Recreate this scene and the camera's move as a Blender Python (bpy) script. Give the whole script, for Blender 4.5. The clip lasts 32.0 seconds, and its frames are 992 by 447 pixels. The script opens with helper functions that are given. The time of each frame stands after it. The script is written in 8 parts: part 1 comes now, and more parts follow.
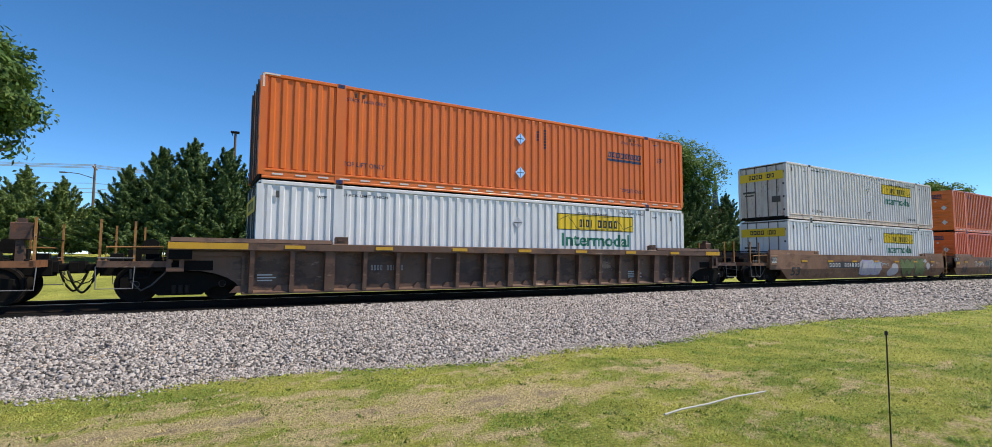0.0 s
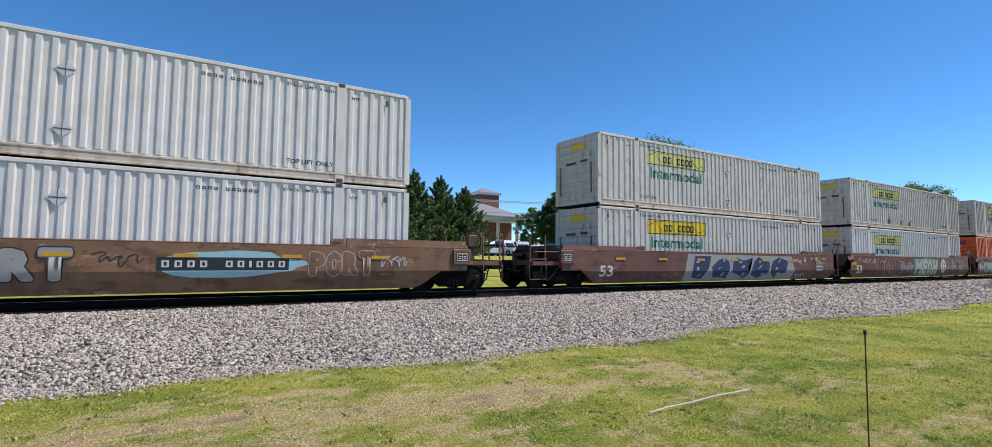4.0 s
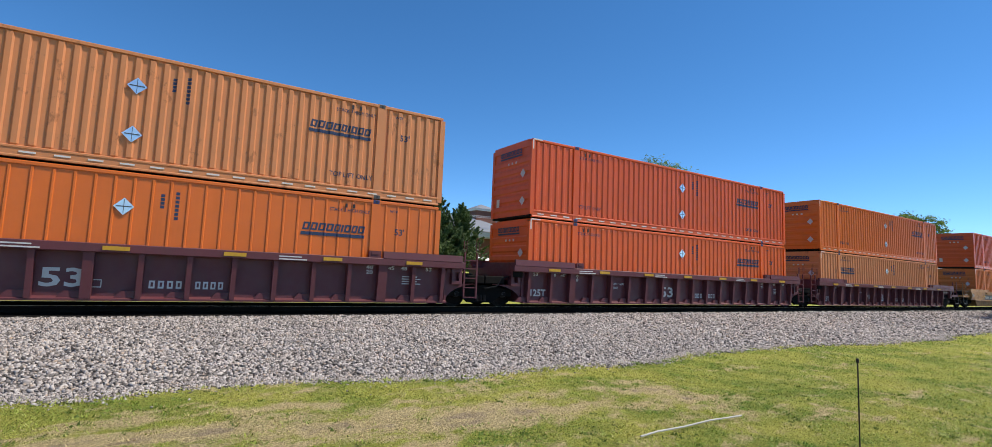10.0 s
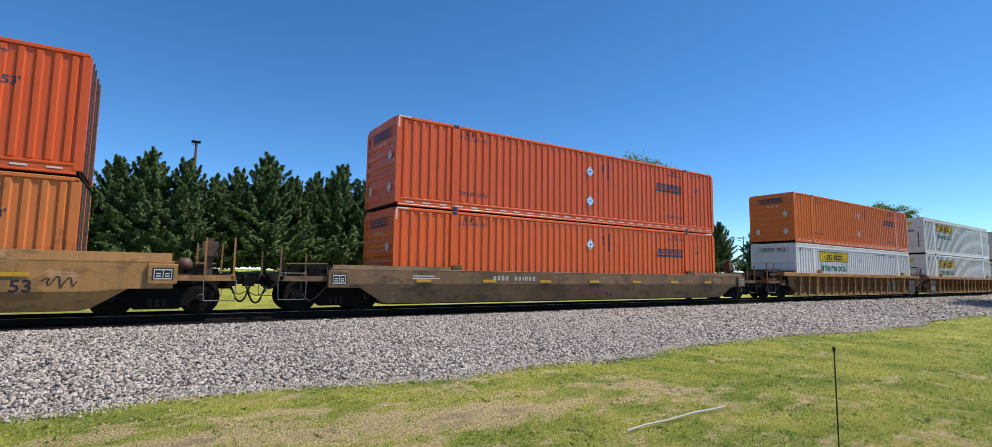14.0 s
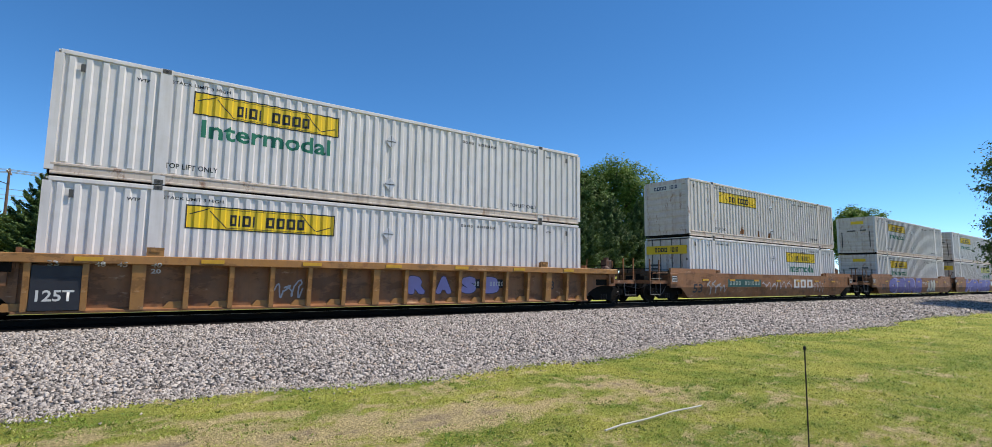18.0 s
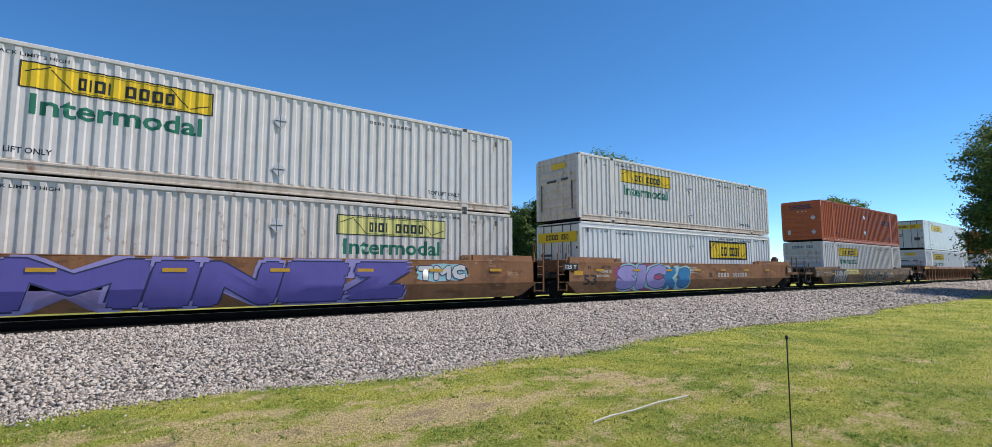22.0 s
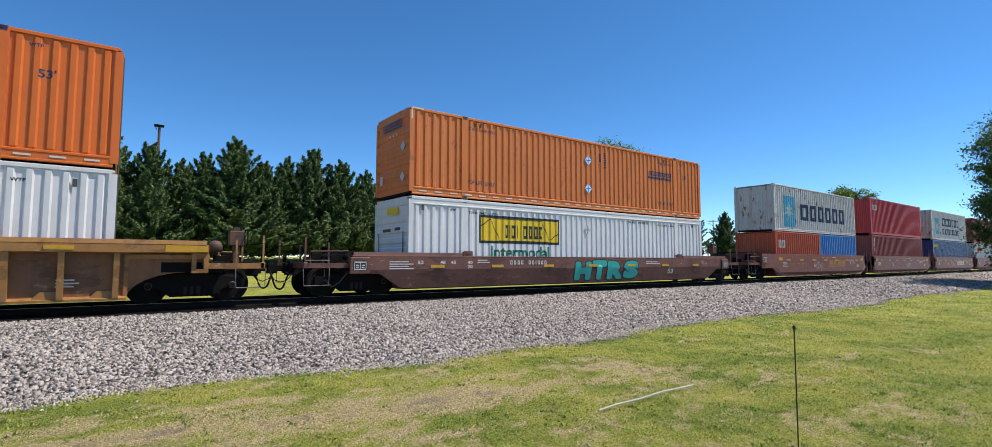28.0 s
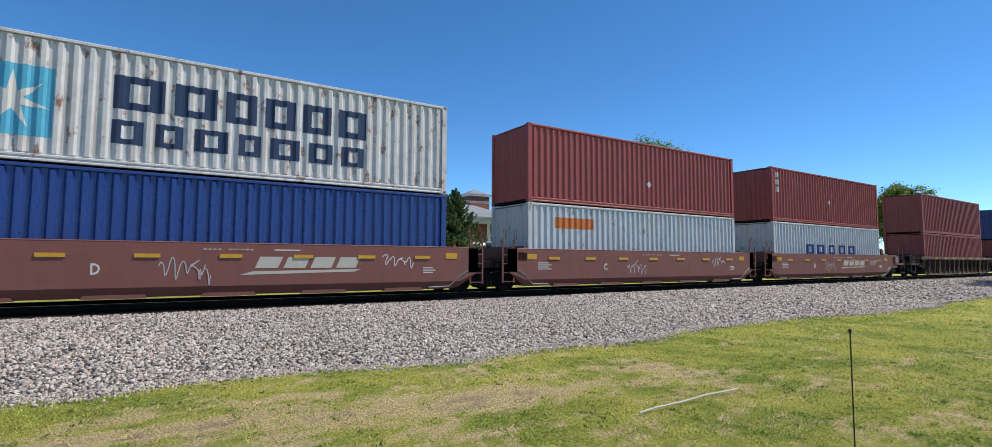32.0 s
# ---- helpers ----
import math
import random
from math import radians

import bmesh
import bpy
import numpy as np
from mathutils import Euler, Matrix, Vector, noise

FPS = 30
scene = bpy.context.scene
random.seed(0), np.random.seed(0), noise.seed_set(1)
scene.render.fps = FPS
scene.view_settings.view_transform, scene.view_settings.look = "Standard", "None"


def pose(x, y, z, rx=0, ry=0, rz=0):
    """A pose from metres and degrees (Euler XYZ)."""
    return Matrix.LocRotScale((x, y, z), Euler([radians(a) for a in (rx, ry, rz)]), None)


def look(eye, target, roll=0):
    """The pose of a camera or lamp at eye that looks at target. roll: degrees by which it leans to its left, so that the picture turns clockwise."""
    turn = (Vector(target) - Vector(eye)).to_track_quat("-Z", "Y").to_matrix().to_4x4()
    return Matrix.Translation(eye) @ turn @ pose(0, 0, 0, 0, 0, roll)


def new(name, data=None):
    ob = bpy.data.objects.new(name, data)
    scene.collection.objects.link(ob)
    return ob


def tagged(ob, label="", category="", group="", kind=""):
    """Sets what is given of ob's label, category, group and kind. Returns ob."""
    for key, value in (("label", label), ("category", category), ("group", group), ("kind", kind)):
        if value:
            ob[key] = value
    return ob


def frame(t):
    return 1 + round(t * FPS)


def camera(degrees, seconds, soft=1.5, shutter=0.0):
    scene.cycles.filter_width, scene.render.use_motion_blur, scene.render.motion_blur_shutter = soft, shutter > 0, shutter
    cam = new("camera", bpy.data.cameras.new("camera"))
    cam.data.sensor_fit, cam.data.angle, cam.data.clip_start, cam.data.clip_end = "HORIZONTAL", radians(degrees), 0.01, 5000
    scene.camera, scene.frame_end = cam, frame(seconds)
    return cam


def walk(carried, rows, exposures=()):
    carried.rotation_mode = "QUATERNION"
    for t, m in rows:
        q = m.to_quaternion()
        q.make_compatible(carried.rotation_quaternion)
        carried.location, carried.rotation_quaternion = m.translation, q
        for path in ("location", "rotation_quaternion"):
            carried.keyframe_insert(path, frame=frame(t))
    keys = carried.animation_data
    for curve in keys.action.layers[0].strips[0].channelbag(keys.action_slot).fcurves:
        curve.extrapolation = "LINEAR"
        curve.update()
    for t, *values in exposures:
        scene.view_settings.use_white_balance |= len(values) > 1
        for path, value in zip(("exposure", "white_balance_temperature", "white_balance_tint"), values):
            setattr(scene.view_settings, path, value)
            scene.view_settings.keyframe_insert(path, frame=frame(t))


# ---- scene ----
EXPOSURE, SKY, SUN = 0.25, 0.168, 4.45
cam = camera(87.60, 32.0, soft=0.8)
walk(cam, [
    (0, pose(-0.021, 0.013, 1.6, 94.02, -0.27, -30.25)),
    (0.5, pose(-0.018, 0.011, 1.6, 94.08, -0.47, -30.83)),
    (1, pose(-0.016, 0.010, 1.6, 94.11, -0.68, -31.17)),
    (1.5, pose(-0.016, 0.010, 1.6, 94.08, -0.70, -31.20)),
    (2, pose(-0.016, 0.010, 1.6, 94.05, -0.69, -31.14)),
    (2.5, pose(-0.017, 0.011, 1.6, 94.01, -0.66, -31.06)),
    (3, pose(-0.016, 0.010, 1.6, 93.96, -0.61, -31.12)),
    (3.5, pose(-0.015, 0.009, 1.6, 93.96, -0.51, -31.40)),
    (5.5, pose(-0.012, 0.008, 1.6, 93.70, -0.67, -31.81)),
    (6, pose(-0.012, 0.008, 1.6, 94.24, -0.59, -31.91)),
    (6.5, pose(-0.012, 0.008, 1.6, 96.66, -0.68, -31.95)),
    (7, pose(-0.012, 0.008, 1.6, 97.41, -0.47, -31.82)),
    (7.5, pose(-0.014, 0.009, 1.6, 97.65, -0.41, -31.62)),
    (8, pose(-0.014, 0.009, 1.6, 97.46, -0.50, -31.45)),
    (8.5, pose(-0.014, 0.009, 1.6, 96.80, -1.24, -31.56)),
    (9, pose(-0.012, 0.008, 1.6, 96.28, -1.64, -31.83)),
    (9.5, pose(-0.011, 0.007, 1.6, 95.96, -2.10, -32.03)),
    (10, pose(-0.010, 0.007, 1.6, 95.77, -2.27, -32.15)),
    (10.5, pose(-0.009, 0.006, 1.6, 95.68, -2.22, -32.42)),
    (11, pose(-0.008, 0.005, 1.6, 95.67, -2.15, -32.63)),
    (11.5, pose(-0.007, 0.005, 1.6, 95.71, -1.97, -32.67)),
    (12, pose(-0.007, 0.005, 1.6, 95.76, -1.45, -32.70)),
    (12.5, pose(-0.007, 0.005, 1.6, 95.83, -1.10, -32.70)),
    (13, pose(-0.006, 0.004, 1.6, 95.80, -0.89, -32.90)),
    (13.5, pose(-0.004, 0.003, 1.6, 95.79, -0.88, -33.28)),
    (14, pose(-0.001, 0.001, 1.6, 95.77, -0.71, -33.84)),
    (14.5, pose(0.002, -0.001, 1.6, 95.77, -0.58, -34.37)),
    (16.5, pose(0.013, -0.009, 1.6, 95.79, -0.45, -36.38)),
    (17, pose(0.014, -0.010, 1.6, 95.82, -0.57, -36.57)),
    (17.5, pose(0.012, -0.009, 1.6, 95.80, -0.71, -36.23)),
    (18, pose(0.011, -0.007, 1.6, 95.88, -0.75, -35.91)),
    (18.5, pose(0.010, -0.007, 1.6, 96.08, -0.73, -35.82)),
    (19, pose(0.010, -0.007, 1.6, 96.24, -0.71, -35.86)),
    (19.5, pose(0.010, -0.007, 1.6, 96.28, -0.66, -35.73)),
    (20, pose(0.008, -0.005, 1.6, 96.28, -0.72, -35.40)),
    (20.5, pose(0.007, -0.005, 1.6, 96.28, -0.61, -35.33)),
    (21, pose(0.009, -0.006, 1.6, 96.11, -0.46, -35.65)),
    (21.5, pose(0.013, -0.009, 1.6, 95.76, -0.13, -36.28)),
    (22, pose(0.018, -0.013, 1.6, 95.31, 0.09, -37.22)),
    (22.5, pose(0.021, -0.015, 1.6, 94.91, 0.29, -37.77)),
    (23, pose(0.022, -0.016, 1.6, 94.88, 0.33, -38.03)),
    (23.5, pose(0.023, -0.017, 1.6, 94.79, 0.36, -38.29)),
    (24, pose(0.025, -0.019, 1.6, 94.66, 0.35, -38.64)),
    (24.5, pose(0.027, -0.020, 1.6, 94.61, 0.32, -38.95)),
    (25, pose(0.028, -0.021, 1.6, 94.53, 0.30, -39.16)),
    (25.5, pose(0.028, -0.020, 1.6, 94.53, 0.39, -39.11)),
    (27.5, pose(0.019, -0.013, 1.6, 94.23, -0.01, -37.42)),
    (28, pose(0.014, -0.010, 1.6, 94.12, -0.09, -36.57)),
    (28.5, pose(0.009, -0.007, 1.6, 94.15, -0.15, -35.70)),
    (29, pose(0.005, -0.003, 1.6, 94.13, -0.04, -34.90)),
    (29.5, pose(0.001, -0.000, 1.6, 94.15, -0.02, -34.11)),
    (30, pose(-0.002, 0.001, 1.6, 94.21, 0.06, -33.73)),
    (30.5, pose(-0.001, 0.001, 1.6, 94.13, -0.01, -33.74)),
    (31, pose(-0.003, 0.002, 1.6, 94.12, -0.10, -33.50)),
    (31.5, pose(-0.004, 0.003, 1.6, 94.06, -0.19, -33.21)),
    (32, pose(-0.008, 0.005, 1.6, 94.07, -0.22, -32.62)),
], exposures=((0.0, EXPOSURE), (32.0, EXPOSURE)))
SHIFT = [(0, -0.32), (1, 17.58), (2, 36.12), (3, 55.19), (5.5, 101.04), (6, 110.09), (7, 128.22), (8, 146.41), (9, 164.40), (10, 182.39), (11, 199.74), (12, 218.15), (13, 235.96), (13.5, 244.85), (14, 253.59), (16.5, 297.78), (17, 306.59), (18, 323.82), (18.5, 332.65), (19, 341.26), (20, 358.61), (21, 375.90), (22, 393.22), (23, 410.51), (24, 427.69), (25, 444.74), (25.5, 453.26), (27.5, 486.99), (28, 495.38), (29, 512.13), (30, 529.05), (31, 545.77), (32, 562.42)]
# ---------------------------------------------------------------- light
SUN_EL, SUN_AZ = 57.0, 119.0      # elevation; compass turn of the sun from +y towards +x
world = bpy.data.worlds.new("sky")
world.use_nodes = True
scene.world = world
wn = world.node_tree.nodes
sky = wn.new("ShaderNodeTexSky")
sky.sky_type, sky.sun_disc = "NISHITA", False
sky.sun_elevation, sky.sun_rotation = radians(SUN_EL), radians(SUN_AZ)
sky.altitude, sky.air_density, sky.dust_density, sky.ozone_density = 4500.0, 1.0, 0.05, 3.0
sky_tone = wn.new("ShaderNodeHueSaturation")
sky_tone.inputs["Saturation"].default_value, sky_tone.inputs["Hue"].default_value = 1.22, 0.497
world.node_tree.links.new(sky.outputs[0], sky_tone.inputs["Color"])
world.node_tree.links.new(sky_tone.outputs[0], wn["Background"].inputs[0])
wn["Background"].inputs[1].default_value = SKY
sun_to = Vector((math.sin(radians(SUN_AZ)) * math.cos(radians(SUN_EL)), math.cos(radians(SUN_AZ)) * math.cos(radians(SUN_EL)), math.sin(radians(SUN_EL))))
sun_data = bpy.data.lights.new("sun", "SUN")
sun_data.energy, sun_data.angle, sun_data.color = SUN, radians(0.53), (1.0, 0.92, 0.80)
sun = new("sun", sun_data)
sun.matrix_world = look(sun_to * 100, (0, 0, 0))


# ---------------------------------------------------------------- shapes
class Shape:
    """Vertices and faces gathered from simple solids."""

    def __init__(self):
        self.v, self.f = [], []

    def add(self, verts, faces):
        n = len(self.v)
        self.v += [tuple(p) for p in verts]
        self.f += [tuple(i + n for i in f) for f in faces]
        return self

    def box(self, x0, x1, y0, y1, z0, z1, c=0.0):
        """A box; c takes that much off its long edges along x."""
        if c <= 0:
            return self.add([(x, y, z) for x in (x0, x1) for y in (y0, y1) for z in (z0, z1)],
                            [(0, 1, 3, 2), (4, 6, 7, 5), (0, 4, 5, 1), (2, 3, 7, 6), (0, 2, 6, 4), (1, 5, 7, 3)])
        sec = [(y0 + c, z0), (y1 - c, z0), (y1, z0 + c), (y1, z1 - c), (y1 - c, z1), (y0 + c, z1), (y0, z1 - c), (y0, z0 + c)]
        return self.add([(x, y, z) for x in (x0, x1) for y, z in sec],
                        [tuple(range(7, -1, -1)), tuple(range(8, 16))] + [(i, (i + 1) % 8, 8 + (i + 1) % 8, 8 + i) for i in range(8)])

    def prism(self, poly, y0, y1):
        """A solid from a polygon in x, z (anticlockwise as seen from -y)."""
        n = len(poly)
        return self.add([(x, y0, z) for x, z in poly] + [(x, y1, z) for x, z in poly],
                        [tuple(range(n)), tuple(range(2 * n - 1, n - 1, -1))] + [(i, n + i, n + (i + 1) % n, (i + 1) % n) for i in range(n)])

    def run(self, sec, x0, x1):
        """A profile in y, z drawn out along x."""
        n = len(sec)
        return self.add([(x0, y, z) for y, z in sec] + [(x1, y, z) for y, z in sec],
                        [tuple(range(n)), tuple(range(2 * n - 1, n - 1, -1))] + [(i, n + i, n + (i + 1) % n, (i + 1) % n) for i in range(n)])

    def bar(self, a, b, r, n=8, r2=None):
        a, b = Vector(a), Vector(b)
        q = (b - a).to_track_quat("Z", "Y")
        r2 = r if r2 is None else r2
        ring = [Vector((math.cos(2 * math.pi * i / n), math.sin(2 * math.pi * i / n), 0)) for i in range(n)]
        return self.add([a + q @ (p * r) for p in ring] + [b + q @ (p * r2) for p in ring],
                        [tuple(range(n - 1, -1, -1)), tuple(range(n, 2 * n))] + [(i, (i + 1) % n, n + (i + 1) % n, n + i) for i in range(n)])

    def path(self, pts, r, n=6):
        pts = [Vector(p) for p in pts]
        verts = []
        for i, p in enumerate(pts):
            d = (pts[min(i + 1, len(pts) - 1)] - pts[max(i - 1, 0)]).normalized()
            side = d.cross(Vector((0.13, 0.31, 0.94)) if abs(d.z) < 0.9 else Vector((0.9, 0.3, 0.1))).normalized()
            up = side.cross(d)
            verts += [p + (side * math.cos(2 * math.pi * j / n) + up * math.sin(2 * math.pi * j / n)) * r for j in range(n)]
        m = len(pts)
        return self.add(verts, [(i * n + j, i * n + (j + 1) % n, (i + 1) * n + (j + 1) % n, (i + 1) * n + j) for i in range(m - 1) for j in range(n)] + [tuple(range(n - 1, -1, -1)), tuple(range((m - 1) * n, m * n))])

    def turned(self, prof, axis="y", n=28):
        """A body turned about an axis; prof: (radius, along)."""
        verts = []
        for r, a in prof:
            for i in range(n):
                c, s = r * math.cos(2 * math.pi * i / n), r * math.sin(2 * math.pi * i / n)
                verts.append((c, a, s) if axis == "y" else (a, c, s) if axis == "x" else (c, s, a))
        m = len(prof)
        return self.add(verts, [(j * n + i, j * n + (i + 1) % n, (j + 1) * n + (i + 1) % n, (j + 1) * n + i) for j in range(m - 1) for i in range(n)]
                        + [tuple(range(n - 1, -1, -1)), tuple(range((m - 1) * n, m * n))])

    def mesh(self, name, mat, smooth=False):
        me = bpy.data.meshes.new(name)
        me.from_pydata(self.v, [], self.f)
        me.materials.append(mat)
        bm = bmesh.new()
        bm.from_mesh(me)
        bmesh.ops.recalc_face_normals(bm, faces=bm.faces)
        bm.to_mesh(me)
        bm.free()
        if smooth:
            me.polygons.foreach_set("use_smooth", [True] * len(me.polygons))
        return me


MESHES = {}


def kept(key, make):
    """A mesh that is made once and then shared."""
    if key not in MESHES:
        MESHES[key] = make()
    return MESHES[key]


def part(name, shape, mat, parent, label="", at=None, key=None, smooth=False):
    """One mesh object under a thing or a part."""
    if isinstance(shape, bpy.types.Mesh):
        me = shape
    else:
        me = kept((key, mat.name), lambda: (shape() if callable(shape) else shape).mesh(name, mat, smooth)) if key else (shape() if callable(shape) else shape).mesh(name, mat, smooth)
    ob = new(name, me)
    ob.parent = parent
    if at is not None:
        ob.matrix_basis = at
    if label:
        tagged(ob, label)
    return ob


def thing(name, label, category, group="", at=None):
    ob = new(name)
    ob.empty_display_size = 0.3
    if at is not None:
        ob.matrix_basis = at
    return tagged(ob, label, category, group)


def solo(name, shape, mat, label="", category="", group="", kind="", at=None, smooth=False):
    ob = new(name, shape if isinstance(shape, bpy.types.Mesh) else shape.mesh(name, mat, smooth))
    if at is not None:
        ob.matrix_basis = at
    return tagged(ob, label, category, group, kind)


# ---------------------------------------------------------------- materials
def nodes_of(name):
    m = bpy.data.materials.new(name)
    m.use_nodes = True
    t = m.node_tree
    return m, t, t.nodes["Principled BSDF"]


def add_noise(t, scale, detail=5.0, rough=0.55, stretch=(1, 1, 1), coord="Object"):
    tc, mp, nz = t.nodes.new("ShaderNodeTexCoord"), t.nodes.new("ShaderNodeMapping"), t.nodes.new("ShaderNodeTexNoise")
    mp.inputs["Scale"].default_value = stretch
    nz.inputs["Scale"].default_value, nz.inputs["Detail"].default_value, nz.inputs["Roughness"].default_value = scale, detail, rough
    t.links.new(tc.outputs[coord], mp.inputs[0])
    t.links.new(mp.outputs[0], nz.inputs["Vector"])
    return nz.outputs["Fac"]


def ramp(t, src, stops):
    r = t.nodes.new("ShaderNodeValToRGB")
    while len(r.color_ramp.elements) < len(stops):
        r.color_ramp.elements.new(0.5)
    for e, (p, c) in zip(r.color_ramp.elements, stops):
        e.position, e.color = p, (*c, 1) if len(c) == 3 else c
    t.links.new(src, r.inputs[0])
    return r.outputs[0]


def mixed(t, fac, a, b, mode="MIX"):
    m = t.nodes.new("ShaderNodeMix")
    m.data_type, m.blend_type = "RGBA", mode
    for sock, val in ((m.inputs[0], fac), (m.inputs[6], a), (m.inputs[7], b)):
        if isinstance(val, (int, float)):
            sock.default_value = val
        elif isinstance(val, tuple):
            sock.default_value = (*val, 1)
        else:
            t.links.new(val, sock)
    return m.outputs[2]


def bumped(t, bsdf, src, strength, dist):
    b = t.nodes.new("ShaderNodeBump")
    b.inputs["Strength"].default_value, b.inputs["Distance"].default_value = strength, dist
    t.links.new(src, b.inputs["Height"])
    t.links.new(b.outputs[0], bsdf.inputs["Normal"])


def grey(v):
    return (v, v, v)


def scaled(c, k):
    return tuple(min(1, x * k) for x in c)


def paint(name, col, rough=0.42, dirt=0.3, rust=0.0, streak=0.35, metal=0.0, grime=(0.10, 0.075, 0.055), patch=0.0):
    """Weathered paint: blotches, streaks running down, a little rust."""
    m, t, b = nodes_of(name)
    base = mixed(t, add_noise(t, 1.1, 6), scaled(col, 0.86), scaled(col, 1.1))
    if patch:
        base = mixed(t, ramp(t, add_noise(t, 0.55, 5), [(0.42, grey(0)), (0.62, grey(patch))]), base, scaled(mixing(col, (0.4, 0.24, 0.13), 0.35), 1.05))
        worn = ramp(t, add_noise(t, 1.3, 9, 0.72, (0.7, 1, 1.6)), [(0.53, grey(0)), (0.57, grey(0.7))])
        base = mixed(t, worn, base, scaled(col, 0.5))
        flaked = ramp(t, add_noise(t, 2.1, 10, 0.75, (0.45, 1, 1.5)), [(0.60, grey(0)), (0.63, grey(0.8))])
        base = mixed(t, flaked, base, scaled(mixing(col, (0.42, 0.3, 0.2), 0.5), 1.25))
    runs = ramp(t, add_noise(t, 5.0, 5, 0.6, (1, 1, 0.07)), [(0.5, grey(0)), (0.78, grey(streak))])
    base = mixed(t, runs, base, grime)
    soil = ramp(t, add_noise(t, 2.6, 8, 0.65), [(0.48, grey(0)), (0.8, grey(dirt))])
    base = mixed(t, soil, base, grime)
    if rust:
        spots = ramp(t, add_noise(t, 3.4, 9, 0.68, (1, 1, 0.55)), [(0.60 - 0.1 * rust, grey(0)), (0.66 - 0.06 * rust, grey(min(1, 0.5 + rust)))])
        base = mixed(t, spots, base, mixed(t, add_noise(t, 9, 4), (0.11, 0.035, 0.014), (0.27, 0.105, 0.035)))
    t.links.new(base, b.inputs["Base Color"])
    b.inputs["Roughness"].default_value, b.inputs["Metallic"].default_value = rough, metal
    t.links.new(ramp(t, add_noise(t, 4, 5), [(0.3, grey(rough - 0.08)), (0.8, grey(min(1, rough + 0.22)))]), b.inputs["Roughness"])
    bumped(t, b, add_noise(t, 22, 4), 0.12, 0.004)
    return m


def mixing(a, b, k):
    return tuple(x * (1 - k) + y * k for x, y in zip(a, b))


def plain(name, col, rough=0.6, metal=0.0, var=0.12, scale=6.0, bump=0.1, shine=0.5):
    m, t, b = nodes_of(name)
    b.inputs["Specular IOR Level"].default_value = shine
    t.links.new(mixed(t, add_noise(t, scale, 5), scaled(col, 1 - var), scaled(col, 1 + var)), b.inputs["Base Color"])
    b.inputs["Roughness"].default_value, b.inputs["Metallic"].default_value = rough, metal
    if bump:
        bumped(t, b, add_noise(t, scale * 4, 4), bump, 0.003)
    return m


WHITE = paint("white container paint", (0.7, 0.69, 0.69), 0.4, 0.14, 0.0, 0.2, grime=(0.3, 0.26, 0.2))
CREAM = paint("aged white container paint", (0.655, 0.622, 0.612), 0.5, 0.22, 0.0, 0.3, grime=(0.3, 0.23, 0.15))
DULL = paint("soiled white container paint", (0.6, 0.557, 0.525), 0.55, 0.34, 0.04, 0.42, grime=(0.24, 0.16, 0.09))
STREAKED = paint("rust-streaked end wall paint", (0.6, 0.545, 0.5), 0.55, 0.4, 0.12, 0.75, grime=(0.3, 0.17, 0.09))
SOILED = paint("brown-stained rail paint", (0.56, 0.47, 0.4), 0.6, 0.6, 0.2, 0.6, grime=(0.2, 0.12, 0.07))
ORANGE = paint("orange container paint", (0.68, 0.145, 0.014), 0.38, 0.12, 0.0, 0.15, grime=(0.3, 0.09, 0.03))
REDORANGE = paint("red-orange container paint", (0.65, 0.09, 0.01), 0.38, 0.12, 0.0, 0.12, grime=(0.28, 0.06, 0.03))
BRIGHT = paint("bright orange container paint", (0.72, 0.107, 0.008), 0.36, 0.1, 0.0, 0.12, grime=(0.3, 0.07, 0.02))
FADED = paint("faded orange container paint", (0.61, 0.165, 0.03), 0.55, 0.25, 0.03, 0.25, grime=(0.33, 0.15, 0.06))
TANORANGE = paint("sun-bleached tan-orange paint", (0.62, 0.225, 0.082), 0.58, 0.25, 0.03, 0.25, grime=(0.36, 0.19, 0.09))
BRICKRED = paint("dull brick-red container paint", (0.46, 0.1, 0.026), 0.5, 0.3, 0.05, 0.3, grime=(0.2, 0.07, 0.05))
REEFER = paint("pale grey smooth container paint", (0.62, 0.65, 0.66), 0.35, 0.12, 0.03, 0.2, grime=(0.3, 0.28, 0.24))
SILVERGREY = paint("rust-streaked light grey paint", (0.56, 0.555, 0.56), 0.5, 0.4, 0.38, 0.5, grime=(0.25, 0.17, 0.1))
CAIRED = paint("crimson container paint", (0.52, 0.03, 0.034), 0.42, 0.15, 0.03, 0.2, grime=(0.16, 0.03, 0.03))
CAIORANGE = paint("worn red-orange container paint", (0.46, 0.075, 0.028), 0.5, 0.25, 0.08, 0.35, grime=(0.2, 0.06, 0.04))
MAROON = paint("maroon container paint", (0.3, 0.06, 0.053), 0.5, 0.2, 0.04, 0.25, grime=(0.11, 0.05, 0.04))
NAVY = paint("navy blue container paint", (0.014, 0.045, 0.2), 0.3, 0.1, 0.0, 0.12, grime=(0.05, 0.05, 0.07))
BLUE = paint("bright blue container paint", (0.014, 0.17, 0.5), 0.32, 0.12, 0.0, 0.15, grime=(0.05, 0.07, 0.1))
COSCOGREY = paint("pale blue-grey container paint", (0.50, 0.535, 0.56), 0.5, 0.3, 0.12, 0.35, grime=(0.28, 0.22, 0.16))
DARKSTEEL = plain("black soiled steel", (0.009, 0.008, 0.007), 0.9, 0.0, 0.3, 8, 0.4, 0.12)
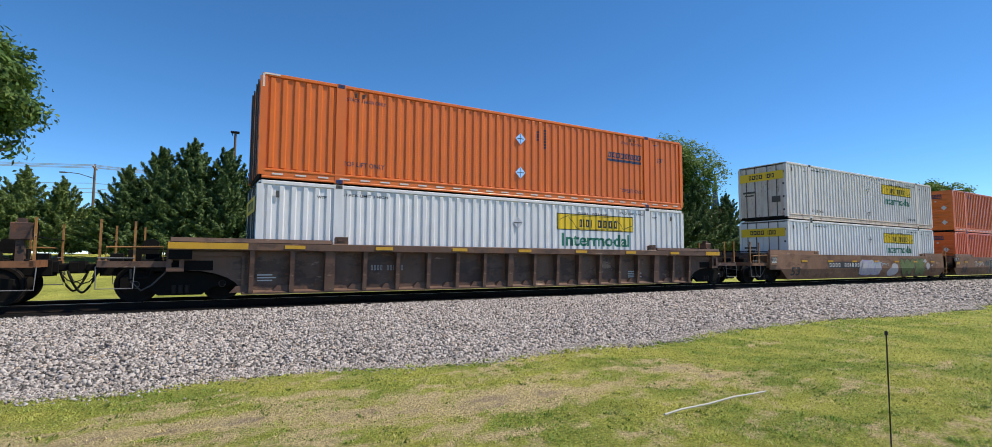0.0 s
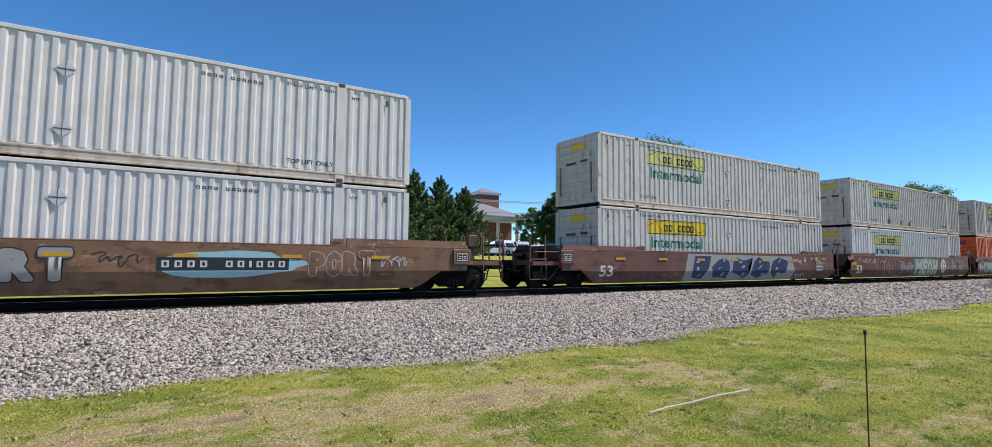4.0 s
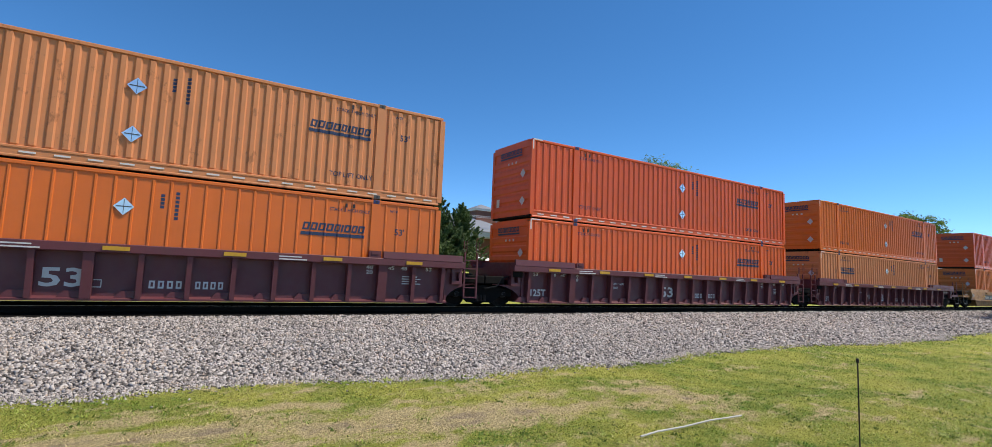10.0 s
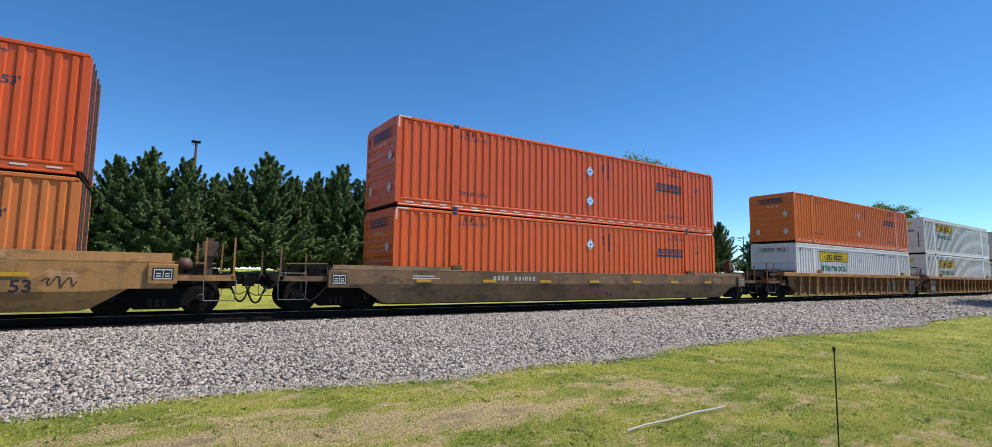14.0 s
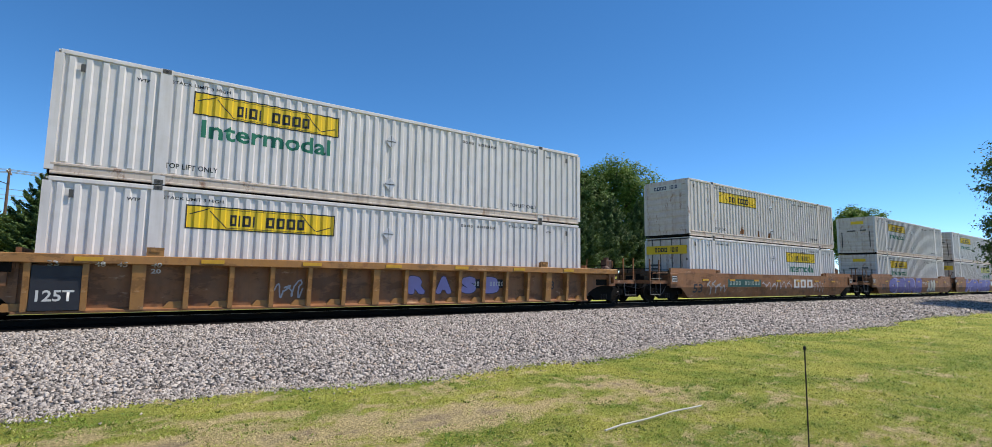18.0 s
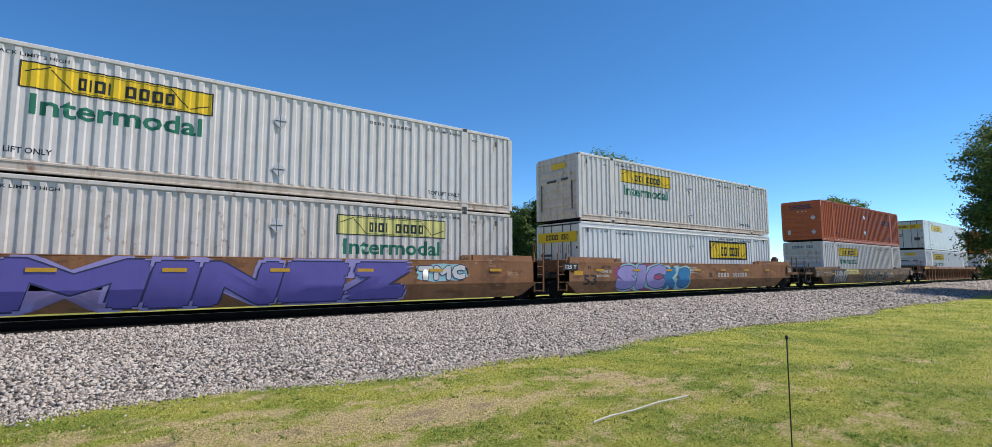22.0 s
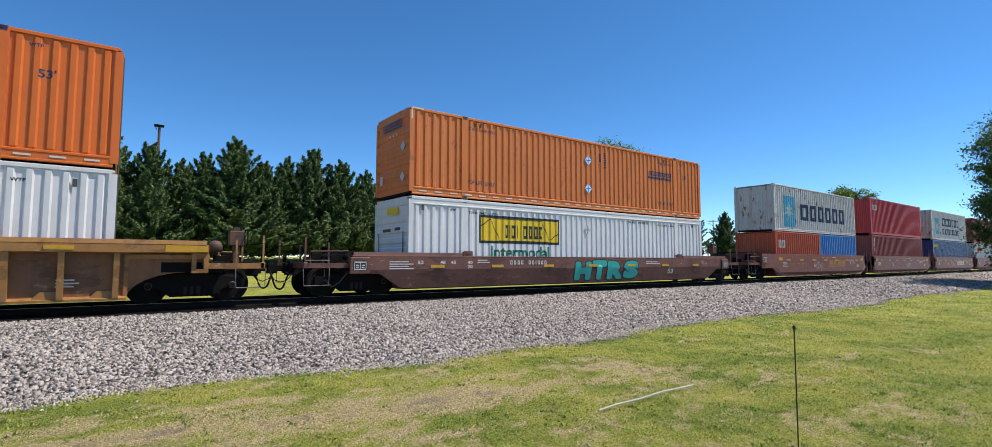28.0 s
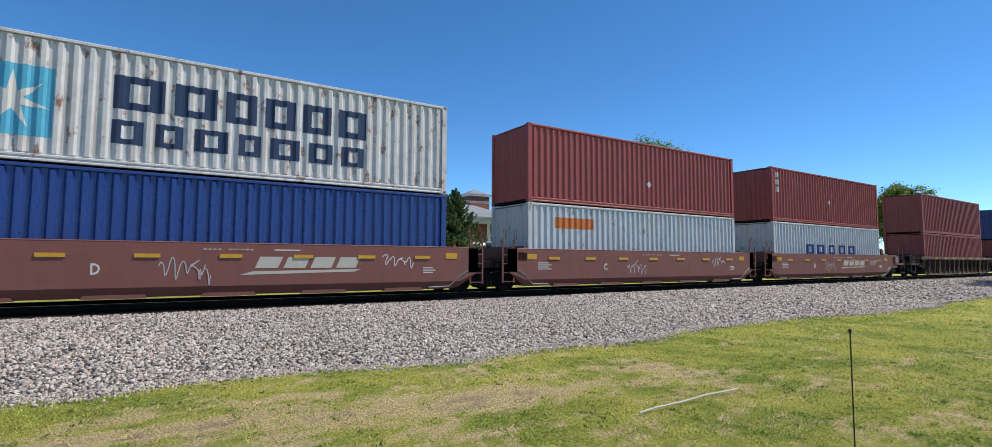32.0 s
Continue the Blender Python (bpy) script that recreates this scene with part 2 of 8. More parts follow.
BROWNCAR = paint("brown freight car paint", (0.18, 0.085, 0.044), 0.6, 0.45, 0.06, 0.45, grime=(0.07, 0.05, 0.038), patch=0.5)
DARKCAR = paint("dark brown freight car paint", (0.10, 0.05, 0.032), 0.62, 0.5, 0.08, 0.5, grime=(0.045, 0.035, 0.028), patch=0.35)
RUSTCAR = paint("rusty tan-brown freight car paint", (0.235, 0.094, 0.031), 0.62, 0.5, 0.12, 0.5, grime=(0.075, 0.045, 0.03), patch=0.4)
TANCAR = paint("golden tan freight car paint", (0.41, 0.2, 0.055), 0.58, 0.5, 0.1, 0.6, grime=(0.14, 0.085, 0.045), patch=0.4)
OCHRE = paint("ochre tan freight car paint", (0.35, 0.16, 0.038), 0.58, 0.4, 0.1, 0.45, grime=(0.12, 0.065, 0.035), patch=0.35)
OLIVECAR = paint("olive-brown freight car paint", (0.15, 0.083, 0.035), 0.62, 0.5, 0.08, 0.5, grime=(0.06, 0.045, 0.03), patch=0.5)
OXIDE = paint("oxide-red freight car paint", (0.135, 0.048, 0.036), 0.55, 0.3, 0.03, 0.35, grime=(0.06, 0.04, 0.036), patch=0.25)
PLUM = paint("plum-brown freight car paint", (0.115, 0.026, 0.032), 0.5, 0.25, 0.0, 0.3, grime=(0.055, 0.035, 0.033))
REDBROWN = paint("red-brown freight car paint", (0.19, 0.065, 0.05), 0.5, 0.3, 0.03, 0.35, grime=(0.08, 0.05, 0.04))
YELLOW = paint("yellow decal", (0.78, 0.52, 0.012), 0.45, 0.1, 0.0, 0.12, grime=(0.4, 0.28, 0.05))
PALEYELLOW = paint("faded yellow decal", (0.66, 0.60, 0.2), 0.55, 0.25, 0.0, 0.25, grime=(0.4, 0.35, 0.2))
HAZARD = paint("dusty yellow reflector", (0.55, 0.3, 0.015), 0.5, 0.4, 0.0, 0.2, grime=(0.2, 0.12, 0.03))
BLACK = plain("black lettering paint", (0.012, 0.012, 0.013), 0.5, 0.0, 0.2)
GREEN = plain("green lettering paint", (0.008, 0.13, 0.072), 0.45, 0.0, 0.15)
DEEPBLUE = plain("dark blue lettering paint", (0.02, 0.035, 0.085), 0.45, 0.0, 0.15)
PALESTEEL = plain("dull galvanised steel", (0.2, 0.19, 0.18), 0.6, 0.3)
LETTERWHITE = plain("white lettering paint", (0.56, 0.55, 0.52), 0.55, 0.0, 0.12)
TAPE = plain("white reflective tape", (0.66, 0.6, 0.54), 0.4, 0.0, 0.1)
PALEPLACARD = plain("pale grey placard holder", (0.52, 0.52, 0.55), 0.4, 0.0, 0.1, 3, 0.05)
PLACARD = plain("brushed aluminium placard", (0.74, 0.8, 0.86), 0.3, 0.85, 0.08, 3, 0.05)
CASTBLUE = plain("dark blue casting paint", (0.012, 0.025, 0.12), 0.5)
CASTGREY = plain("grey steel casting", (0.08, 0.075, 0.07), 0.6, 0.3)
WHEEL = plain("worn wheel steel", (0.014, 0.011, 0.009), 0.8, 0.0, 0.3, 7, 0.3, 0.15)
SPRINGSTEEL = plain("rusty spring steel", (0.03, 0.022, 0.018), 0.8, 0.0, 0.3, 7, 0.2, 0.2)
RUBBER = plain("black rubber hose", (0.01, 0.01, 0.01), 0.8, shine=0.15)
SKYBLUE = plain("sky blue decal", (0.08, 0.36, 0.52), 0.5, 0.0, 0.2, 2.5)
# ---------------------------------------------------------------- the track and the ground
TRACK_Y, RAIL_Z = 15.883, 0.55


def ground_z(x, y):
    """The lawn is level before the track and rises gently behind it."""
    if y < 20:
        return 0.0
    k = min(1.0, (y - 20) / 27.0)
    return 1.9 * k * k * (3 - 2 * k)


def edge_y(x):
    """Where the lawn meets the ballast."""
    return 7.62 + 0.28 * math.sin(0.42 * x + 2.2) + 0.16 * math.sin(1.3 * x) + 0.05 * math.sin(4.1 * x + 1) + (0.5 if x < -1 else 0.0) * min(1, (-1 - x) / 2)


BARE = ((3.3, 5.25, 0.9, 0.4), (4.6, 4.95, 0.75, 0.28), (5.1, 3.35, 0.3, 0.13), (6.3, 3.4, 0.3, 0.13), (7.15, 3.5, 0.38, 0.14), (6.3, 4.85, 0.5, 0.16), (5.2, 6.6, 0.5, 0.12), (10.0, 6.2, 0.5, 0.13), (1.9, 5.4, 0.8, 0.4), (0.5, 5.8, 0.9, 0.3), (9.3, 4.4, 0.4, 0.14), (12.5, 5.2, 0.7, 0.2), (3.0, 6.7, 0.6, 0.12), (0.6, 6.9, 0.5, 0.14))
LUSH = ((-1.2, 7.1, 0.7, 0.5), (2.1, 6.5, 0.5, 0.3), (3.0, 4.5, 0.5, 0.25), (4.2, 4.1, 0.6, 0.3), (6.6, 2.9, 0.6, 0.3), (9.6, 6.8, 1.0, 0.35), (11.5, 4.2, 1.2, 0.4), (7.6, 5.6, 0.8, 0.3), (0.0, 7.3, 0.8, 0.35))


def dryness(x, y):
    """How far the grass has turned to straw: below 0 lush, above 0.3 bare soil."""
    d = edge_y(x) - y
    v = 0.3 * noise.noise((x * 0.55, y * 1.0, 11.0)) + 0.36 * noise.noise((x * 1.5, y * 3.0, 4.0)) + 0.42 * noise.noise((x * 5, y * 9, 8.0)) - 0.02
    band = max(0.0, 1 - abs(d - 2.3) / 1.3) * max(0.1, min(1.0, (8.0 - x) / 4))
    v += 0.13 * band + 0.05 * min(1.0, max(0.0, (6 - x) / 3)) - 0.06 * max(0.0, 1 - abs(d - 0.8) / 0.8) - 0.12 * min(1.0, max(0.0, (x - 7) / 4))
    if -3 < x < 14:
        for cx, cy, rx, ry in BARE:
            if abs(y - cy) < 2.4 * ry and abs(x - cx) < 2.4 * rx:
                v += 0.24 * math.exp(-((x - cx) / rx) ** 2 - ((y - cy) / ry) ** 2)
        for cx, cy, rx, ry in LUSH:
            if abs(y - cy) < 2.4 * ry and abs(x - cx) < 2.4 * rx:
                v -= 0.3 * math.exp(-((x - cx) / rx) ** 2 - ((y - cy) / ry) ** 2)
    return v


def make_lawn_material():
    m, t, b = nodes_of("mown lawn")
    at = t.nodes.new("ShaderNodeAttribute")
    at.attribute_name = "dry"
    jag = t.nodes.new("ShaderNodeMath")
    jag.operation = "MULTIPLY_ADD"
    t.links.new(add_noise(t, 9, 7, 0.7), jag.inputs[0])
    jag.inputs[1].default_value = 0.7
    sh = t.nodes.new("ShaderNodeMath")
    sh.operation = "SUBTRACT"
    t.links.new(at.outputs["Fac"], sh.inputs[0])
    sh.inputs[1].default_value = 0.3
    t.links.new(sh.outputs[0], jag.inputs[2])
    dry = jag.outputs[0]
    green = mixed(t, ramp(t, add_noise(t, 30, 8, 0.8), [(0.36, grey(0)), (0.6, grey(1))]), (0.085, 0.105, 0.018), (0.44, 0.46, 0.09))
    lime = ramp(t, add_noise(t, 0.8, 6, 0.62), [(0.42, grey(0)), (0.62, grey(0.95))])
    green = mixed(t, lime, green, mixed(t, ramp(t, add_noise(t, 26, 7, 0.75), [(0.36, grey(0)), (0.58, grey(1))]), (0.22, 0.22, 0.035), (0.58, 0.56, 0.12)))
    straw = mixed(t, ramp(t, add_noise(t, 30, 8, 0.8), [(0.36, grey(0)), (0.56, grey(1))]), (0.22, 0.17, 0.075), (0.76, 0.6, 0.33))
    soil = mixed(t, ramp(t, add_noise(t, 24, 8, 0.8), [(0.36, grey(0)), (0.62, grey(1))]), (0.09, 0.062, 0.045), (0.52, 0.395, 0.28))
    c = mixed(t, ramp(t, dry, [(0.02, grey(0)), (0.28, grey(0.9))]), green, straw)
    c = mixed(t, ramp(t, dry, [(0.44, grey(0)), (0.66, grey(0.75))]), c, soil)
    t.links.new(c, b.inputs["Base Color"])
    b.inputs["Roughness"].default_value = 0.95
    b.inputs["Specular IOR Level"].default_value = 0.15
    bumped(t, b, add_noise(t, 34, 7, 0.75), 1.0, 0.07)
    return m


def make_stone_material(name, island=True):
    m, t, b = nodes_of(name)
    if island:
        rnd = t.nodes.new("ShaderNodeNewGeometry").outputs["Random Per Island"]
    else:
        vo = t.nodes.new("ShaderNodeTexVoronoi")
        vo.inputs["Scale"].default_value = 22
        tc = t.nodes.new("ShaderNodeTexCoord")
        t.links.new(tc.outputs["Object"], vo.inputs["Vector"])
        sep = t.nodes.new("ShaderNodeSeparateColor")
        t.links.new(vo.outputs["Color"], sep.inputs[0])
        rnd = sep.outputs[0]
        bumped(t, b, vo.outputs["Distance"], 1.0, 0.05)
    # the bed's ramp is near black: shade between loose stones put into colour
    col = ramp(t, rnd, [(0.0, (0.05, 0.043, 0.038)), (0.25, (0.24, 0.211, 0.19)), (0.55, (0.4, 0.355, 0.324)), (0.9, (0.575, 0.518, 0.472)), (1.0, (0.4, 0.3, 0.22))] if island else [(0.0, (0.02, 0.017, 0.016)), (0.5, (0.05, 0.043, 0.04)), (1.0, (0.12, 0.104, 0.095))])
    col = mixed(t, add_noise(t, 40, 4), scaled_node(t, col, 0.8), col)
    t.links.new(col, b.inputs["Base Color"])
    b.inputs["Roughness"].default_value = 0.85
    return m


def scaled_node(t, src, k):
    return mixed(t, 1.0, src, (k, k, k), "MULTIPLY")


LAWN = make_lawn_material()
STONE = make_stone_material("crushed grey granite")
STONEBED = make_stone_material("packed ballast darkened as gap shade", False)


def span(*runs):
    out = []
    for a, b, step in runs:
        n = max(1, round((b - a) / step))
        out += [a + (b - a) * i / n for i in range(n)]
    return out + [runs[-1][1]]


def build_ground():
    xs = span((-1500, -200, 130), (-200, -40, 16), (-40, -6, 2), (-6, 14, 0.14), (14, 34, 0.4), (34, 120, 3), (120, 300, 20), (300, 1500, 150))
    ys = span((-400, -40, 60), (-40, -6, 4), (-6, 1.5, 0.25), (1.5, 8.7, 0.14), (8.7, 20, 1.1), (20, 70, 2.5), (70, 300, 23), (300, 3000, 300))
    v = []
    for y in ys:
        for x in xs:
            z = ground_z(x, y)
            if abs(x) < 60 and y < 12:
                z += 0.035 * noise.noise((x * 0.35, y * 0.35, 0)) + 0.012 * noise.noise((x * 1.4, y * 1.4, 3))
            v.append((x, y, z))
    n = len(xs)
    f = [(j * n + i, j * n + i + 1, (j + 1) * n + i + 1, (j + 1) * n + i) for j in range(len(ys) - 1) for i in range(n - 1)]
    me = bpy.data.meshes.new("ground")
    me.from_pydata(v, [], f)
    me.polygons.foreach_set("use_smooth", [True] * len(f))
    me.attributes.new("dry", "FLOAT", "POINT").data.foreach_set("value", [dryness(p[0], p[1]) if abs(p[0]) < 60 and -7 <= p[1] < 12 else -0.1 for p in v])
    solo("ground", me, None, "mown green lawn with dry straw-coloured patches", "lawn", kind="structure").data.materials.append(LAWN)


def bed_z(y, e):
    """Height of the ballast across the track."""
    if y <= 13.7:
        k = max(0.0, (y - e) / (13.7 - e))
        return 0.0 + 0.36 * k ** 0.9
    if y < 18.3:
        return 0.36
    return max(0.0, 0.36 - (y - 18.3) * 0.22)


def build_ballast():
    xs = span((-300, -40, 20), (-40, -8, 2), (-8, 40, 0.5), (40, 120, 2.5), (120, 500, 40))
    v, f = [], []
    rows = 22
    for x in xs:
        e = edge_y(x)
        for j in range(rows):
            y = e - 0.15 + (19.9 - e + 0.15) * j / (rows - 1)
            z = bed_z(y, e) if 0 < j < rows - 1 else -0.05
            v.append((x, y, z + 0.02 * noise.noise((x * 1.5, y * 1.5, 7))))
    for i in range(len(xs) - 1):
        for j in range(rows - 1):
            f.append((i * rows + j, (i + 1) * rows + j, (i + 1) * rows + j + 1, i * rows + j + 1))
    me = bpy.data.meshes.new("ballast_bed")
    me.from_pydata(v, [], f)
    me.polygons.foreach_set("use_smooth", [True] * len(f))
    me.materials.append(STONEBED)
    solo("ballast_bed", me, None, "crushed stone bed under the track, gap shade in its dark colour", "ballast", kind="structure")
    # loose stones on top, denser where the camera stands
    rng = np.random.default_rng(5)
    base = np.array([(x, y, z) for z in (-0.6, 0.6) for x, y in ((-1, -0.7), (1, -0.7), (1, 0.7), (-1, 0.7))], float)
    quad = np.array([(4, 5, 6, 7), (0, 1, 5, 4), (1, 2, 6, 5), (2, 3, 7, 6), (3, 0, 4, 7)])
    pts = []
    for x0, x1, n, size in ((-7, 3, 46000, 0.0215), (3, 12, 42000, 0.0245), (12, 26, 32000, 0.035), (26, 60, 20000, 0.048), (60, 95, 8000, 0.08)):
        xx = rng.uniform(x0, x1, n)
        u = rng.uniform(0, 1, n)
        ee = np.array([edge_y(x) for x in xx])
        yy = ee - 0.12 + (14.08 - ee + 0.12) * u + np.where(u < 0.04, rng.normal(0, 0.15, n), 0)
        zz = np.array([bed_z(y, e) for y, e in zip(yy, ee)])
        pts.append(np.stack([xx, yy, zz + size * rng.uniform(-0.5, 1.0, n), size * rng.uniform(0.6, 1.4, n) * np.where(yy < ee + 0.25, 0.65, 1.0)], 1))
    # the ragged edge
    xx = np.concatenate([rng.uniform(-5, 14, 12000), rng.uniform(14, 34, 5000)])
    ee = np.array([edge_y(x) for x in xx])
    dd = np.abs(rng.normal(0, 0.16, len(xx))) - 0.16
    pts.append(np.stack([xx, ee - dd, 0.015 + 0.03 * np.clip(-dd / 0.16, 0, 1), np.where(xx > 14, 0.019, 0.014) * rng.uniform(0.6, 1.4, len(xx))], 1))
    # a few strays on the lawn
    xx = rng.uniform(-5, 20, 260)
    pts.append(np.stack([xx, np.array([edge_y(x) for x in xx]) - np.abs(rng.normal(0, 0.3, 260)) - 0.05, np.full(260, 0.015), 0.014 * rng.uniform(0.6, 1.3, 260)], 1))
    p = np.concatenate(pts)
    n = len(p)
    th = rng.uniform(0, np.pi, n)
    q = np.stack([np.cos(th), np.zeros(n), np.zeros(n), np.sin(th)], 1) + rng.normal(0, 0.2, (n, 4))
    q /= np.linalg.norm(q, axis=1)[:, None]
    w, a, b, c = q.T
    rot = np.stack([1 - 2 * (b * b + c * c), 2 * (a * b - w * c), 2 * (a * c + w * b), 2 * (a * b + w * c), 1 - 2 * (a * a + c * c), 2 * (b * c - w * a),
                    2 * (a * c - w * b), 2 * (b * c + w * a), 1 - 2 * (a * a + b * b)], 1).reshape(n, 3, 3)
    shp = base[None] * rng.uniform(0.55, 1.15, (n, 8, 1)) * rng.uniform(0.65, 1.35, (n, 1, 3)) + rng.normal(0, 0.1, (n, 8, 3))
    verts = np.einsum("nij,nkj->nki", rot, shp) * p[:, 3, None, None] + p[:, None, :3]
    faces = (quad[None] + 8 * np.arange(n)[:, None, None]).reshape(-1, 4)
    solo("ballast_stone", fast_mesh("ballast_stone", verts.reshape(-1, 3), faces, STONE), None, "loose angular stones of grey crushed granite", "gravel", kind="stuff")


def fast_mesh(name, verts, faces, mat, smooth=False):
    """A mesh from arrays of vertices and of triangles or quads."""
    me = bpy.data.meshes.new(name)
    k = faces.shape[1]
    me.vertices.add(len(verts))
    me.vertices.foreach_set("co", np.ascontiguousarray(verts, dtype=np.float32).ravel())
    me.loops.add(len(faces) * k)
    me.loops.foreach_set("vertex_index", np.ascontiguousarray(faces, dtype=np.int32).ravel())
    me.polygons.add(len(faces))
    me.polygons.foreach_set("loop_start", np.arange(0, len(faces) * k, k, dtype=np.int32))
    if smooth:
        me.polygons.foreach_set("use_smooth", np.ones(len(faces), dtype=bool))
    me.materials.append(mat)
    me.update(calc_edges=True)
    me.validate()
    return me


def make_blade_material(name, a, b_, dry, wide=False, thin=0.35):
    m, t, b = nodes_of(name)
    rnd = t.nodes.new("ShaderNodeNewGeometry").outputs["Random Per Island"]
    col = ramp(t, rnd, [(0.0, a), (0.6, b_), (0.8, b_), (1.0, dry)])
    if wide:
        col = mixed(t, 1.0, col, ramp(t, add_noise(t, 0.8, 6, 0.62), [(0.40, (0.42, 0.66, 0.4)), (0.5, (0.8, 0.92, 0.75)), (0.62, (1.0, 0.96, 0.9))]), "MULTIPLY")
    t.links.new(col, b.inputs["Base Color"])
    b.inputs["Roughness"].default_value = 0.6
    b.inputs["Specular IOR Level"].default_value = 0.25
    tr = t.nodes.new("ShaderNodeBsdfTranslucent")
    mx = t.nodes.new("ShaderNodeMixShader")
    mx.inputs[0].default_value = thin
    t.links.new(col, tr.inputs[0])
    t.links.new(b.outputs[0], mx.inputs[1])
    t.links.new(tr.outputs[0], mx.inputs[2])
    t.links.new(mx.outputs[0], t.nodes["Material Output"].inputs[0])
    return m


def build_grass():
    rng = np.random.default_rng(9)
    blade = make_blade_material("grass blade", (0.16, 0.19, 0.03), (0.52, 0.52, 0.115), (0.7, 0.61, 0.27), True)
    straw = make_blade_material("dry grass blade", (0.34, 0.27, 0.11), (0.68, 0.55, 0.28), (0.78, 0.64, 0.37))
    clover = make_blade_material("clover leaf", (0.07, 0.1, 0.018), (0.19, 0.25, 0.045), (0.36, 0.4, 0.09))
    spots = []
    for x0, x1, y0, n in ((-3.5, 4, 1.6, 95000), (4, 9, 0.3, 105000), (9, 18, -0.3, 75000), (18, 36, -1.0, 36000)):
        big = 1.0 + max(0.0, (x0 - 4) * 0.055)
        for x, y, r in zip(rng.uniform(x0, x1, n), rng.uniform(y0, 8.6, n), rng.uniform(0, 1, n)):
            e = edge_y(x)
            if y > e + 0.1 * r:
                continue
            d = dryness(x, y) + 0.4 * (r - 0.5)
            tuft = noise.noise((x * 7, y * 7, 2.0))
            if d > 0.5 and r > 0.3:
                continue
            weed = 0.7 * noise.noise((x * 2.2, y * 2.2, 21.0)) + 0.75 * noise.noise((x * 11, y * 11, 6.0))
            kind = 2 if weed > 0.5 and x < 10 else 1 if d > 0.12 else 0
            spots.append((x, y, big * (0.7 + 1.1 * max(0.0, tuft + 0.1)) * (1.5 if 0 < e - y < 0.25 and tuft > 0.1 else 1.0), kind))
    spots = np.array(spots)
    for kind, mat, name, label, hgt, wid in ((0, blade, "grass", "short mown green grass blades", 0.019, 0.0048), (1, straw, "dry_grass", "dry straw-coloured grass blades", 0.013, 0.0042), (2, clover, "clover", "low tufts of dark clover and weeds", 0.02, 0.0085)):
        p = spots[spots[:, 3] == kind]
        n = len(p)
        ang, lean = rng.uniform(0, 2 * np.pi, n), rng.uniform(0.5, 2.2, n)
        h = hgt * rng.uniform(0.5, 1.5, n) * p[:, 2]
        w = wid * rng.uniform(0.7, 1.3, n) * p[:, 2] * 1.2
        dx, dy = np.cos(ang), np.sin(ang)
        z = np.array([0.035 * noise.noise((x * 0.35, y * 0.35, 0)) for x, y in p[:, :2]])
        a = np.stack([p[:, 0] - dy * w, p[:, 1] + dx * w, z], 1)
        b = np.stack([p[:, 0] + dy * w, p[:, 1] - dx * w, z], 1)
        c = np.stack([p[:, 0] + dx * h * lean, p[:, 1] + dy * h * lean, z + h], 1)
        v = np.stack([a, b, c], 1).reshape(-1, 3)
        solo(name, fast_mesh(name, v, np.arange(3 * n).reshape(n, 3), mat), None, label, "grass", kind="stuff")


build_ground()
build_ballast()
build_grass()

RAILSTEEL = plain("rusty rail steel", (0.014, 0.01, 0.008), 0.8, 0.0, 0.25, 5, 0.1, 0.15)
RAILTOP = plain("bright worn rail head", (0.42, 0.4, 0.38), 0.28, 1.0, 0.1, 5, 0.05)
TIEWOOD = plain("creosoted sleeper wood", (0.012, 0.010, 0.008), 0.9, 0.0, 0.35, 5, 0.6, 0.1)


def build_shade_strip():
    m, t, b = nodes_of("oil-blackened ballast")
    vo = t.nodes.new("ShaderNodeTexVoronoi")
    vo.inputs["Scale"].default_value = 20
    tc = t.nodes.new("ShaderNodeTexCoord")
    t.links.new(tc.outputs["Object"], vo.inputs["Vector"])
    # Near-black strip: the shade under the train is painted into its colour
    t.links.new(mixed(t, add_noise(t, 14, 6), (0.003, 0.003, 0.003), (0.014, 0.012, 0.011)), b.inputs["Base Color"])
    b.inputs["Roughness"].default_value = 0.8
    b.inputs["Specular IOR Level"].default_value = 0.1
    bumped(t, b, vo.outputs["Distance"], 1.0, 0.05)
    xs = span((-300, -30, 30), (-30, 95, 0.6), (95, 500, 40))
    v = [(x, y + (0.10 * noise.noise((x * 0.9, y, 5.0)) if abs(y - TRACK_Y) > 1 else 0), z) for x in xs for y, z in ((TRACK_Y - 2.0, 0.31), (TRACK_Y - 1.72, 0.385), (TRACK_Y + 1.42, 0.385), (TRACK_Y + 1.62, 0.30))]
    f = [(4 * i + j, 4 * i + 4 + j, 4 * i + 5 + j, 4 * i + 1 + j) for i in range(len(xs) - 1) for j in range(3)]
    solo("shade_painted_ballast", Shape().add(v, f), m, "near-black ballast strip with the train's shade painted in", "ballast", kind="structure")


build_shade_strip()


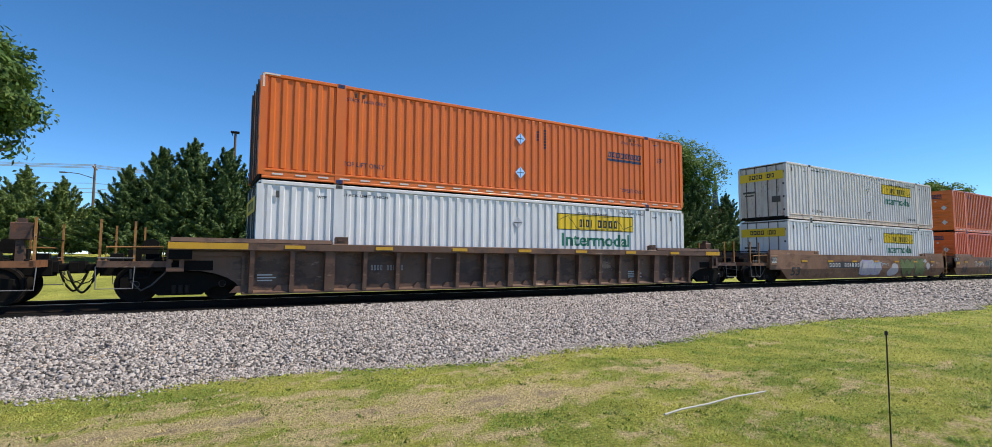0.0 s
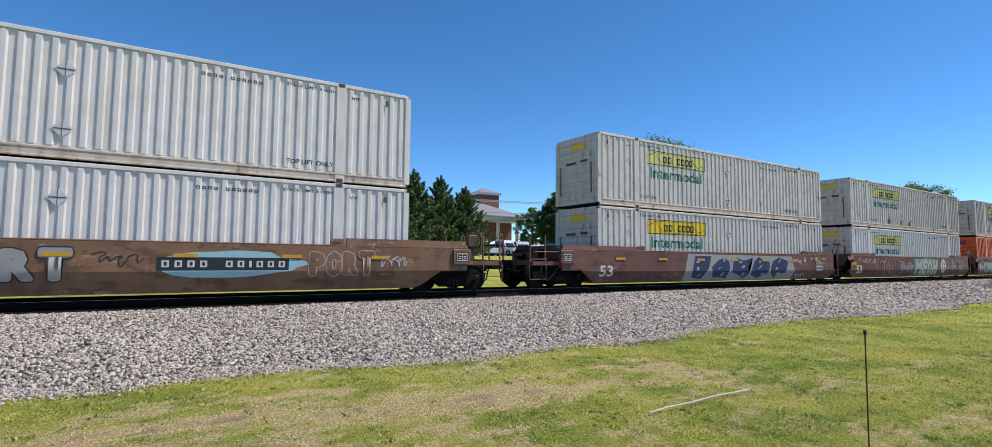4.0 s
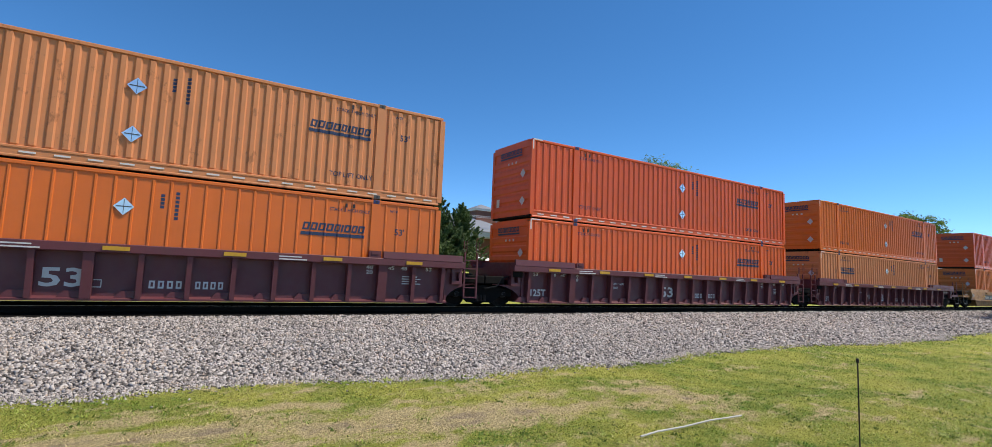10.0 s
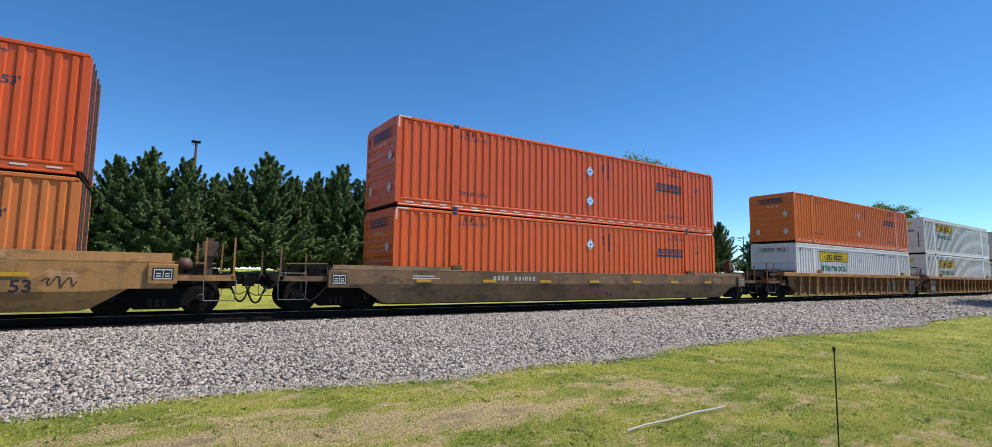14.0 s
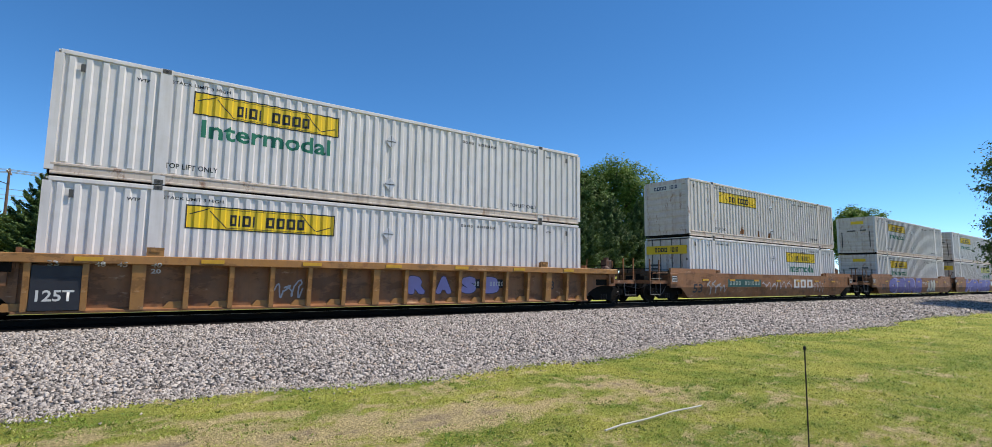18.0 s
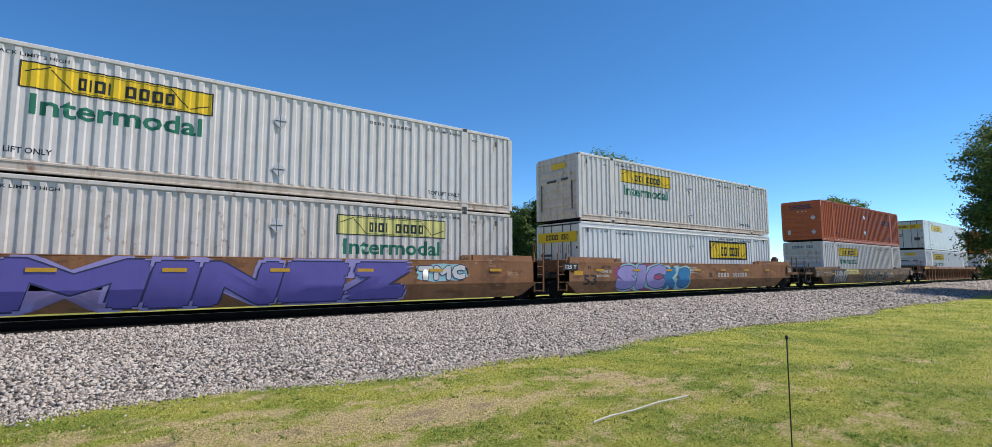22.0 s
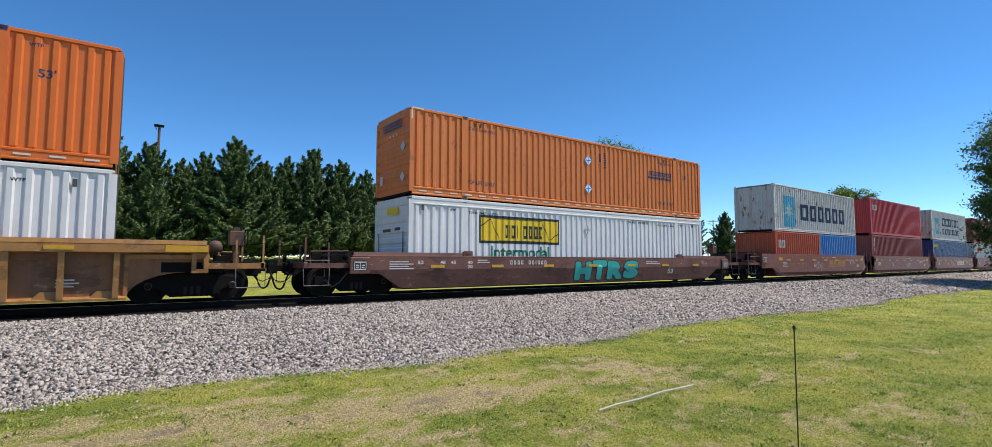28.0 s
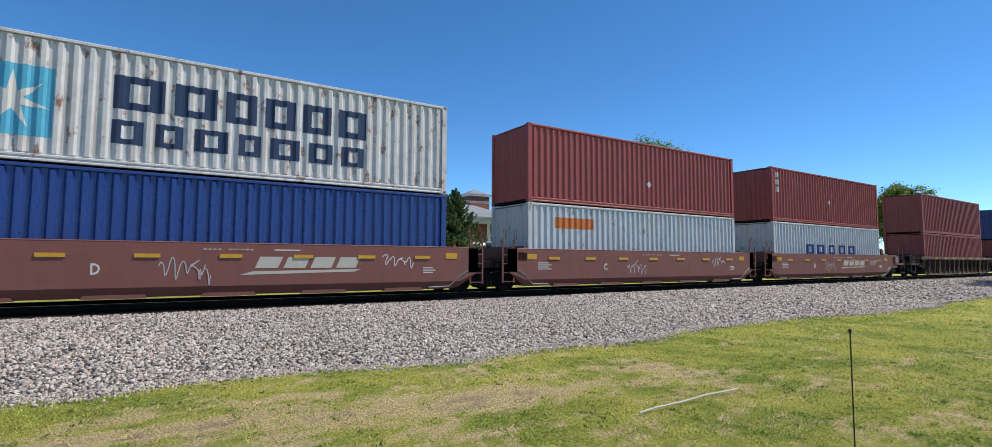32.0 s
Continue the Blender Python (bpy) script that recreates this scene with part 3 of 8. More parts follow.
def build_track():
    track = tagged(thing("railway_track", "steel rails on dark wooden sleepers in grey ballast", "railway track", at=pose(0, TRACK_Y, 0)), kind="structure")
    foot = [(-0.07, 0), (0.07, 0), (0.07, 0.012), (0.012, 0.03), (0.012, 0.12), (0.036, 0.132), (0.036, 0.16), (-0.036, 0.16), (-0.036, 0.132), (-0.012, 0.12), (-0.012, 0.03), (-0.07, 0.012)]
    for y in (-0.755, 0.755):
        s = Shape()
        n = len(foot)
        s.add([(-400, y + a, RAIL_Z - 0.163 + b) for a, b in foot] + [(600, y + a, RAIL_Z - 0.163 + b) for a, b in foot],
              [tuple(range(n)), tuple(range(2 * n - 1, n - 1, -1))] + [(i, n + i, n + (i + 1) % n, (i + 1) % n) for i in range(n)])
        rail = part("rail", s, RAILSTEEL, track)
        part("rail_head", Shape().box(-400, 600, y - 0.034, y + 0.034, RAIL_Z - 0.004, RAIL_Z), RAILTOP, rail, "bright worn running surface")
    for i in range(105):
        part("sleeper", lambda: Shape().box(-0.115, 0.115, -1.3, 1.3, -0.18, 0.0, 0.012), TIEWOOD, track, at=pose(-16 + i * 0.53, random.uniform(-0.04, 0.04), RAIL_Z - 0.16 - random.uniform(0.005, 0.02), 0, 0, random.uniform(-1, 1)), key="sleeper")


build_track()
# ---------------------------------------------------------------- lettering and decals that follow a surface
def glyph_mesh(text, bold=0.0):
    """The outline of a word in the built-in font, filled, in x and y."""
    cu = bpy.data.curves.new("word", "FONT")
    cu.body, cu.resolution_u, cu.offset = text, 2, bold
    ob = new("word", cu)
    me = bpy.data.meshes.new_from_object(ob.evaluated_get(bpy.context.evaluated_depsgraph_get()))
    bpy.data.objects.remove(ob)
    bpy.data.curves.remove(cu)
    return me


def laid(bm, xs, zs, depth, name, mat):
    """Cut a flat figure (x, z) at the folds of a surface and lay it on; depth(x, z) gives y."""
    for a in xs:
        bmesh.ops.bisect_plane(bm, geom=bm.verts[:] + bm.edges[:] + bm.faces[:], plane_co=(a, 0, 0), plane_no=(1, 0, 0))
    for a in zs:
        bmesh.ops.bisect_plane(bm, geom=bm.verts[:] + bm.edges[:] + bm.faces[:], plane_co=(0, 0, a), plane_no=(0, 0, 1))
    for v in bm.verts:
        v.co.y += depth(v.co.x, v.co.z)
    bmesh.ops.recalc_face_normals(bm, faces=bm.faces)
    for f in bm.faces:
        if f.normal.y > 0:
            f.normal_flip()
    me = bpy.data.meshes.new(name)
    bm.to_mesh(me)
    bm.free()
    me.materials.append(mat)
    return me


def word_bm(text, x0, x1, z0, z1, slant=0.0):
    src = kept(("glyphs", text), lambda: glyph_mesh(text, 0.0 if text in "MW" else 0.024 if text == "Intermodal" else 0.022 if len(text) < 6 else 0.012))
    bm = bmesh.new()
    bm.from_mesh(src)
    xs, ys = [v.co.x for v in bm.verts], [v.co.y for v in bm.verts]
    ax, bx, ay, by = min(xs), max(xs), min(ys), max(ys)
    for v in bm.verts:
        k = (v.co.y - ay) / (by - ay)
        v.co = Vector((x0 + (x1 - x0) * (v.co.x - ax) / (bx - ax) + slant * k, 0, z0 + (z1 - z0) * k))
    return bm


def figure_bm(polys):
    bm = bmesh.new()
    for i, poly in enumerate(polys):
        bm.faces.new([bm.verts.new((x, -0.0002 * i, z)) for x, z in poly])
    bmesh.ops.triangulate(bm, faces=bm.faces)
    return bm


def rect(x0, x1, z0, z1, slant=0.0):
    return [(x0, z0), (x1, z0), (x1 + slant, z1), (x0 + slant, z1)]


def bars(widths, x0, x1, z0, z1, gap=0.16, slant=0.0):
    """A name as plain hollow blocks, one for each letter; 0 is a space, a thin one is solid."""
    total = sum(w if w else 0.6 for w in widths) + gap * (len(widths) - 1)
    k, x, out = (x1 - x0) / total, x0, []
    for w in widths:
        b, h = w * k, z1 - z0
        if w > 0.4:
            c, d = 0.3 * b, 0.22 * h
            s0, s1 = slant * d / h, slant * (h - d) / h
            out += [rect(x, x + c, z0, z1, slant), rect(x + b - c, x + b, z0, z1, slant), rect(x + c, x + b - c, z0, z0 + d, s0), rect(x + c + s1, x + b - c + s1, z1 - d, z1, s0)]
        elif w:
            out.append(rect(x, x + b, z0, z1, slant))
        x += ((w if w else 0.6) + gap) * k
    return out


# ---------------------------------------------------------------- containers
STYLES = {  # pitch, outer flat, slope, depth
    "ribbed": (0.287, 0.095, 0.036, 0.037),
    "battened": (0.37, 0.035, 0.018, 0.02),
    "smooth": (1.22, 1.19, 0.004, 0.006),
    "iso": (0.279, 0.08, 0.05, 0.055),
}


def folds(style, xa, xb):
    """The fold lines of a ribbed sheet: x and how far it lies back."""
    p, o, s, d = STYLES[style]
    n = max(1, round((xb - xa) / p))
    p2 = (xb - xa) / n
    i = p2 - o - 2 * s
    pts = [(xa, d)]
    for k in range(n):
        x = xa + k * p2 + i / 2
        pts += [(x, d), (x + s, 0.0), (x + s + o, 0.0), (x + 2 * s + o, d)]
    return pts + [(xb, d)]


class Wall:
    """The near wall of a container: its sections and the depth at any place."""

    def __init__(self, style, length, width, height, top, bottom):
        self.style, self.L, self.W, self.H, self.top, self.bottom = style, length, width, height, top, bottom
        h = length / 2
        if style == "iso":
            self.sections = [(-h + 0.17, h - 0.17)]
            self.posts = []
        else:
            self.posts = [-5.99, 5.99]
            self.sections = [(-h + 0.15, -6.12), (-5.86, 5.86), (6.12, h - 0.15)]
        self.pts = [p for a, b in self.sections for p in folds(style, a, b)]
        self.px, self.pd = [p[0] for p in self.pts], [p[1] for p in self.pts]

    def depth(self, x, z):
        return -self.W / 2 + 0.012 + float(np.interp(x, self.px, self.pd)) - 0.004

    def sheet(self, a, b):
        pts = folds(self.style, a, b)
        s = Shape()
        y = -self.W / 2 + 0.012
        z0, z1 = self.bottom - 0.01, self.H - self.top + 0.01
        d = STYLES[self.style][3]
        rows = [(z0, 0.0), (z0 + 0.05, 1.0), (z1 - 0.05, 1.0), (z1, 0.0)]
        v = [(x, y + d - (d - e) * k, z) for z, k in rows for x, e in pts]
        n = len(pts)
        s.add(v, [(j * n + i, j * n + i + 1, (j + 1) * n + i + 1, (j + 1) * n + i) for j in range(3) for i in range(n - 1)])
        return s

    def lay(self, bm, name, mat, key):
        xs = [v.co.x for v in bm.verts]
        a, b = min(xs), max(xs)
        return kept((key, self.style, self.L, mat.name), lambda: laid(bm, [x for x in self.px if a < x < b], [], self.depth, name, mat))


def build_shell(root, wall, mat, front_left, cast, iso=False):
    """Frame, ribbed walls, roof, floor, front wall and doors of a container."""
    L, W, H, h, w = wall.L, wall.W, wall.H, wall.L / 2, wall.W / 2
    k = (wall.style, L, H, wall.top, wall.bottom)
    for side in (0, 180):
        turn = pose(0, 0, 0, 0, 0, side)
        for i, (a, b) in enumerate(wall.sections):
            part("side_panel", lambda: wall.sheet(a, b), mat, root, at=turn, key=(k, "sheet", i))
        part("top_rail", lambda: top_rail_shape(wall), mat, root, at=turn, key=(k, "top"))
        part("bottom_rail", lambda: bottom_rail_shape(wall), SOILED if mat in (CREAM, DULL) else mat, root, at=turn, key=(k, "bottom"))
        for x in wall.posts:
            part("side_post", lambda: Shape().box(-0.13, 0.13, -w, -w + 0.09, 0.0, H, 0.0), mat, root, at=turn @ pose(x, 0, 0), key=(k, "post"))
        for x in (-h, h):
            s = -1 if x < 0 else 1
            part("corner_post", lambda: Shape().box(min(x, x - s * 0.16), max(x, x - s * 0.16), -w - 0.002, -w + 0.14, 0.11, H - 0.11, 0.0), mat, root, at=turn, key=(k, "corner", s))
    part("roof", lambda: Shape().box(-h + 0.05, h - 0.05, -w + 0.03, w - 0.03, H - 0.06, H - 0.02), mat, root, key=(k, "roof"))
    part("floor", lambda: Shape().box(-h + 0.05, h - 0.05, -w + 0.05, w - 0.05, 0.03, 0.16), DARKSTEEL, root, key=(k, "floor"))
    ends = [-1, 1]
    front = -1 if front_left else 1
    for s in ends:
        turn = pose(0, 0, 0) if s < 0 else pose(0, 0, 0, 0, 0, 180)
        if s == front:
            part("front_wall", lambda: front_shape(wall, iso), STREAKED if mat in (CREAM, DULL) else mat, root, at=turn, key=(k, "front", iso))
        else:
            for j in (0, 1):
                y0 = -w + 0.15 if j == 0 else 0.004
                leaf = part("door", lambda: Shape().box(-h + 0.02, -h + 0.06, y0, y0 + w - 0.154, 0.16, H - 0.13), STREAKED if mat in (CREAM, DULL) else mat, root, at=turn, key=(k, "leaf", j))
                for m in (0.3, 0.72):
                    yy = y0 + (w - 0.154) * m
                    part("lock_rod", lambda: Shape().bar((-h - 0.005, yy, 0.1), (-h - 0.005, yy, H - 0.08), 0.02, 6), CASTGREY, leaf, "galvanised door lock rod", key=(k, "rod", j, m))
                for z in (0.45, 1.1, 1.75, 2.35):
                    if j == 0:
                        part("hinge", lambda: Shape().box(-h - 0.004, -h + 0.05, -w + 0.11, -w + 0.2, z - 0.05, z + 0.05), CASTGREY, leaf, key=(k, "hinge", z))
    xs = (-h + 0.09, h - 0.09) if iso else (-5.99, 5.99)
    for x in xs:
        for y in (-w, w):
            for z in (0.0, H - 0.118):
                part("corner_casting", lambda: Shape().box(-0.09, 0.09, -0.085, 0.085, 0, 0.118, 0.012), mat if iso else cast, root,
                     at=pose(x, y - math.copysign(0.078, y), z), key=("casting",))
                if y < 0:
                    part("casting_hole", lambda: Shape().turned([(0.03, -0.003), (0.03, 0.003)], "y", 10), BLACK, root, at=pose(x, y - 0.008, z + 0.06), key=("hole",))


def top_rail_shape(wall):
    h, w, H, t = wall.L / 2, wall.W / 2, wall.H, wall.top
    sec = [(-w + 0.08, H - t), (-w + 0.012, H - t), (-w + 0.002, H - t + 0.012), (-w + 0.002, H - 0.022), (-w + 0.014, H - 0.01), (-w + 0.08, H - 0.01)]
    if t > 0.2:
        sec[2:4] = [(-w - 0.008, H - t + 0.012), (-w - 0.008, H - t + 0.045), (-w + 0.002, H - t + 0.055), (-w + 0.002, H - 0.105), (-w - 0.012, H - 0.095), (-w - 0.012, H - 0.022)]
    return Shape().run(sec, -h + 0.1, h - 0.1)


def bottom_rail_shape(wall):
    h, w, t = wall.L / 2, wall.W / 2, wall.bottom
    return Shape().run([(-w + 0.1, 0.02), (-w + 0.008, 0.02), (-w, 0.03), (-w, 0.06), (-w + 0.01, 0.075), (-w + 0.01, t - 0.07), (-w - 0.004, t - 0.05), (-w - 0.004, t - 0.012), (-w + 0.008, t), (-w + 0.1, t)], -h + 0.1, h - 0.1)


def front_shape(wall, iso):
    """The front wall as one pressed sheet: upright folds on sea containers, level ones on the others."""
    h, w, H = wall.L / 2, wall.W / 2, wall.H
    s = Shape()
    pts = []
    if iso:
        for i in range(8):
            y = -w + 0.2 + i * 0.265
            pts += [(y, 0.04), (y + 0.05, 0.004), (y + 0.13, 0.004), (y + 0.18, 0.04)]
        pts = [(-w + 0.13, 0.04)] + pts + [(w - 0.13, 0.04)]
        n = len(pts)
        return s.add([(-h + d, y, z) for z in (0.1, H - 0.1) for y, d in pts], [(i, i + 1, n + i + 1, n + i) for i in range(n - 1)])
    for i in range(6):
        z = 0.28 + i * 0.34
        pts += [(z, 0.04), (z + 0.05, 0.008), (z + 0.2, 0.008), (z + 0.25, 0.04)]
    pts = [(0.1, 0.04)] + pts + [(H - 0.3, 0.04), (H - 0.27, 0.006), (H - 0.02, 0.006)]
    n = len(pts)
    return s.add([(-h + d, y, z) for y in (-w + 0.13, w - 0.13) for z, d in pts], [(i, i + 1, n + i + 1, n + i) for i in range(n - 1)])


def end_figure(wall, polys, dx=0.004):
    """A flat figure on the left end wall; (y, z) with y from the near corner."""
    s = Shape()
    for poly in polys:
        s.add([(-wall.L / 2 - dx, -wall.W / 2 + y, z) for y, z in poly], [tuple(range(len(poly)))])
    return s


SMALL = {}


def stamp(root, wall, name, text, x0, x1, z0, z1, mat, label="", slant=0.0):
    x0, x1 = x0 - wall.L / 2, x1 - wall.L / 2
    part(name, wall.lay(word_bm(text, x0, x1, z0, z1, slant), name, mat, (text, round(x0, 2), round(x1, 2), round(z0, 2), round(z1, 2))), mat, root, label)


def shape_on(root, wall, name, polys, mat, key, label="", lift=0.0):
    polys = [[(x - wall.L / 2, z) for x, z in p] for p in polys]
    ob = part(name, wall.lay(figure_bm(polys), name, mat, key), mat, root, label)
    if lift:
        ob.location.y = -lift
    return ob


def diamond(x, z, r):
    return [(x, z - r), (x + r, z), (x, z + r), (x - r, z)]


def placard(root, wall, x, z, pale=False):
    s = lambda: Shape().add([(0, -0.012, -0.2), (0.2, -0.012, 0), (0, -0.012, 0.2), (-0.2, -0.012, 0), (0, 0, -0.2), (0.2, 0, 0), (0, 0, 0.2), (-0.2, 0, 0)],
                            [(0, 1, 2, 3), (0, 4, 5, 1), (1, 5, 6, 2), (2, 6, 7, 3), (3, 7, 4, 0), (7, 6, 5, 4)])
    p = part("placard_holder", s, PALEPLACARD if pale else PLACARD, root, "white placard holder" if pale else "diamond-shaped bare aluminium placard holder", at=pose(x - wall.L / 2, -wall.W / 2 + 0.006, z), key=("placard",))
    part("placard_clip", lambda: Shape().box(-0.15, 0.15, -0.02, -0.012, -0.012, 0.012).bar((0, -0.016, -0.17), (0, -0.016, 0.17), 0.006, 5), CASTGREY, p, key=("clip",))


def build_white_container(u, level, mat=None, logo="left", front_left=True, pale=False, wide=False, word=True, big=False, smooth=False, rust=False, end="sign"):
    """A 53 ft white domestic container."""
    mat = mat or WHITE
    H = 2.835
    wall = Wall("smooth" if smooth else "ribbed", 16.154, 2.59, H, 0.27 if wide else 0.11, 0.27 if level else 0.2)
    state = ("pale grey smooth-sided refrigerated container" if smooth else "white ribbed steel container") + (" with rust stains" if rust else ", weathered" if mat is not WHITE else "")
    root = thing("shipping_container", state + (", faded banner" if pale else ", yellow banner") + (" stacked on another" if level else " in a well car"), "container", "containers on the train")
    build_shell(root, wall, mat, front_left, CASTGREY)
    yel = PALEYELLOW if pale else YELLOW
    x0 = {"left": 2.69, "right": 9.66, "mid": 4.4, "none": None}[logo]
    if x0 is not None:
        z0, z1, x1 = (1.85, 2.44, x0 + 3.67) if not big else (1.38, 2.36, x0 + 3.79)
        ban = shape_on(root, wall, "banner", [rect(x0, x1, z0, z1)], yel, ("banner", x0, z0), "yellow banner with black blocks", 0.0)
        hh = z1 - z0
        edge = 0.03 if not big else 0.09
        shape_on(root, wall, "banner_border", [rect(x0, x1, z1 - edge, z1), rect(x0, x1, z0, z0 + edge), rect(x0, x0 + edge, z0, z1), rect(x1 - edge, x1, z0, z1)], BLACK, ("border", x0, z0), "", 0.003)
        shape_on(root, wall, "banner_name", bars((0.5, 0.12, 0.7, 0.12, 0, 0.75, 0.72, 0.78, 0.62), x0 + (0.27 if not big else 0.3) * (x1 - x0), x0 + 0.77 * (x1 - x0), z0 + 0.2 * hh, z0 + 0.68 * hh, 0.2), BLACK, ("name", x0, z0), "black block letters without detail", 0.003)
        shape_on(root, wall, "banner_scroll", [[(x0 + 0.08, z0 + 0.62 * hh), (x0 + 0.5, z0 + 0.9 * hh), (x0 + 0.52, z0 + 0.87 * hh), (x0 + 0.1, z0 + 0.59 * hh)], [(x0 + 0.5, z0 + 0.8 * hh), (x0 + 0.53, z0 + 0.8 * hh), (x0 + 0.92, z0 + 0.1 * hh), (x0 + 0.89, z0 + 0.1 * hh)],
                  [(x1 - 0.95, z0 + 0.9 * hh), (x1 - 0.92, z0 + 0.9 * hh), (x1 - 0.53, z0 + 0.2 * hh), (x1 - 0.56, z0 + 0.2 * hh)], [(x1 - 0.5, z0 + 0.16 * hh), (x1 - 0.08, z0 + 0.4 * hh), (x1 - 0.1, z0 + 0.43 * hh), (x1 - 0.52, z0 + 0.19 * hh)],
                  rect(x0 + 0.9, x1 - 0.6, z0 + 0.09 * hh, z0 + 0.11 * hh), rect(x0 + 0.6, x1 - 0.9, z0 + 0.88 * hh, z0 + 0.9 * hh)], BLACK, ("scroll", x0, z0), "thin black ornament lines", 0.003)
        if word:
            if big:
                stamp(root, wall, "lettering", "Intermodal", x0 + 0.5, x0 + 3.27, 0.86, 1.3, GREEN, "green word Intermodal")
            else:
                stamp(root, wall, "lettering", "Intermodal", x0 + 0.2, x0 + 3.45, 1.28, 1.74, GREEN, "green word Intermodal")
    if level:
        stamp(root, wall, "lettering", "TOP LIFT ONLY", 2.17, 3.32, 0.42, 0.55, BLACK)
        stamp(root, wall, "lettering", "TOP LIFT ONLY", 12.65, 13.9, 0.42, 0.55, BLACK)
    stamp(root, wall, "lettering", "STACK LIMIT 3 HIGH", 2.2, 3.5, H - 0.3 - wall.top + 0.1, H - 0.22 - wall.top + 0.1, BLACK)
    stamp(root, wall, "lettering", "WTP", 1.5, 1.76, 2.42, 2.5, BLACK)
    stamp(root, wall, "lettering", "STACK LIMIT 3 HIGH", 12.6, 13.9, H - 0.3 - wall.top + 0.1, H - 0.22 - wall.top + 0.1, BLACK)
    stamp(root, wall, "lettering", "WTP", 14.35, 14.6, 2.42, 2.5, BLACK)
    shape_on(root, wall, "number_bars", bars((0.6, 0.6, 0.6, 0.6, 0, 0.6, 0.6, 0.6, 0.6, 0.6, 0.6), 10.6, 12.0, 2.42, 2.5, 0.35), CASTGREY, ("nobars",))
    if not smooth:
        placard(root, wall, 8.0, 2.02, True)
        if level:
            placard(root, wall, 8.0, 0.68, True)
    for x in (0.5, 15.4):
        part("data_plate", lambda: Shape().box(-0.04, 0.04, -0.01, 0, -0.09, 0.09), CASTGREY, root, at=pose(x - wall.L / 2, -wall.W / 2 + 0.006, 2.47), key=("dplate",))
    if end == "sign" and front_left:
        part("end_sign", lambda: end_figure(wall, [rect(0.75, 1.6, 2.28, 2.5)]), YELLOW, root, "small yellow sign", key=("endsign", wall.top))
        part("end_vents", lambda: end_figure(wall, [rect(0.6, 1.0, 1.75, 1.85), rect(1.3, 1.9, 1.72, 1.82), rect(0.35, 0.42, 0.5, 1.7), rect(2.2, 2.27, 0.5, 1.7)]), CASTGREY, root, key=("endvents",))
    elif front_left:
        part("end_sign", lambda: end_figure(wall, [rect(0.35, 2.2, 2.3, 2.62)]), LETTERWHITE, root, key=("endsign2",))
        part("end_name", lambda: end_figure(wall, bars((0.5, 0.12, 0.7, 0.12, 0, 0.75, 0.72, 0.78, 0.62), 0.6, 1.95, 2.37, 2.55), 0.007), DEEPBLUE, root, key=("endname2",))
    else:
        part("end_sign", lambda: end_figure(wall, [rect(0.12, 2.47, 2.0, 2.42)], 0.03), YELLOW, root, "wide yellow sign across the doors", key=("endsign3",))
        part("end_name", lambda: end_figure(wall, bars((0.5, 0.12, 0.7, 0.12, 0, 0.75, 0.72, 0.78, 0.62), 0.6, 1.95, 2.1, 2.32), 0.034), BLACK, root, key=("endname3",))
        part("end_data", lambda: end_figure(wall, [rect(0.3, 0.75, 0.85, 1.15), rect(1.6, 2.3, 1.4, 1.5), rect(1.7, 2.2, 1.25, 1.32)], 0.03), CASTGREY, root, key=("enddata3",))
    if rust:
        shape_on(root, wall, "rust_stain", [[(4.6, 0.34), (5.05, 0.34), (5.1, 0.5), (5.02, 0.62), (4.98, 0.5), (4.93, 0.9), (4.88, 0.6), (4.8, 0.75), (4.72, 0.5), (4.62, 0.52)],
                 [(0.9, 0.4), (1.0, 0.4), (1.0, 0.75), (0.92, 0.7)], [(6.5, 0.3), (6.62, 0.3), (6.6, 0.62), (6.52, 0.6)], [(2.02, 0.2), (2.3, 0.2), (2.25, 0.45), (2.1, 0.4)], [(7.6, 0.3), (7.9, 0.3), (7.85, 0.6), (7.7, 0.55)], [(9.0, 0.3), (9.1, 0.3), (9.08, 0.5)]], RUSTPATCH, ("ruststain",), "orange-brown rust stain")
    MOVERS.append((root, u + 8.077, BASE_Z[level]))
    return root


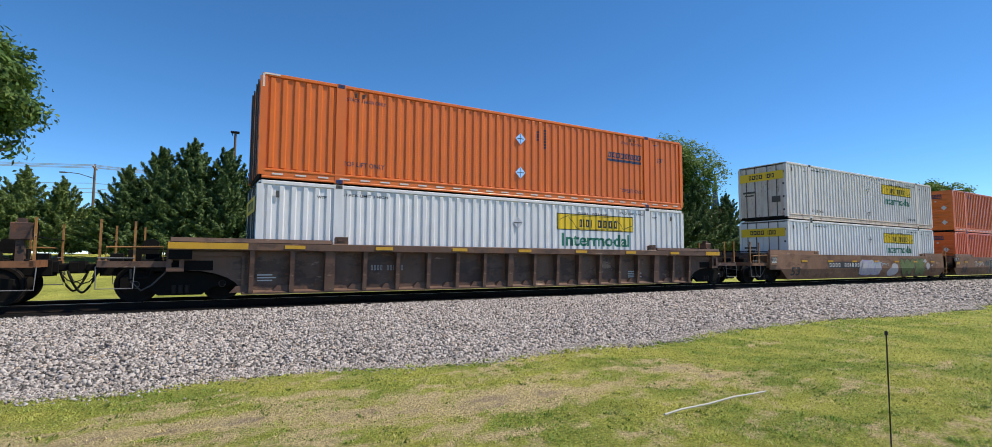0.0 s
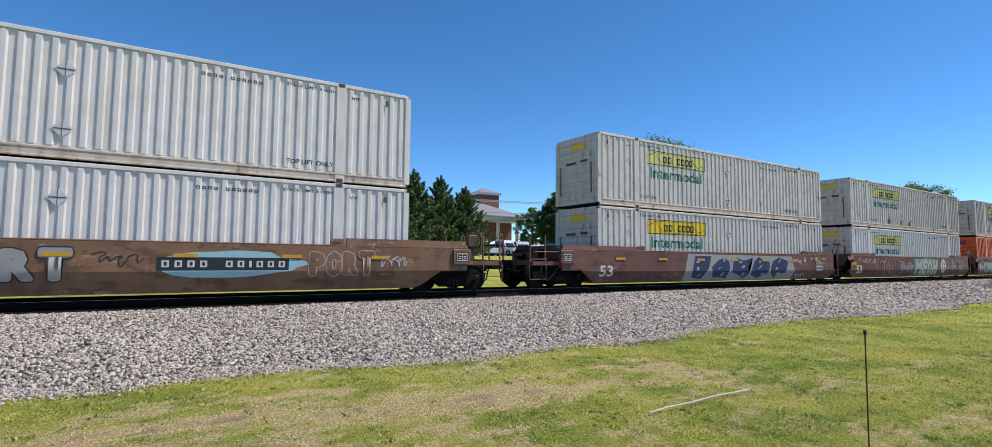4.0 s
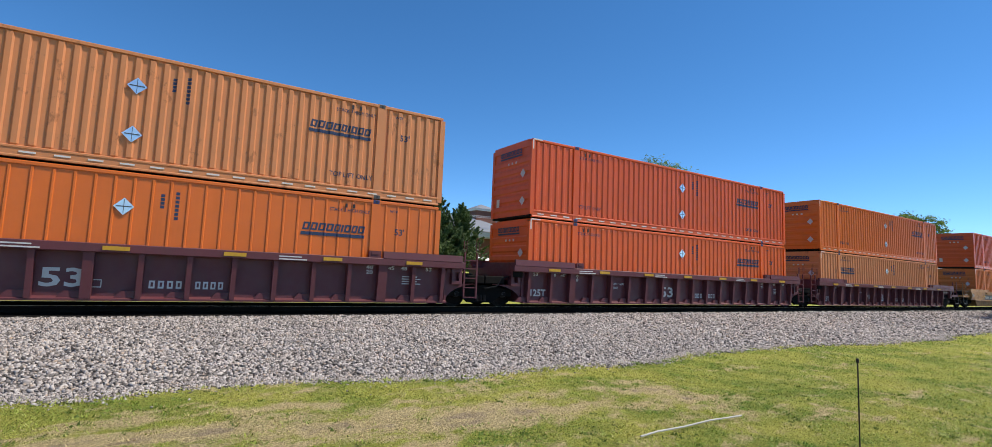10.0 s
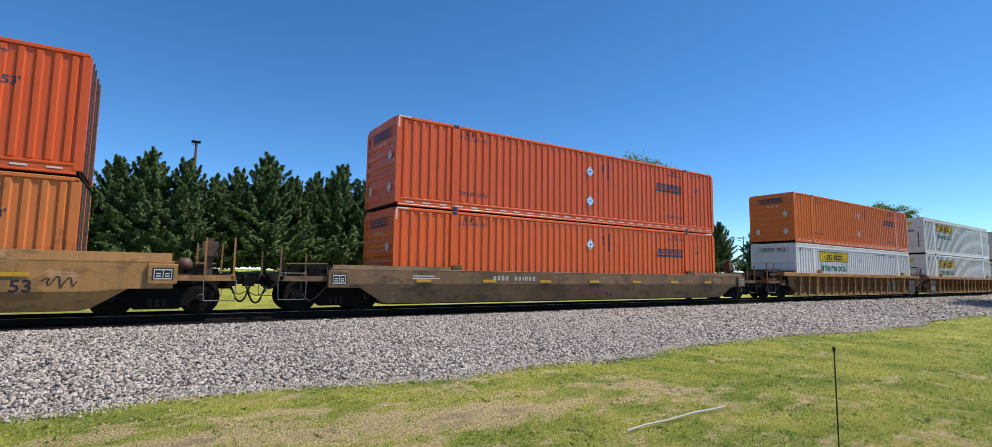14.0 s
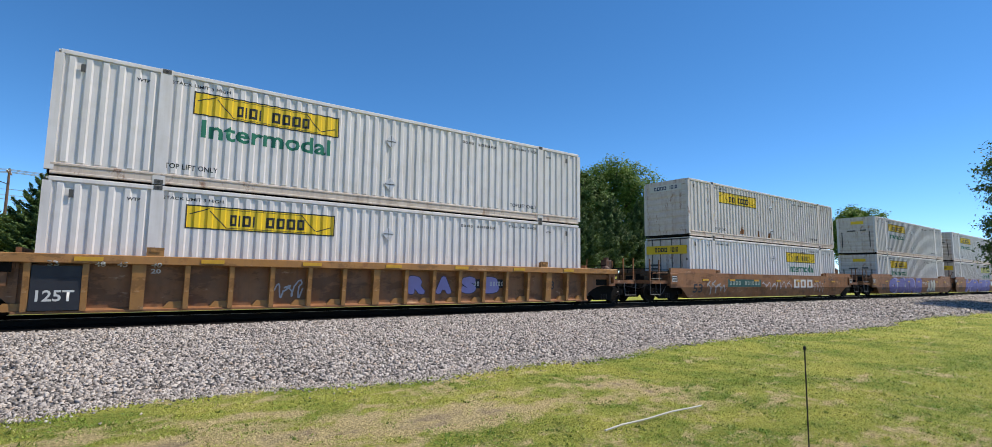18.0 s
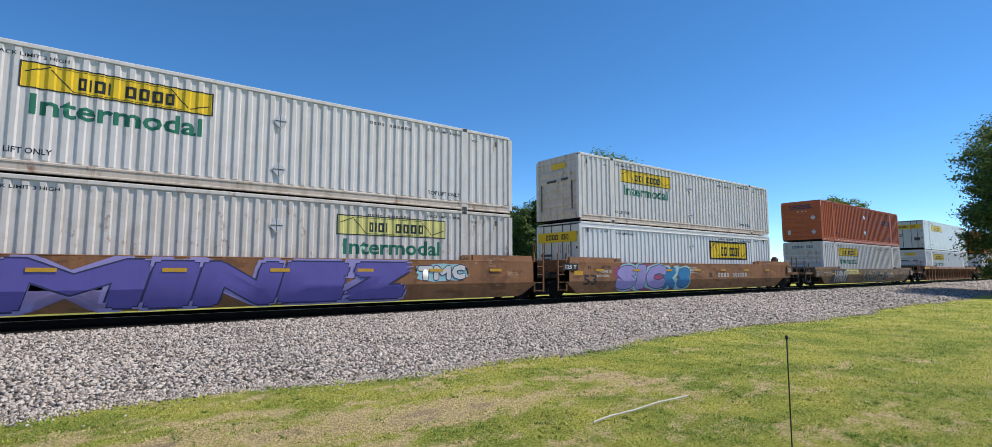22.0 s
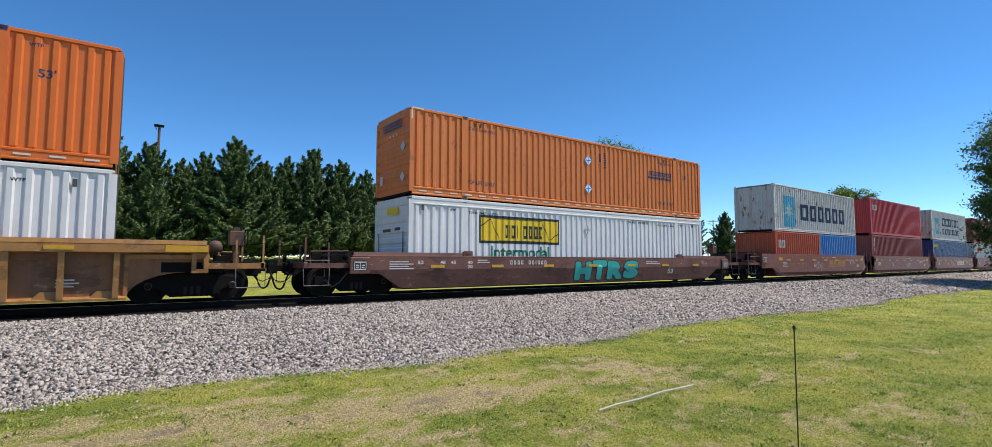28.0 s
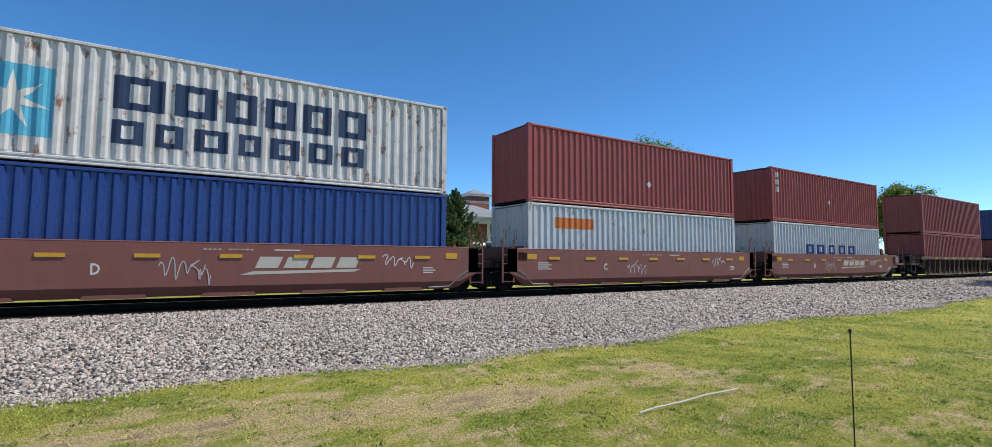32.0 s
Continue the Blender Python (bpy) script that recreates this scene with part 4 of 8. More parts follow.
def build_orange_container(u, level, mat=None, style="ribbed", front_left=True, logo="right", tape=True, cast=None):
    """A 53 ft orange domestic container."""
    mat = mat or ORANGE
    H = 2.835
    wall = Wall(style, 16.154, 2.59, H, 0.1, 0.27 if level else 0.2)
    word = mat.name.split(" container")[0].replace(" paint", "")
    root = thing("shipping_container", word + " ribbed container with dark blue lettering" + (" stacked on another" if level else " in a well car"), "container", "containers on the train")
    build_shell(root, wall, mat, front_left, cast or CASTBLUE)
    x0 = 12.02 if logo == "right" else 2.1
    shape_on(root, wall, "side_name", bars((0.7, 0.7, 0.72, 0.75, 0.62, 0.22, 0.7, 0.62, 0.68), x0 + 0.03, x0 + 1.72, 1.82, 2.03, 0.13, 0.04) + [rect(x0, x0 + 1.75, 1.68, 1.77)], DEEPBLUE, ("sname", x0), "dark blue name in blocks with a bar under it")
    if level:
        stamp(root, wall, "lettering", "TOP LIFT ONLY", 2.17, 3.39, 0.52, 0.66, DEEPBLUE)
        stamp(root, wall, "lettering", "TOP LIFT ONLY", 12.66, 13.9, 0.52, 0.66, DEEPBLUE)
    stamp(root, wall, "lettering", "STACK 3 HIGH ONLY", 2.25, 3.4, 2.4, 2.5, DEEPBLUE)
    stamp(root, wall, "lettering", "STACK 3 HIGH ONLY", 12.75, 13.9, 2.4, 2.5, DEEPBLUE)
    stamp(root, wall, "lettering", "53'", 14.68, 14.98, 1.84, 2.04, DEEPBLUE)
    stamp(root, wall, "lettering", "WTP", 14.5, 14.75, 2.5, 2.58, DEEPBLUE)
    shape_on(root, wall, "number_bars", [rect(8.8, 8.88, 2.05 - i * 0.0 + 0.09 * i, 2.12 + 0.09 * i) for i in range(4)] + [rect(9.1, 9.18, 1.8 + 0.1 * i, 1.87 + 0.1 * i) for i in range(7)], DEEPBLUE, ("novert",))
    placard(root, wall, 8.1, 2.02)
    if level:
        placard(root, wall, 8.1, 0.86)
    if tape:
        s = lambda: [Shape()] and tape_shape(wall, level)
        part("reflective_tape", s, TAPE, root, "white reflective tape dashes", key=("tape", level, wall.bottom))
    for x in (2.5, 2.72, 13.2, 13.42):
        part("tie_hole", lambda: Shape().box(-0.03, 0.03, -0.012, 0, -0.06, 0.06), BLACK, root, at=pose(x - wall.L / 2, -wall.W / 2 + 0.01, 2.58), key=("tiehole",))
    if front_left:
        part("end_name", lambda: end_figure(wall, bars((0.7, 0.7, 0.72, 0.75, 0.62, 0.22, 0.7, 0.62, 0.68), 0.6, 2.0, 2.38, 2.56, 0.13, 0.03) + [rect(0.58, 2.0, 2.28, 2.34)]), DEEPBLUE, root, key=("sendname",))
        part("end_lights", lambda: end_figure(wall, [rect(0.9, 1.0, 2.04, 2.12), rect(1.15, 1.25, 2.04, 2.12), rect(1.4, 1.5, 2.04, 2.12)]), LETTERWHITE, root, key=("sendl",))
        if level:
            part("end_plate", lambda: end_figure(wall, [rect(2.0, 2.2, 0.5, 0.8)]), LETTERWHITE, root, key=("sendp",))
        for y, z in ((0.5, 1.62), (0.5, 0.62)):
            part("end_placard", lambda: end_figure(wall, [[(y, z - 0.17), (y + 0.17, z), (y, z + 0.17), (y - 0.17, z)]]), PALEPLACARD, root, "pale diamond placard on the end wall", key=("sendd", z))
    MOVERS.append((root, u + 8.077, BASE_Z[level]))
    return root


def tape_shape(wall, level):
    s = Shape()
    n = 27
    for i in range(n):
        x = -7.6 + 15.2 * i / (n - 1)
        s.box(x - 0.14, x + 0.14, -wall.W / 2 - 0.003, -wall.W / 2 + 0.006, 0.12, 0.16)
    s.box(-8.0, -7.6, -wall.W / 2 - 0.004, -wall.W / 2 + 0.004, wall.H - 0.06, wall.H - 0.02).box(-8.03, -7.98, -wall.W / 2 - 0.004, -wall.W / 2 + 0.004, wall.H - 0.4, wall.H - 0.06)
    return s


def build_iso_container(u, level, mat, length=12.192, H=2.835, name="", front_left=True, base=None):
    """A sea container, 20 or 40 ft."""
    wall = Wall("iso", length, 2.44, H, 0.09, 0.17)
    root = thing("shipping_container", name, "container", "containers on the train")
    build_shell(root, wall, mat, front_left, CASTGREY, True)
    MOVERS.append((root, u + length / 2, BASE_Z[level] if base is None else base))
    return root, wall


RUSTPATCH = plain("flaking rust", (0.2, 0.085, 0.03), 0.9, 0.0, 0.45, 9, 0.5)
BASE_Z = (0.83, 3.692)
MOVERS = []
# ---------------------------------------------------------------- well cars
WHEEL_R = 0.43


def side_frame_shape():
    poly = [(-1.2, 0.36), (-1.2, 0.58), (-0.62, 0.66), (-0.35, 0.72), (0.35, 0.72), (0.62, 0.66), (1.2, 0.58), (1.2, 0.36), (0.72, 0.36), (0.45, 0.16), (-0.45, 0.16), (-0.72, 0.36)]
    return Shape().prism(poly, -0.07, 0.07)


def build_truck(parent, x, rail=0.0):
    """A two-axle truck: frames, bolster, springs and wheelsets."""
    truck = part("truck", lambda: Shape().box(-0.2, 0.2, -1.05, 1.05, 0.42, 0.62, 0.03), DARKSTEEL, parent, "black soiled cast-steel truck bolster", at=pose(x, 0, rail), key=("bolster",))
    for y in (-1.0, 1.0):
        part("side_frame", side_frame_shape, DARKSTEEL, truck, at=pose(0, y, 0), key=("frame",))
        for dx in (-0.14, 0.0, 0.14):
            part("spring", spring_shape, SPRINGSTEEL, truck, at=pose(dx, y * 1.07, 0), key=("spring",), smooth=True)
        part("brake_lever", lambda: Shape().path([(-0.55, 0, 0.78), (-0.3, 0.0, 0.5), (-0.34, 0.0, 0.3), (0.34, 0.0, 0.3), (0.3, 0.0, 0.5), (0.55, 0, 0.8)], 0.028, 6), DARKSTEEL, truck, at=pose(0, y * 0.8, 0), key=("blever",))
    for x2 in (-0.42, 0.42):
        part("brake_beam", lambda: Shape().box(-0.05, 0.05, -0.9, 0.9, 0.3, 0.4, 0.02), DARKSTEEL, truck, at=pose(x2, 0, 0), key=("bbeam",))
    for x2 in (-0.9, 0.9):
        ws = part("wheelset", lambda: Shape().turned([(0.07, -1.1), (0.085, -0.7), (0.085, 0.7), (0.07, 1.1)], "y", 10), WHEEL, truck, at=pose(x2, 0, WHEEL_R), key=("axle",))
        WHEELS.append((ws, x2))
        for y in (-0.755, 0.755):
            o = math.copysign(1, y)
            part("wheel", lambda: Shape().turned([(0.1, y - o * 0.1), (0.14, y - o * 0.08), (0.3, y - o * 0.02), (0.37, y - o * 0.05), (WHEEL_R + 0.025, y - o * 0.05), (WHEEL_R + 0.025, y - o * 0.025), (WHEEL_R, y - o * 0.015), (WHEEL_R, y + o * 0.07), (0.37, y + o * 0.07), (0.33, y + o * 0.03), (0.14, y + o * 0.06), (0.1, y + o * 0.1)], "y", 36), WHEEL, ws, key=("wheel", y), smooth=False)
            part("bearing", lambda: Shape().turned([(0.1, y + o * 0.17), (0.1, y + o * 0.3), (0.06, y + o * 0.34)], "y", 12).box(0.05, 0.08, min(y + o * 0.3, y + o * 0.345), max(y + o * 0.3, y + o * 0.345), -0.02, 0.02), CASTGREY, ws, key=("bearing", y))
    return truck


def spring_shape():
    return Shape().turned([(0.06 if j % 2 else 0.04, 0.2 + j * 0.023) for j in range(10)], "z", 9)


class Side:
    """The side of a well car: where its surface lies at a height."""

    def __init__(self, style, top, bend, bottom, out=1.5, tuck=0.13):
        self.style, self.top, self.bend, self.bottom, self.out, self.tuck = style, top, bend, bottom, out, tuck

    def y(self, z):
        if self.style == "ribbed":
            return -self.out + (0.29 if z < self.top - 0.21 else 0.0)
        return -self.out + (0.0 if z >= self.bend else self.tuck * (self.bend - z) / (self.bend - self.bottom))

    def lay(self, bm, name, mat, lift=0.004):
        return laid(bm, [], [self.bend] if self.style == "smooth" else [], lambda x, z: self.y(z) - lift, name, mat)


def smooth_side_shape(sd, a, b, ra, rb, sign):
    """A folded plate, cut away above the trucks. a, b: where the full depth ends; ra, rb: the ends."""
    cols = [(ra, 0.66), (a - 0.85, 0.66), (a - 0.2, sd.bottom + 0.06), (a, sd.bottom)] + [(x, sd.bottom) for x in np.linspace(a + 0.5, b - 0.5, 6)] + [(b, sd.bottom), (b + 0.2, sd.bottom + 0.06), (b + 0.85, 0.66), (rb, 0.66)]
    s = Shape()
    v = []
    for off in (0.0, 0.05):
        for x, zb in cols:
            z1 = max(sd.bend, zb + 0.01)
            v += [(x, sd.y(zb) + off, zb), (x, sd.y(z1) + off, z1), (x, -sd.out + off, sd.top)]
    n = len(cols)
    f = []
    for i in range(n - 1):
        for j in range(2):
            f.append((3 * i + j, 3 * i + 3 + j, 3 * i + 4 + j, 3 * i + 1 + j))
            k = 3 * n
            f.append((k + 3 * i + j, k + 3 * i + 1 + j, k + 3 * i + 4 + j, k + 3 * i + 3 + j))
        f.append((3 * i, 3 * n + 3 * i, 3 * n + 3 * i + 3, 3 * i + 3))
    for i in (0, n - 1):
        for j in range(2):
            f.append((3 * i + j, 3 * i + 1 + j, 3 * n + 3 * i + 1 + j, 3 * n + 3 * i + j))
    s.add(v, f)
    s.box(ra, rb, -sd.out - 0.004, -sd.out + 0.16, sd.top, sd.top + 0.035, 0.01)
    return s


def ribbed_web_shape(sd, a, b, ra, rb):
    o = -sd.out
    bend = [(1.3 - 1.2 * math.sin(radians(q)), sd.bottom + (0.76 - sd.bottom) * math.cos(radians(q))) for q in range(0, 91, 15)]
    poly = [(ra, 0.76)] + [(a - d, z) for d, z in bend] + [(b + d, z) for d, z in reversed(bend)] + [(rb, 0.76), (rb, sd.top - 0.1), (ra, sd.top - 0.1)]
    return Shape().prism(poly, o + 0.29, o + 0.304)


def build_car(u, length, mat, style="smooth", ends=("coupler", "coupler"), half=(11.8, 11.8), top=1.36, bend=0.68, bottom=0.17, label="", guide=True, ladder=None, chord=None, sills=0, yellow_tip=False, tall=True, post_mat=None, hazard=True, web=None):
    """One well car or one unit of an articulated set; u: the left end of its container, length: the container's."""
    sd = Side(style, top, bend, bottom, 1.6 if style == "ribbed" else 1.5)
    car = thing("well_car", label, "freight car", "cars of the train")
    well = length / 2 + 0.12
    a, b = -well - 0.05, well + 0.05
    ra = -(half[0] - (1.85 if ends[0] == "coupler" else 0.95))
    rb = half[1] - (1.85 if ends[1] == "coupler" else 0.95)
    chord = chord or mat
    for sign in (1, -1):
        turn = pose(0, 0, 0) if sign > 0 else Matrix.Diagonal((1, -1, 1, 1))
        k = (style, round(a, 2), round(b, 2), round(ra, 2), round(rb, 2), top, bend, bottom, sign)
        if style == "smooth":
            side = part("side_sill", mirrored(lambda: smooth_side_shape(sd, a, b, ra, rb, sign), sign), mat, car, key=(k, "side"))
            for i in range(sills):
                x = a + (b - a) * (i + 0.62) / (sills + 0.25)
                part("sill_step", mirrored(lambda: Shape().prism([(x - 0.75, top + 0.06), (x - 0.95, top + 0.02), (x - 0.7, top - 0.13), (x + 0.7, top - 0.13), (x + 0.95, top + 0.02), (x + 0.75, top + 0.06)][::-1], -sd.out - 0.05, -sd.out + 0.01), sign), mat, side, key=(k, "step", i))
        else:
            side = part("side_web", mirrored(lambda: ribbed_web_shape(sd, a, b, ra, rb), sign), web or mat, car, key=(k, "web"))
            part("top_chord", mirrored(lambda: Shape().box(ra, rb, -sd.out, -sd.out + 0.3, top - 0.2, top, 0.015), sign), chord, side, key=(k, "chord"))
            part("bottom_chord", mirrored(lambda: Shape().prism([(a - 0.1, 0), (b + 0.1, 0), (b + 0.1, 0.02), (a - 0.1, 0.02)], 0, 0.01) and chord_bottom(sd, a, b), sign), mat, side, key=(k, "bchord"))
            n = 17 if length > 14 else 13
            for i in range(n + 1):
                x = a + 0.1 + (b - a - 0.2) * i / n
                wide = 0.13 if i in (2, n - 2) else 0.1 if i == n // 2 else 0.055
                part("rib", mirrored(lambda: rib_shape(sd, wide), sign), chord if sign > 0 else mat, side, at=pose(x, 0, 0), key=(style, top, bottom, "rib", wide, sign))
        if guide:
            gh = guide if guide is not True else 0.1 if style == "ribbed" else 0.22
            gy = -0.02
            for s, e in ((-1, ra), (1, rb)):
                x0, x1 = (e + 0.05, -6.2) if s < 0 else (6.2, e - 0.05)
                part("guide_plate", mirrored(lambda: Shape().add([(x0, -sd.out - 0.005, top + 0.0), (x1, -sd.out - 0.005, top + 0.0), (x1, -sd.out - gy, top + gh), (x0, -sd.out - gy, top + gh), (x0, -sd.out + 0.1, top + 0.0), (x1, -sd.out + 0.1, top), (x1, -sd.out + 0.1, top + gh), (x0, -sd.out + 0.1, top + gh)],
                     [(0, 1, 2, 3), (3, 2, 6, 7), (0, 3, 7, 4), (1, 5, 6, 2), (4, 7, 6, 5), (0, 4, 5, 1)]), sign), chord, car, key=(k, "guide", s))
    if length > 14:
        for x in (-5.95, 5.95):
            part("guide_lug", lambda: lug_shape(sd.out, top), chord, car, "boxed lug beside the container", at=pose(x, 0, 0), key=(style, top, "lug"))
    part("well_floor", lambda: Shape().box(a, b, -1.3, 1.3, 0.17, 0.27), DARKSTEEL, car, key=(length, "wfloor"))
    for s, e, kind, hf in ((-1, ra, ends[0], half[0]), (1, rb, ends[1], half[1])):
        m = pose(0, 0, 0) if s < 0 else pose(0, 0, 0, 0, 0, 180)
        E0, H0, A0 = -abs(e), -hf, -abs(a)
        kk = (round(E0, 2), round(H0, 2), round(A0, 2), kind, top)
        part("bulkhead", lambda: Shape().box(A0 - 0.12, A0 - 0.04, -1.35, 1.35, 0.2, top + 0.12), mat, car, at=m, key=(kk, "bulk"))
        part("end_platform", lambda: Shape().box(E0 - 0.05, A0 - 0.1, -1.4, 1.4, top - 0.34, top - 0.24).box(E0 - 0.02, E0 + 0.1, -1.42, 1.42, top - 0.5, top - 0.1), mat, car, at=m, key=(kk, "plat"))
        part("centre_sill", lambda: Shape().box(H0 + (0.45 if kind == "coupler" else 0.0), A0 - 0.1, -0.32, 0.32, 0.62, 1.02, 0.03), DARKSTEEL, car, at=m, key=(kk, "sill"))
        for y in (-1.46, 1.24):
            part("jack_pad", lambda: jack_shape(E0, top, y), mat, car, at=m, key=(kk, "jack", y))
        if kind == "coupler":
            build_truck(car, s * (hf - 2.13))
            part("coupler", lambda: coupler_shape(H0), DARKSTEEL, car, at=m, key=(kk, "coupler"))
            part("end_beam", lambda: Shape().box(H0 + 0.52, H0 + 0.62, -1.42, 1.42, 0.84, 1.0, 0.01).box(H0 + 0.55, E0, -1.42, -1.36, 0.84, 0.98).box(H0 + 0.55, E0, 1.36, 1.42, 0.84, 0.98), mat, car, at=m, key=(kk, "beam"))
            for i, (x, zt) in enumerate(((H0 + 0.56, 1.92 if tall else 1.7), (H0 + 1.2, 1.94 if tall else 1.6))):
                for y in (-1.4, 1.33):
                    part("stanchion", lambda: Shape().box(x - 0.022, x + 0.022, y, y + 0.045, 0.86, zt - 0.04 * i, 0.0), post_mat or mat, car, at=m, key=(kk, "post", i, y))
            for y in (-1, 1):
                part("step", lambda: Shape().path([(H0 + 0.5, 1.42 * y, 0.86), (H0 + 0.52, 1.44 * y, 0.36), (H0 + 1.2, 1.44 * y, 0.36), (H0 + 1.22, 1.42 * y, 0.86)], 0.014, 5), PALESTEEL, car, "pale bent-rod step", at=m, key=(kk, "step", y))
            part("handrail", lambda: Shape().path([(H0 + 0.55, -1.38, 1.5), (H0 + 0.55, 1.38, 1.5)], 0.013, 5).path([(H0 + 1.2, -1.38, 1.25), (E0 + 0.5, -1.38, 1.28)], 0.014, 5).path([(E0 + 0.3, -1.2, top), (E0 + 0.3, -1.2, top + 0.14), (E0 + 0.3, 1.2, top + 0.14), (E0 + 0.3, 1.2, top)], 0.018, 5), DARKSTEEL, car, at=m, key=(kk, "rail"))
            part("air_hose", lambda: hose_shape(H0), RUBBER, car, "black rubber air hose hanging in a loop", at=m, key=(kk, "hose"), smooth=True)
            part("uncoupling_lever", lambda: Shape().path([(H0 + 0.5, -1.35, 0.8), (H0 + 0.4, -0.9, 0.62), (H0 + 0.35, -0.2, 0.72)], 0.014, 5), CASTGREY, car, at=m, key=(kk, "lever"))
            part("air_reservoir", lambda: Shape().turned([(0.05, E0 + 0.0), (0.15, E0 + 0.06), (0.15, E0 + 0.74), (0.05, E0 + 0.8)], "x", 14), DARKSTEEL, car, "black air reservoir on the end platform", at=m @ pose(0, -0.75, top - 0.06), key=(kk, "tank"), smooth=True)
            part("brake_valve", lambda: Shape().prism([(E0 - 0.55, top - 0.3), (E0 - 0.2, top - 0.3), (E0 - 0.2, top - 0.02), (E0 - 0.3, top + 0.06), (E0 - 0.5, top + 0.02)], -1.15, -0.8), DARKSTEEL, car, at=m, key=(kk, "valve"))
            part("brake_pipe", lambda: Shape().path([(E0 + 0.9, -1.3, top - 0.28), (E0 + 0.4, -1.32, top - 0.3), (E0 - 0.25, -1.36, top - 0.42), (E0 - 0.35, -1.3, 0.62), (E0 - 0.75, -1.3, 0.55)], 0.024, 6), DARKSTEEL, car, at=m, key=(kk, "pipe"))
            part("brake_chain", lambda: Shape().path([(E0 + 0.1, -1.25, top - 0.4), (E0 - 0.05, -1.27, 0.7), (E0 - 0.3, -1.27, 0.42), (E0 - 0.5, -1.27, 0.3), (E0 - 0.7, -1.25, 0.5), (E0 - 0.72, -1.25, 0.8)], 0.02, 6), CASTGREY, car, "slack chain and hoses over the truck", at=m, key=(kk, "chain"))
            part("body_bolster", lambda: Shape().box(H0 + 1.45, H0 + 2.8, -1.32, 1.32, 0.74, 1.02, 0.03), DARKSTEEL, car, at=m, key=(kk, "bolster"))
            if style == "smooth":
                for yy in (-1.57, 1.45):
                    box = part("end_box", lambda: Shape().box(E0 - 0.08, E0 + 0.5, yy, yy + 0.12, top - 0.5, top - 0.03, 0.015), mat, car, "boxed corner housing", at=m, key=(kk, "endbox", yy))
                    if (yy < 0) == (s < 0):
                        yf = -1.575 if s < 0 else 1.575
                        part("stencil_panel", lambda: Shape().box(E0 - 0.0, E0 + 0.42, min(yf, yf * 0.998), max(yf, yf * 0.998), top - 0.4, top - 0.12), BLACK, box, "black stencil panel", key=(kk, "spanel", s))
                        part("stencil_lines", lambda: stencil_shape(E0, yf, top), LETTERWHITE, box, key=(kk, "slines", s))
            else:
                part("valve_panel", lambda: Shape().box(E0 + 0.02, E0 + 0.5, -1.52, -1.44, top - 0.42, top - 0.06, 0.01), DARKSTEEL, car, "black equipment panel", at=m, key=(kk, "vpanel"))
            for yy in (-1.44,):
                part("side_rail", lambda: Shape().path([(H0 + 0.68, yy, 0.98), (H0 + 0.68, yy, 1.3), (E0 - 0.1, yy, 1.32), (E0 - 0.08, yy, 1.0)], 0.019, 6), post_mat or mat, car, "bent-pipe side rail", at=m, key=(kk, "siderail", yy))
            if s > 0:
                part("brake_stand", lambda: Shape().box(H0 + 0.95, H0 + 1.1, 0.15, 0.35, 0.9, 1.95, 0.0).box(H0 + 0.85, H0 + 1.2, 0.1, 0.4, 1.45, 1.85, 0.02), DARKCAR, car, "hand brake column", at=m, key=(kk, "bstand"))
                part("brake_wheel", lambda: ring_shape(H0 + 0.78, 0.25, 1.65, 0.24), DARKSTEEL, car, at=m, key=(kk, "bwheel"))
                part("brake_dome", lambda: Shape().turned([(0.17, top - 0.15), (0.17, top + 0.02), (0.13, top + 0.1), (0.06, top + 0.14), (0.02, top + 0.145)], "z", 14), DARKCAR, car, "domed air valve on the platform", at=m @ pose(E0 - 0.25, 0.75, 0), key=(kk, "bdome"), smooth=True)
            for j, (yy, zz) in enumerate(((-0.95, 0.98), (-0.5, 1.08), (0.35, 1.0))):
                part("bracket", lambda: Shape().box(H0 + 0.7 + 0.3 * j, H0 + 0.95 + 0.32 * j, yy, yy + 0.25, 0.98, zz + 0.18, 0.01), DARKSTEEL, car, at=m, key=(kk, "bracket", j))
            part("grab_iron", lambda: Shape().path([(H0 + 0.54, -1.44, 1.05), (H0 + 0.54, -1.5, 1.05), (H0 + 1.2, -1.5, 1.05), (H0 + 1.2, -1.44, 1.05)], 0.013, 5), PALESTEEL, car, at=m, key=(kk, "grab"))
        else:
            if s > 0:
                build_truck(car, hf)
            part("body_bolster", lambda: Shape().box(H0 + 0.02, H0 + 0.75, -1.3, 1.3, 0.78, 1.04, 0.03), DARKSTEEL, car, at=m, key=(kk, "jbolster"))
            part("brake_pipe", lambda: Shape().path([(E0 + 0.3, -1.2, top - 0.3), (E0 - 0.3, -1.3, top - 0.45), (E0 - 0.5, -1.3, 0.7), (E0 - 0.95, -1.28, 0.62)], 0.026, 6), RUBBER, car, at=m, key=(kk, "jpipe"))
            part("valve_panel", lambda: Shape().box(E0 + 0.02, E0 + 0.4, -1.5, -1.42, top - 0.4, top - 0.1, 0.01), DARKSTEEL, car, at=m, key=(kk, "jpanel"))
            part("articulation", lambda: Shape().turned([(0.3, 0.55), (0.34, 0.75), (0.34, 1.0), (0.2, 1.1)], "z", 14), DARKSTEEL, car, at=pose(s * hf, 0, -0.02 if s < 0 else 0), key=("artic",))
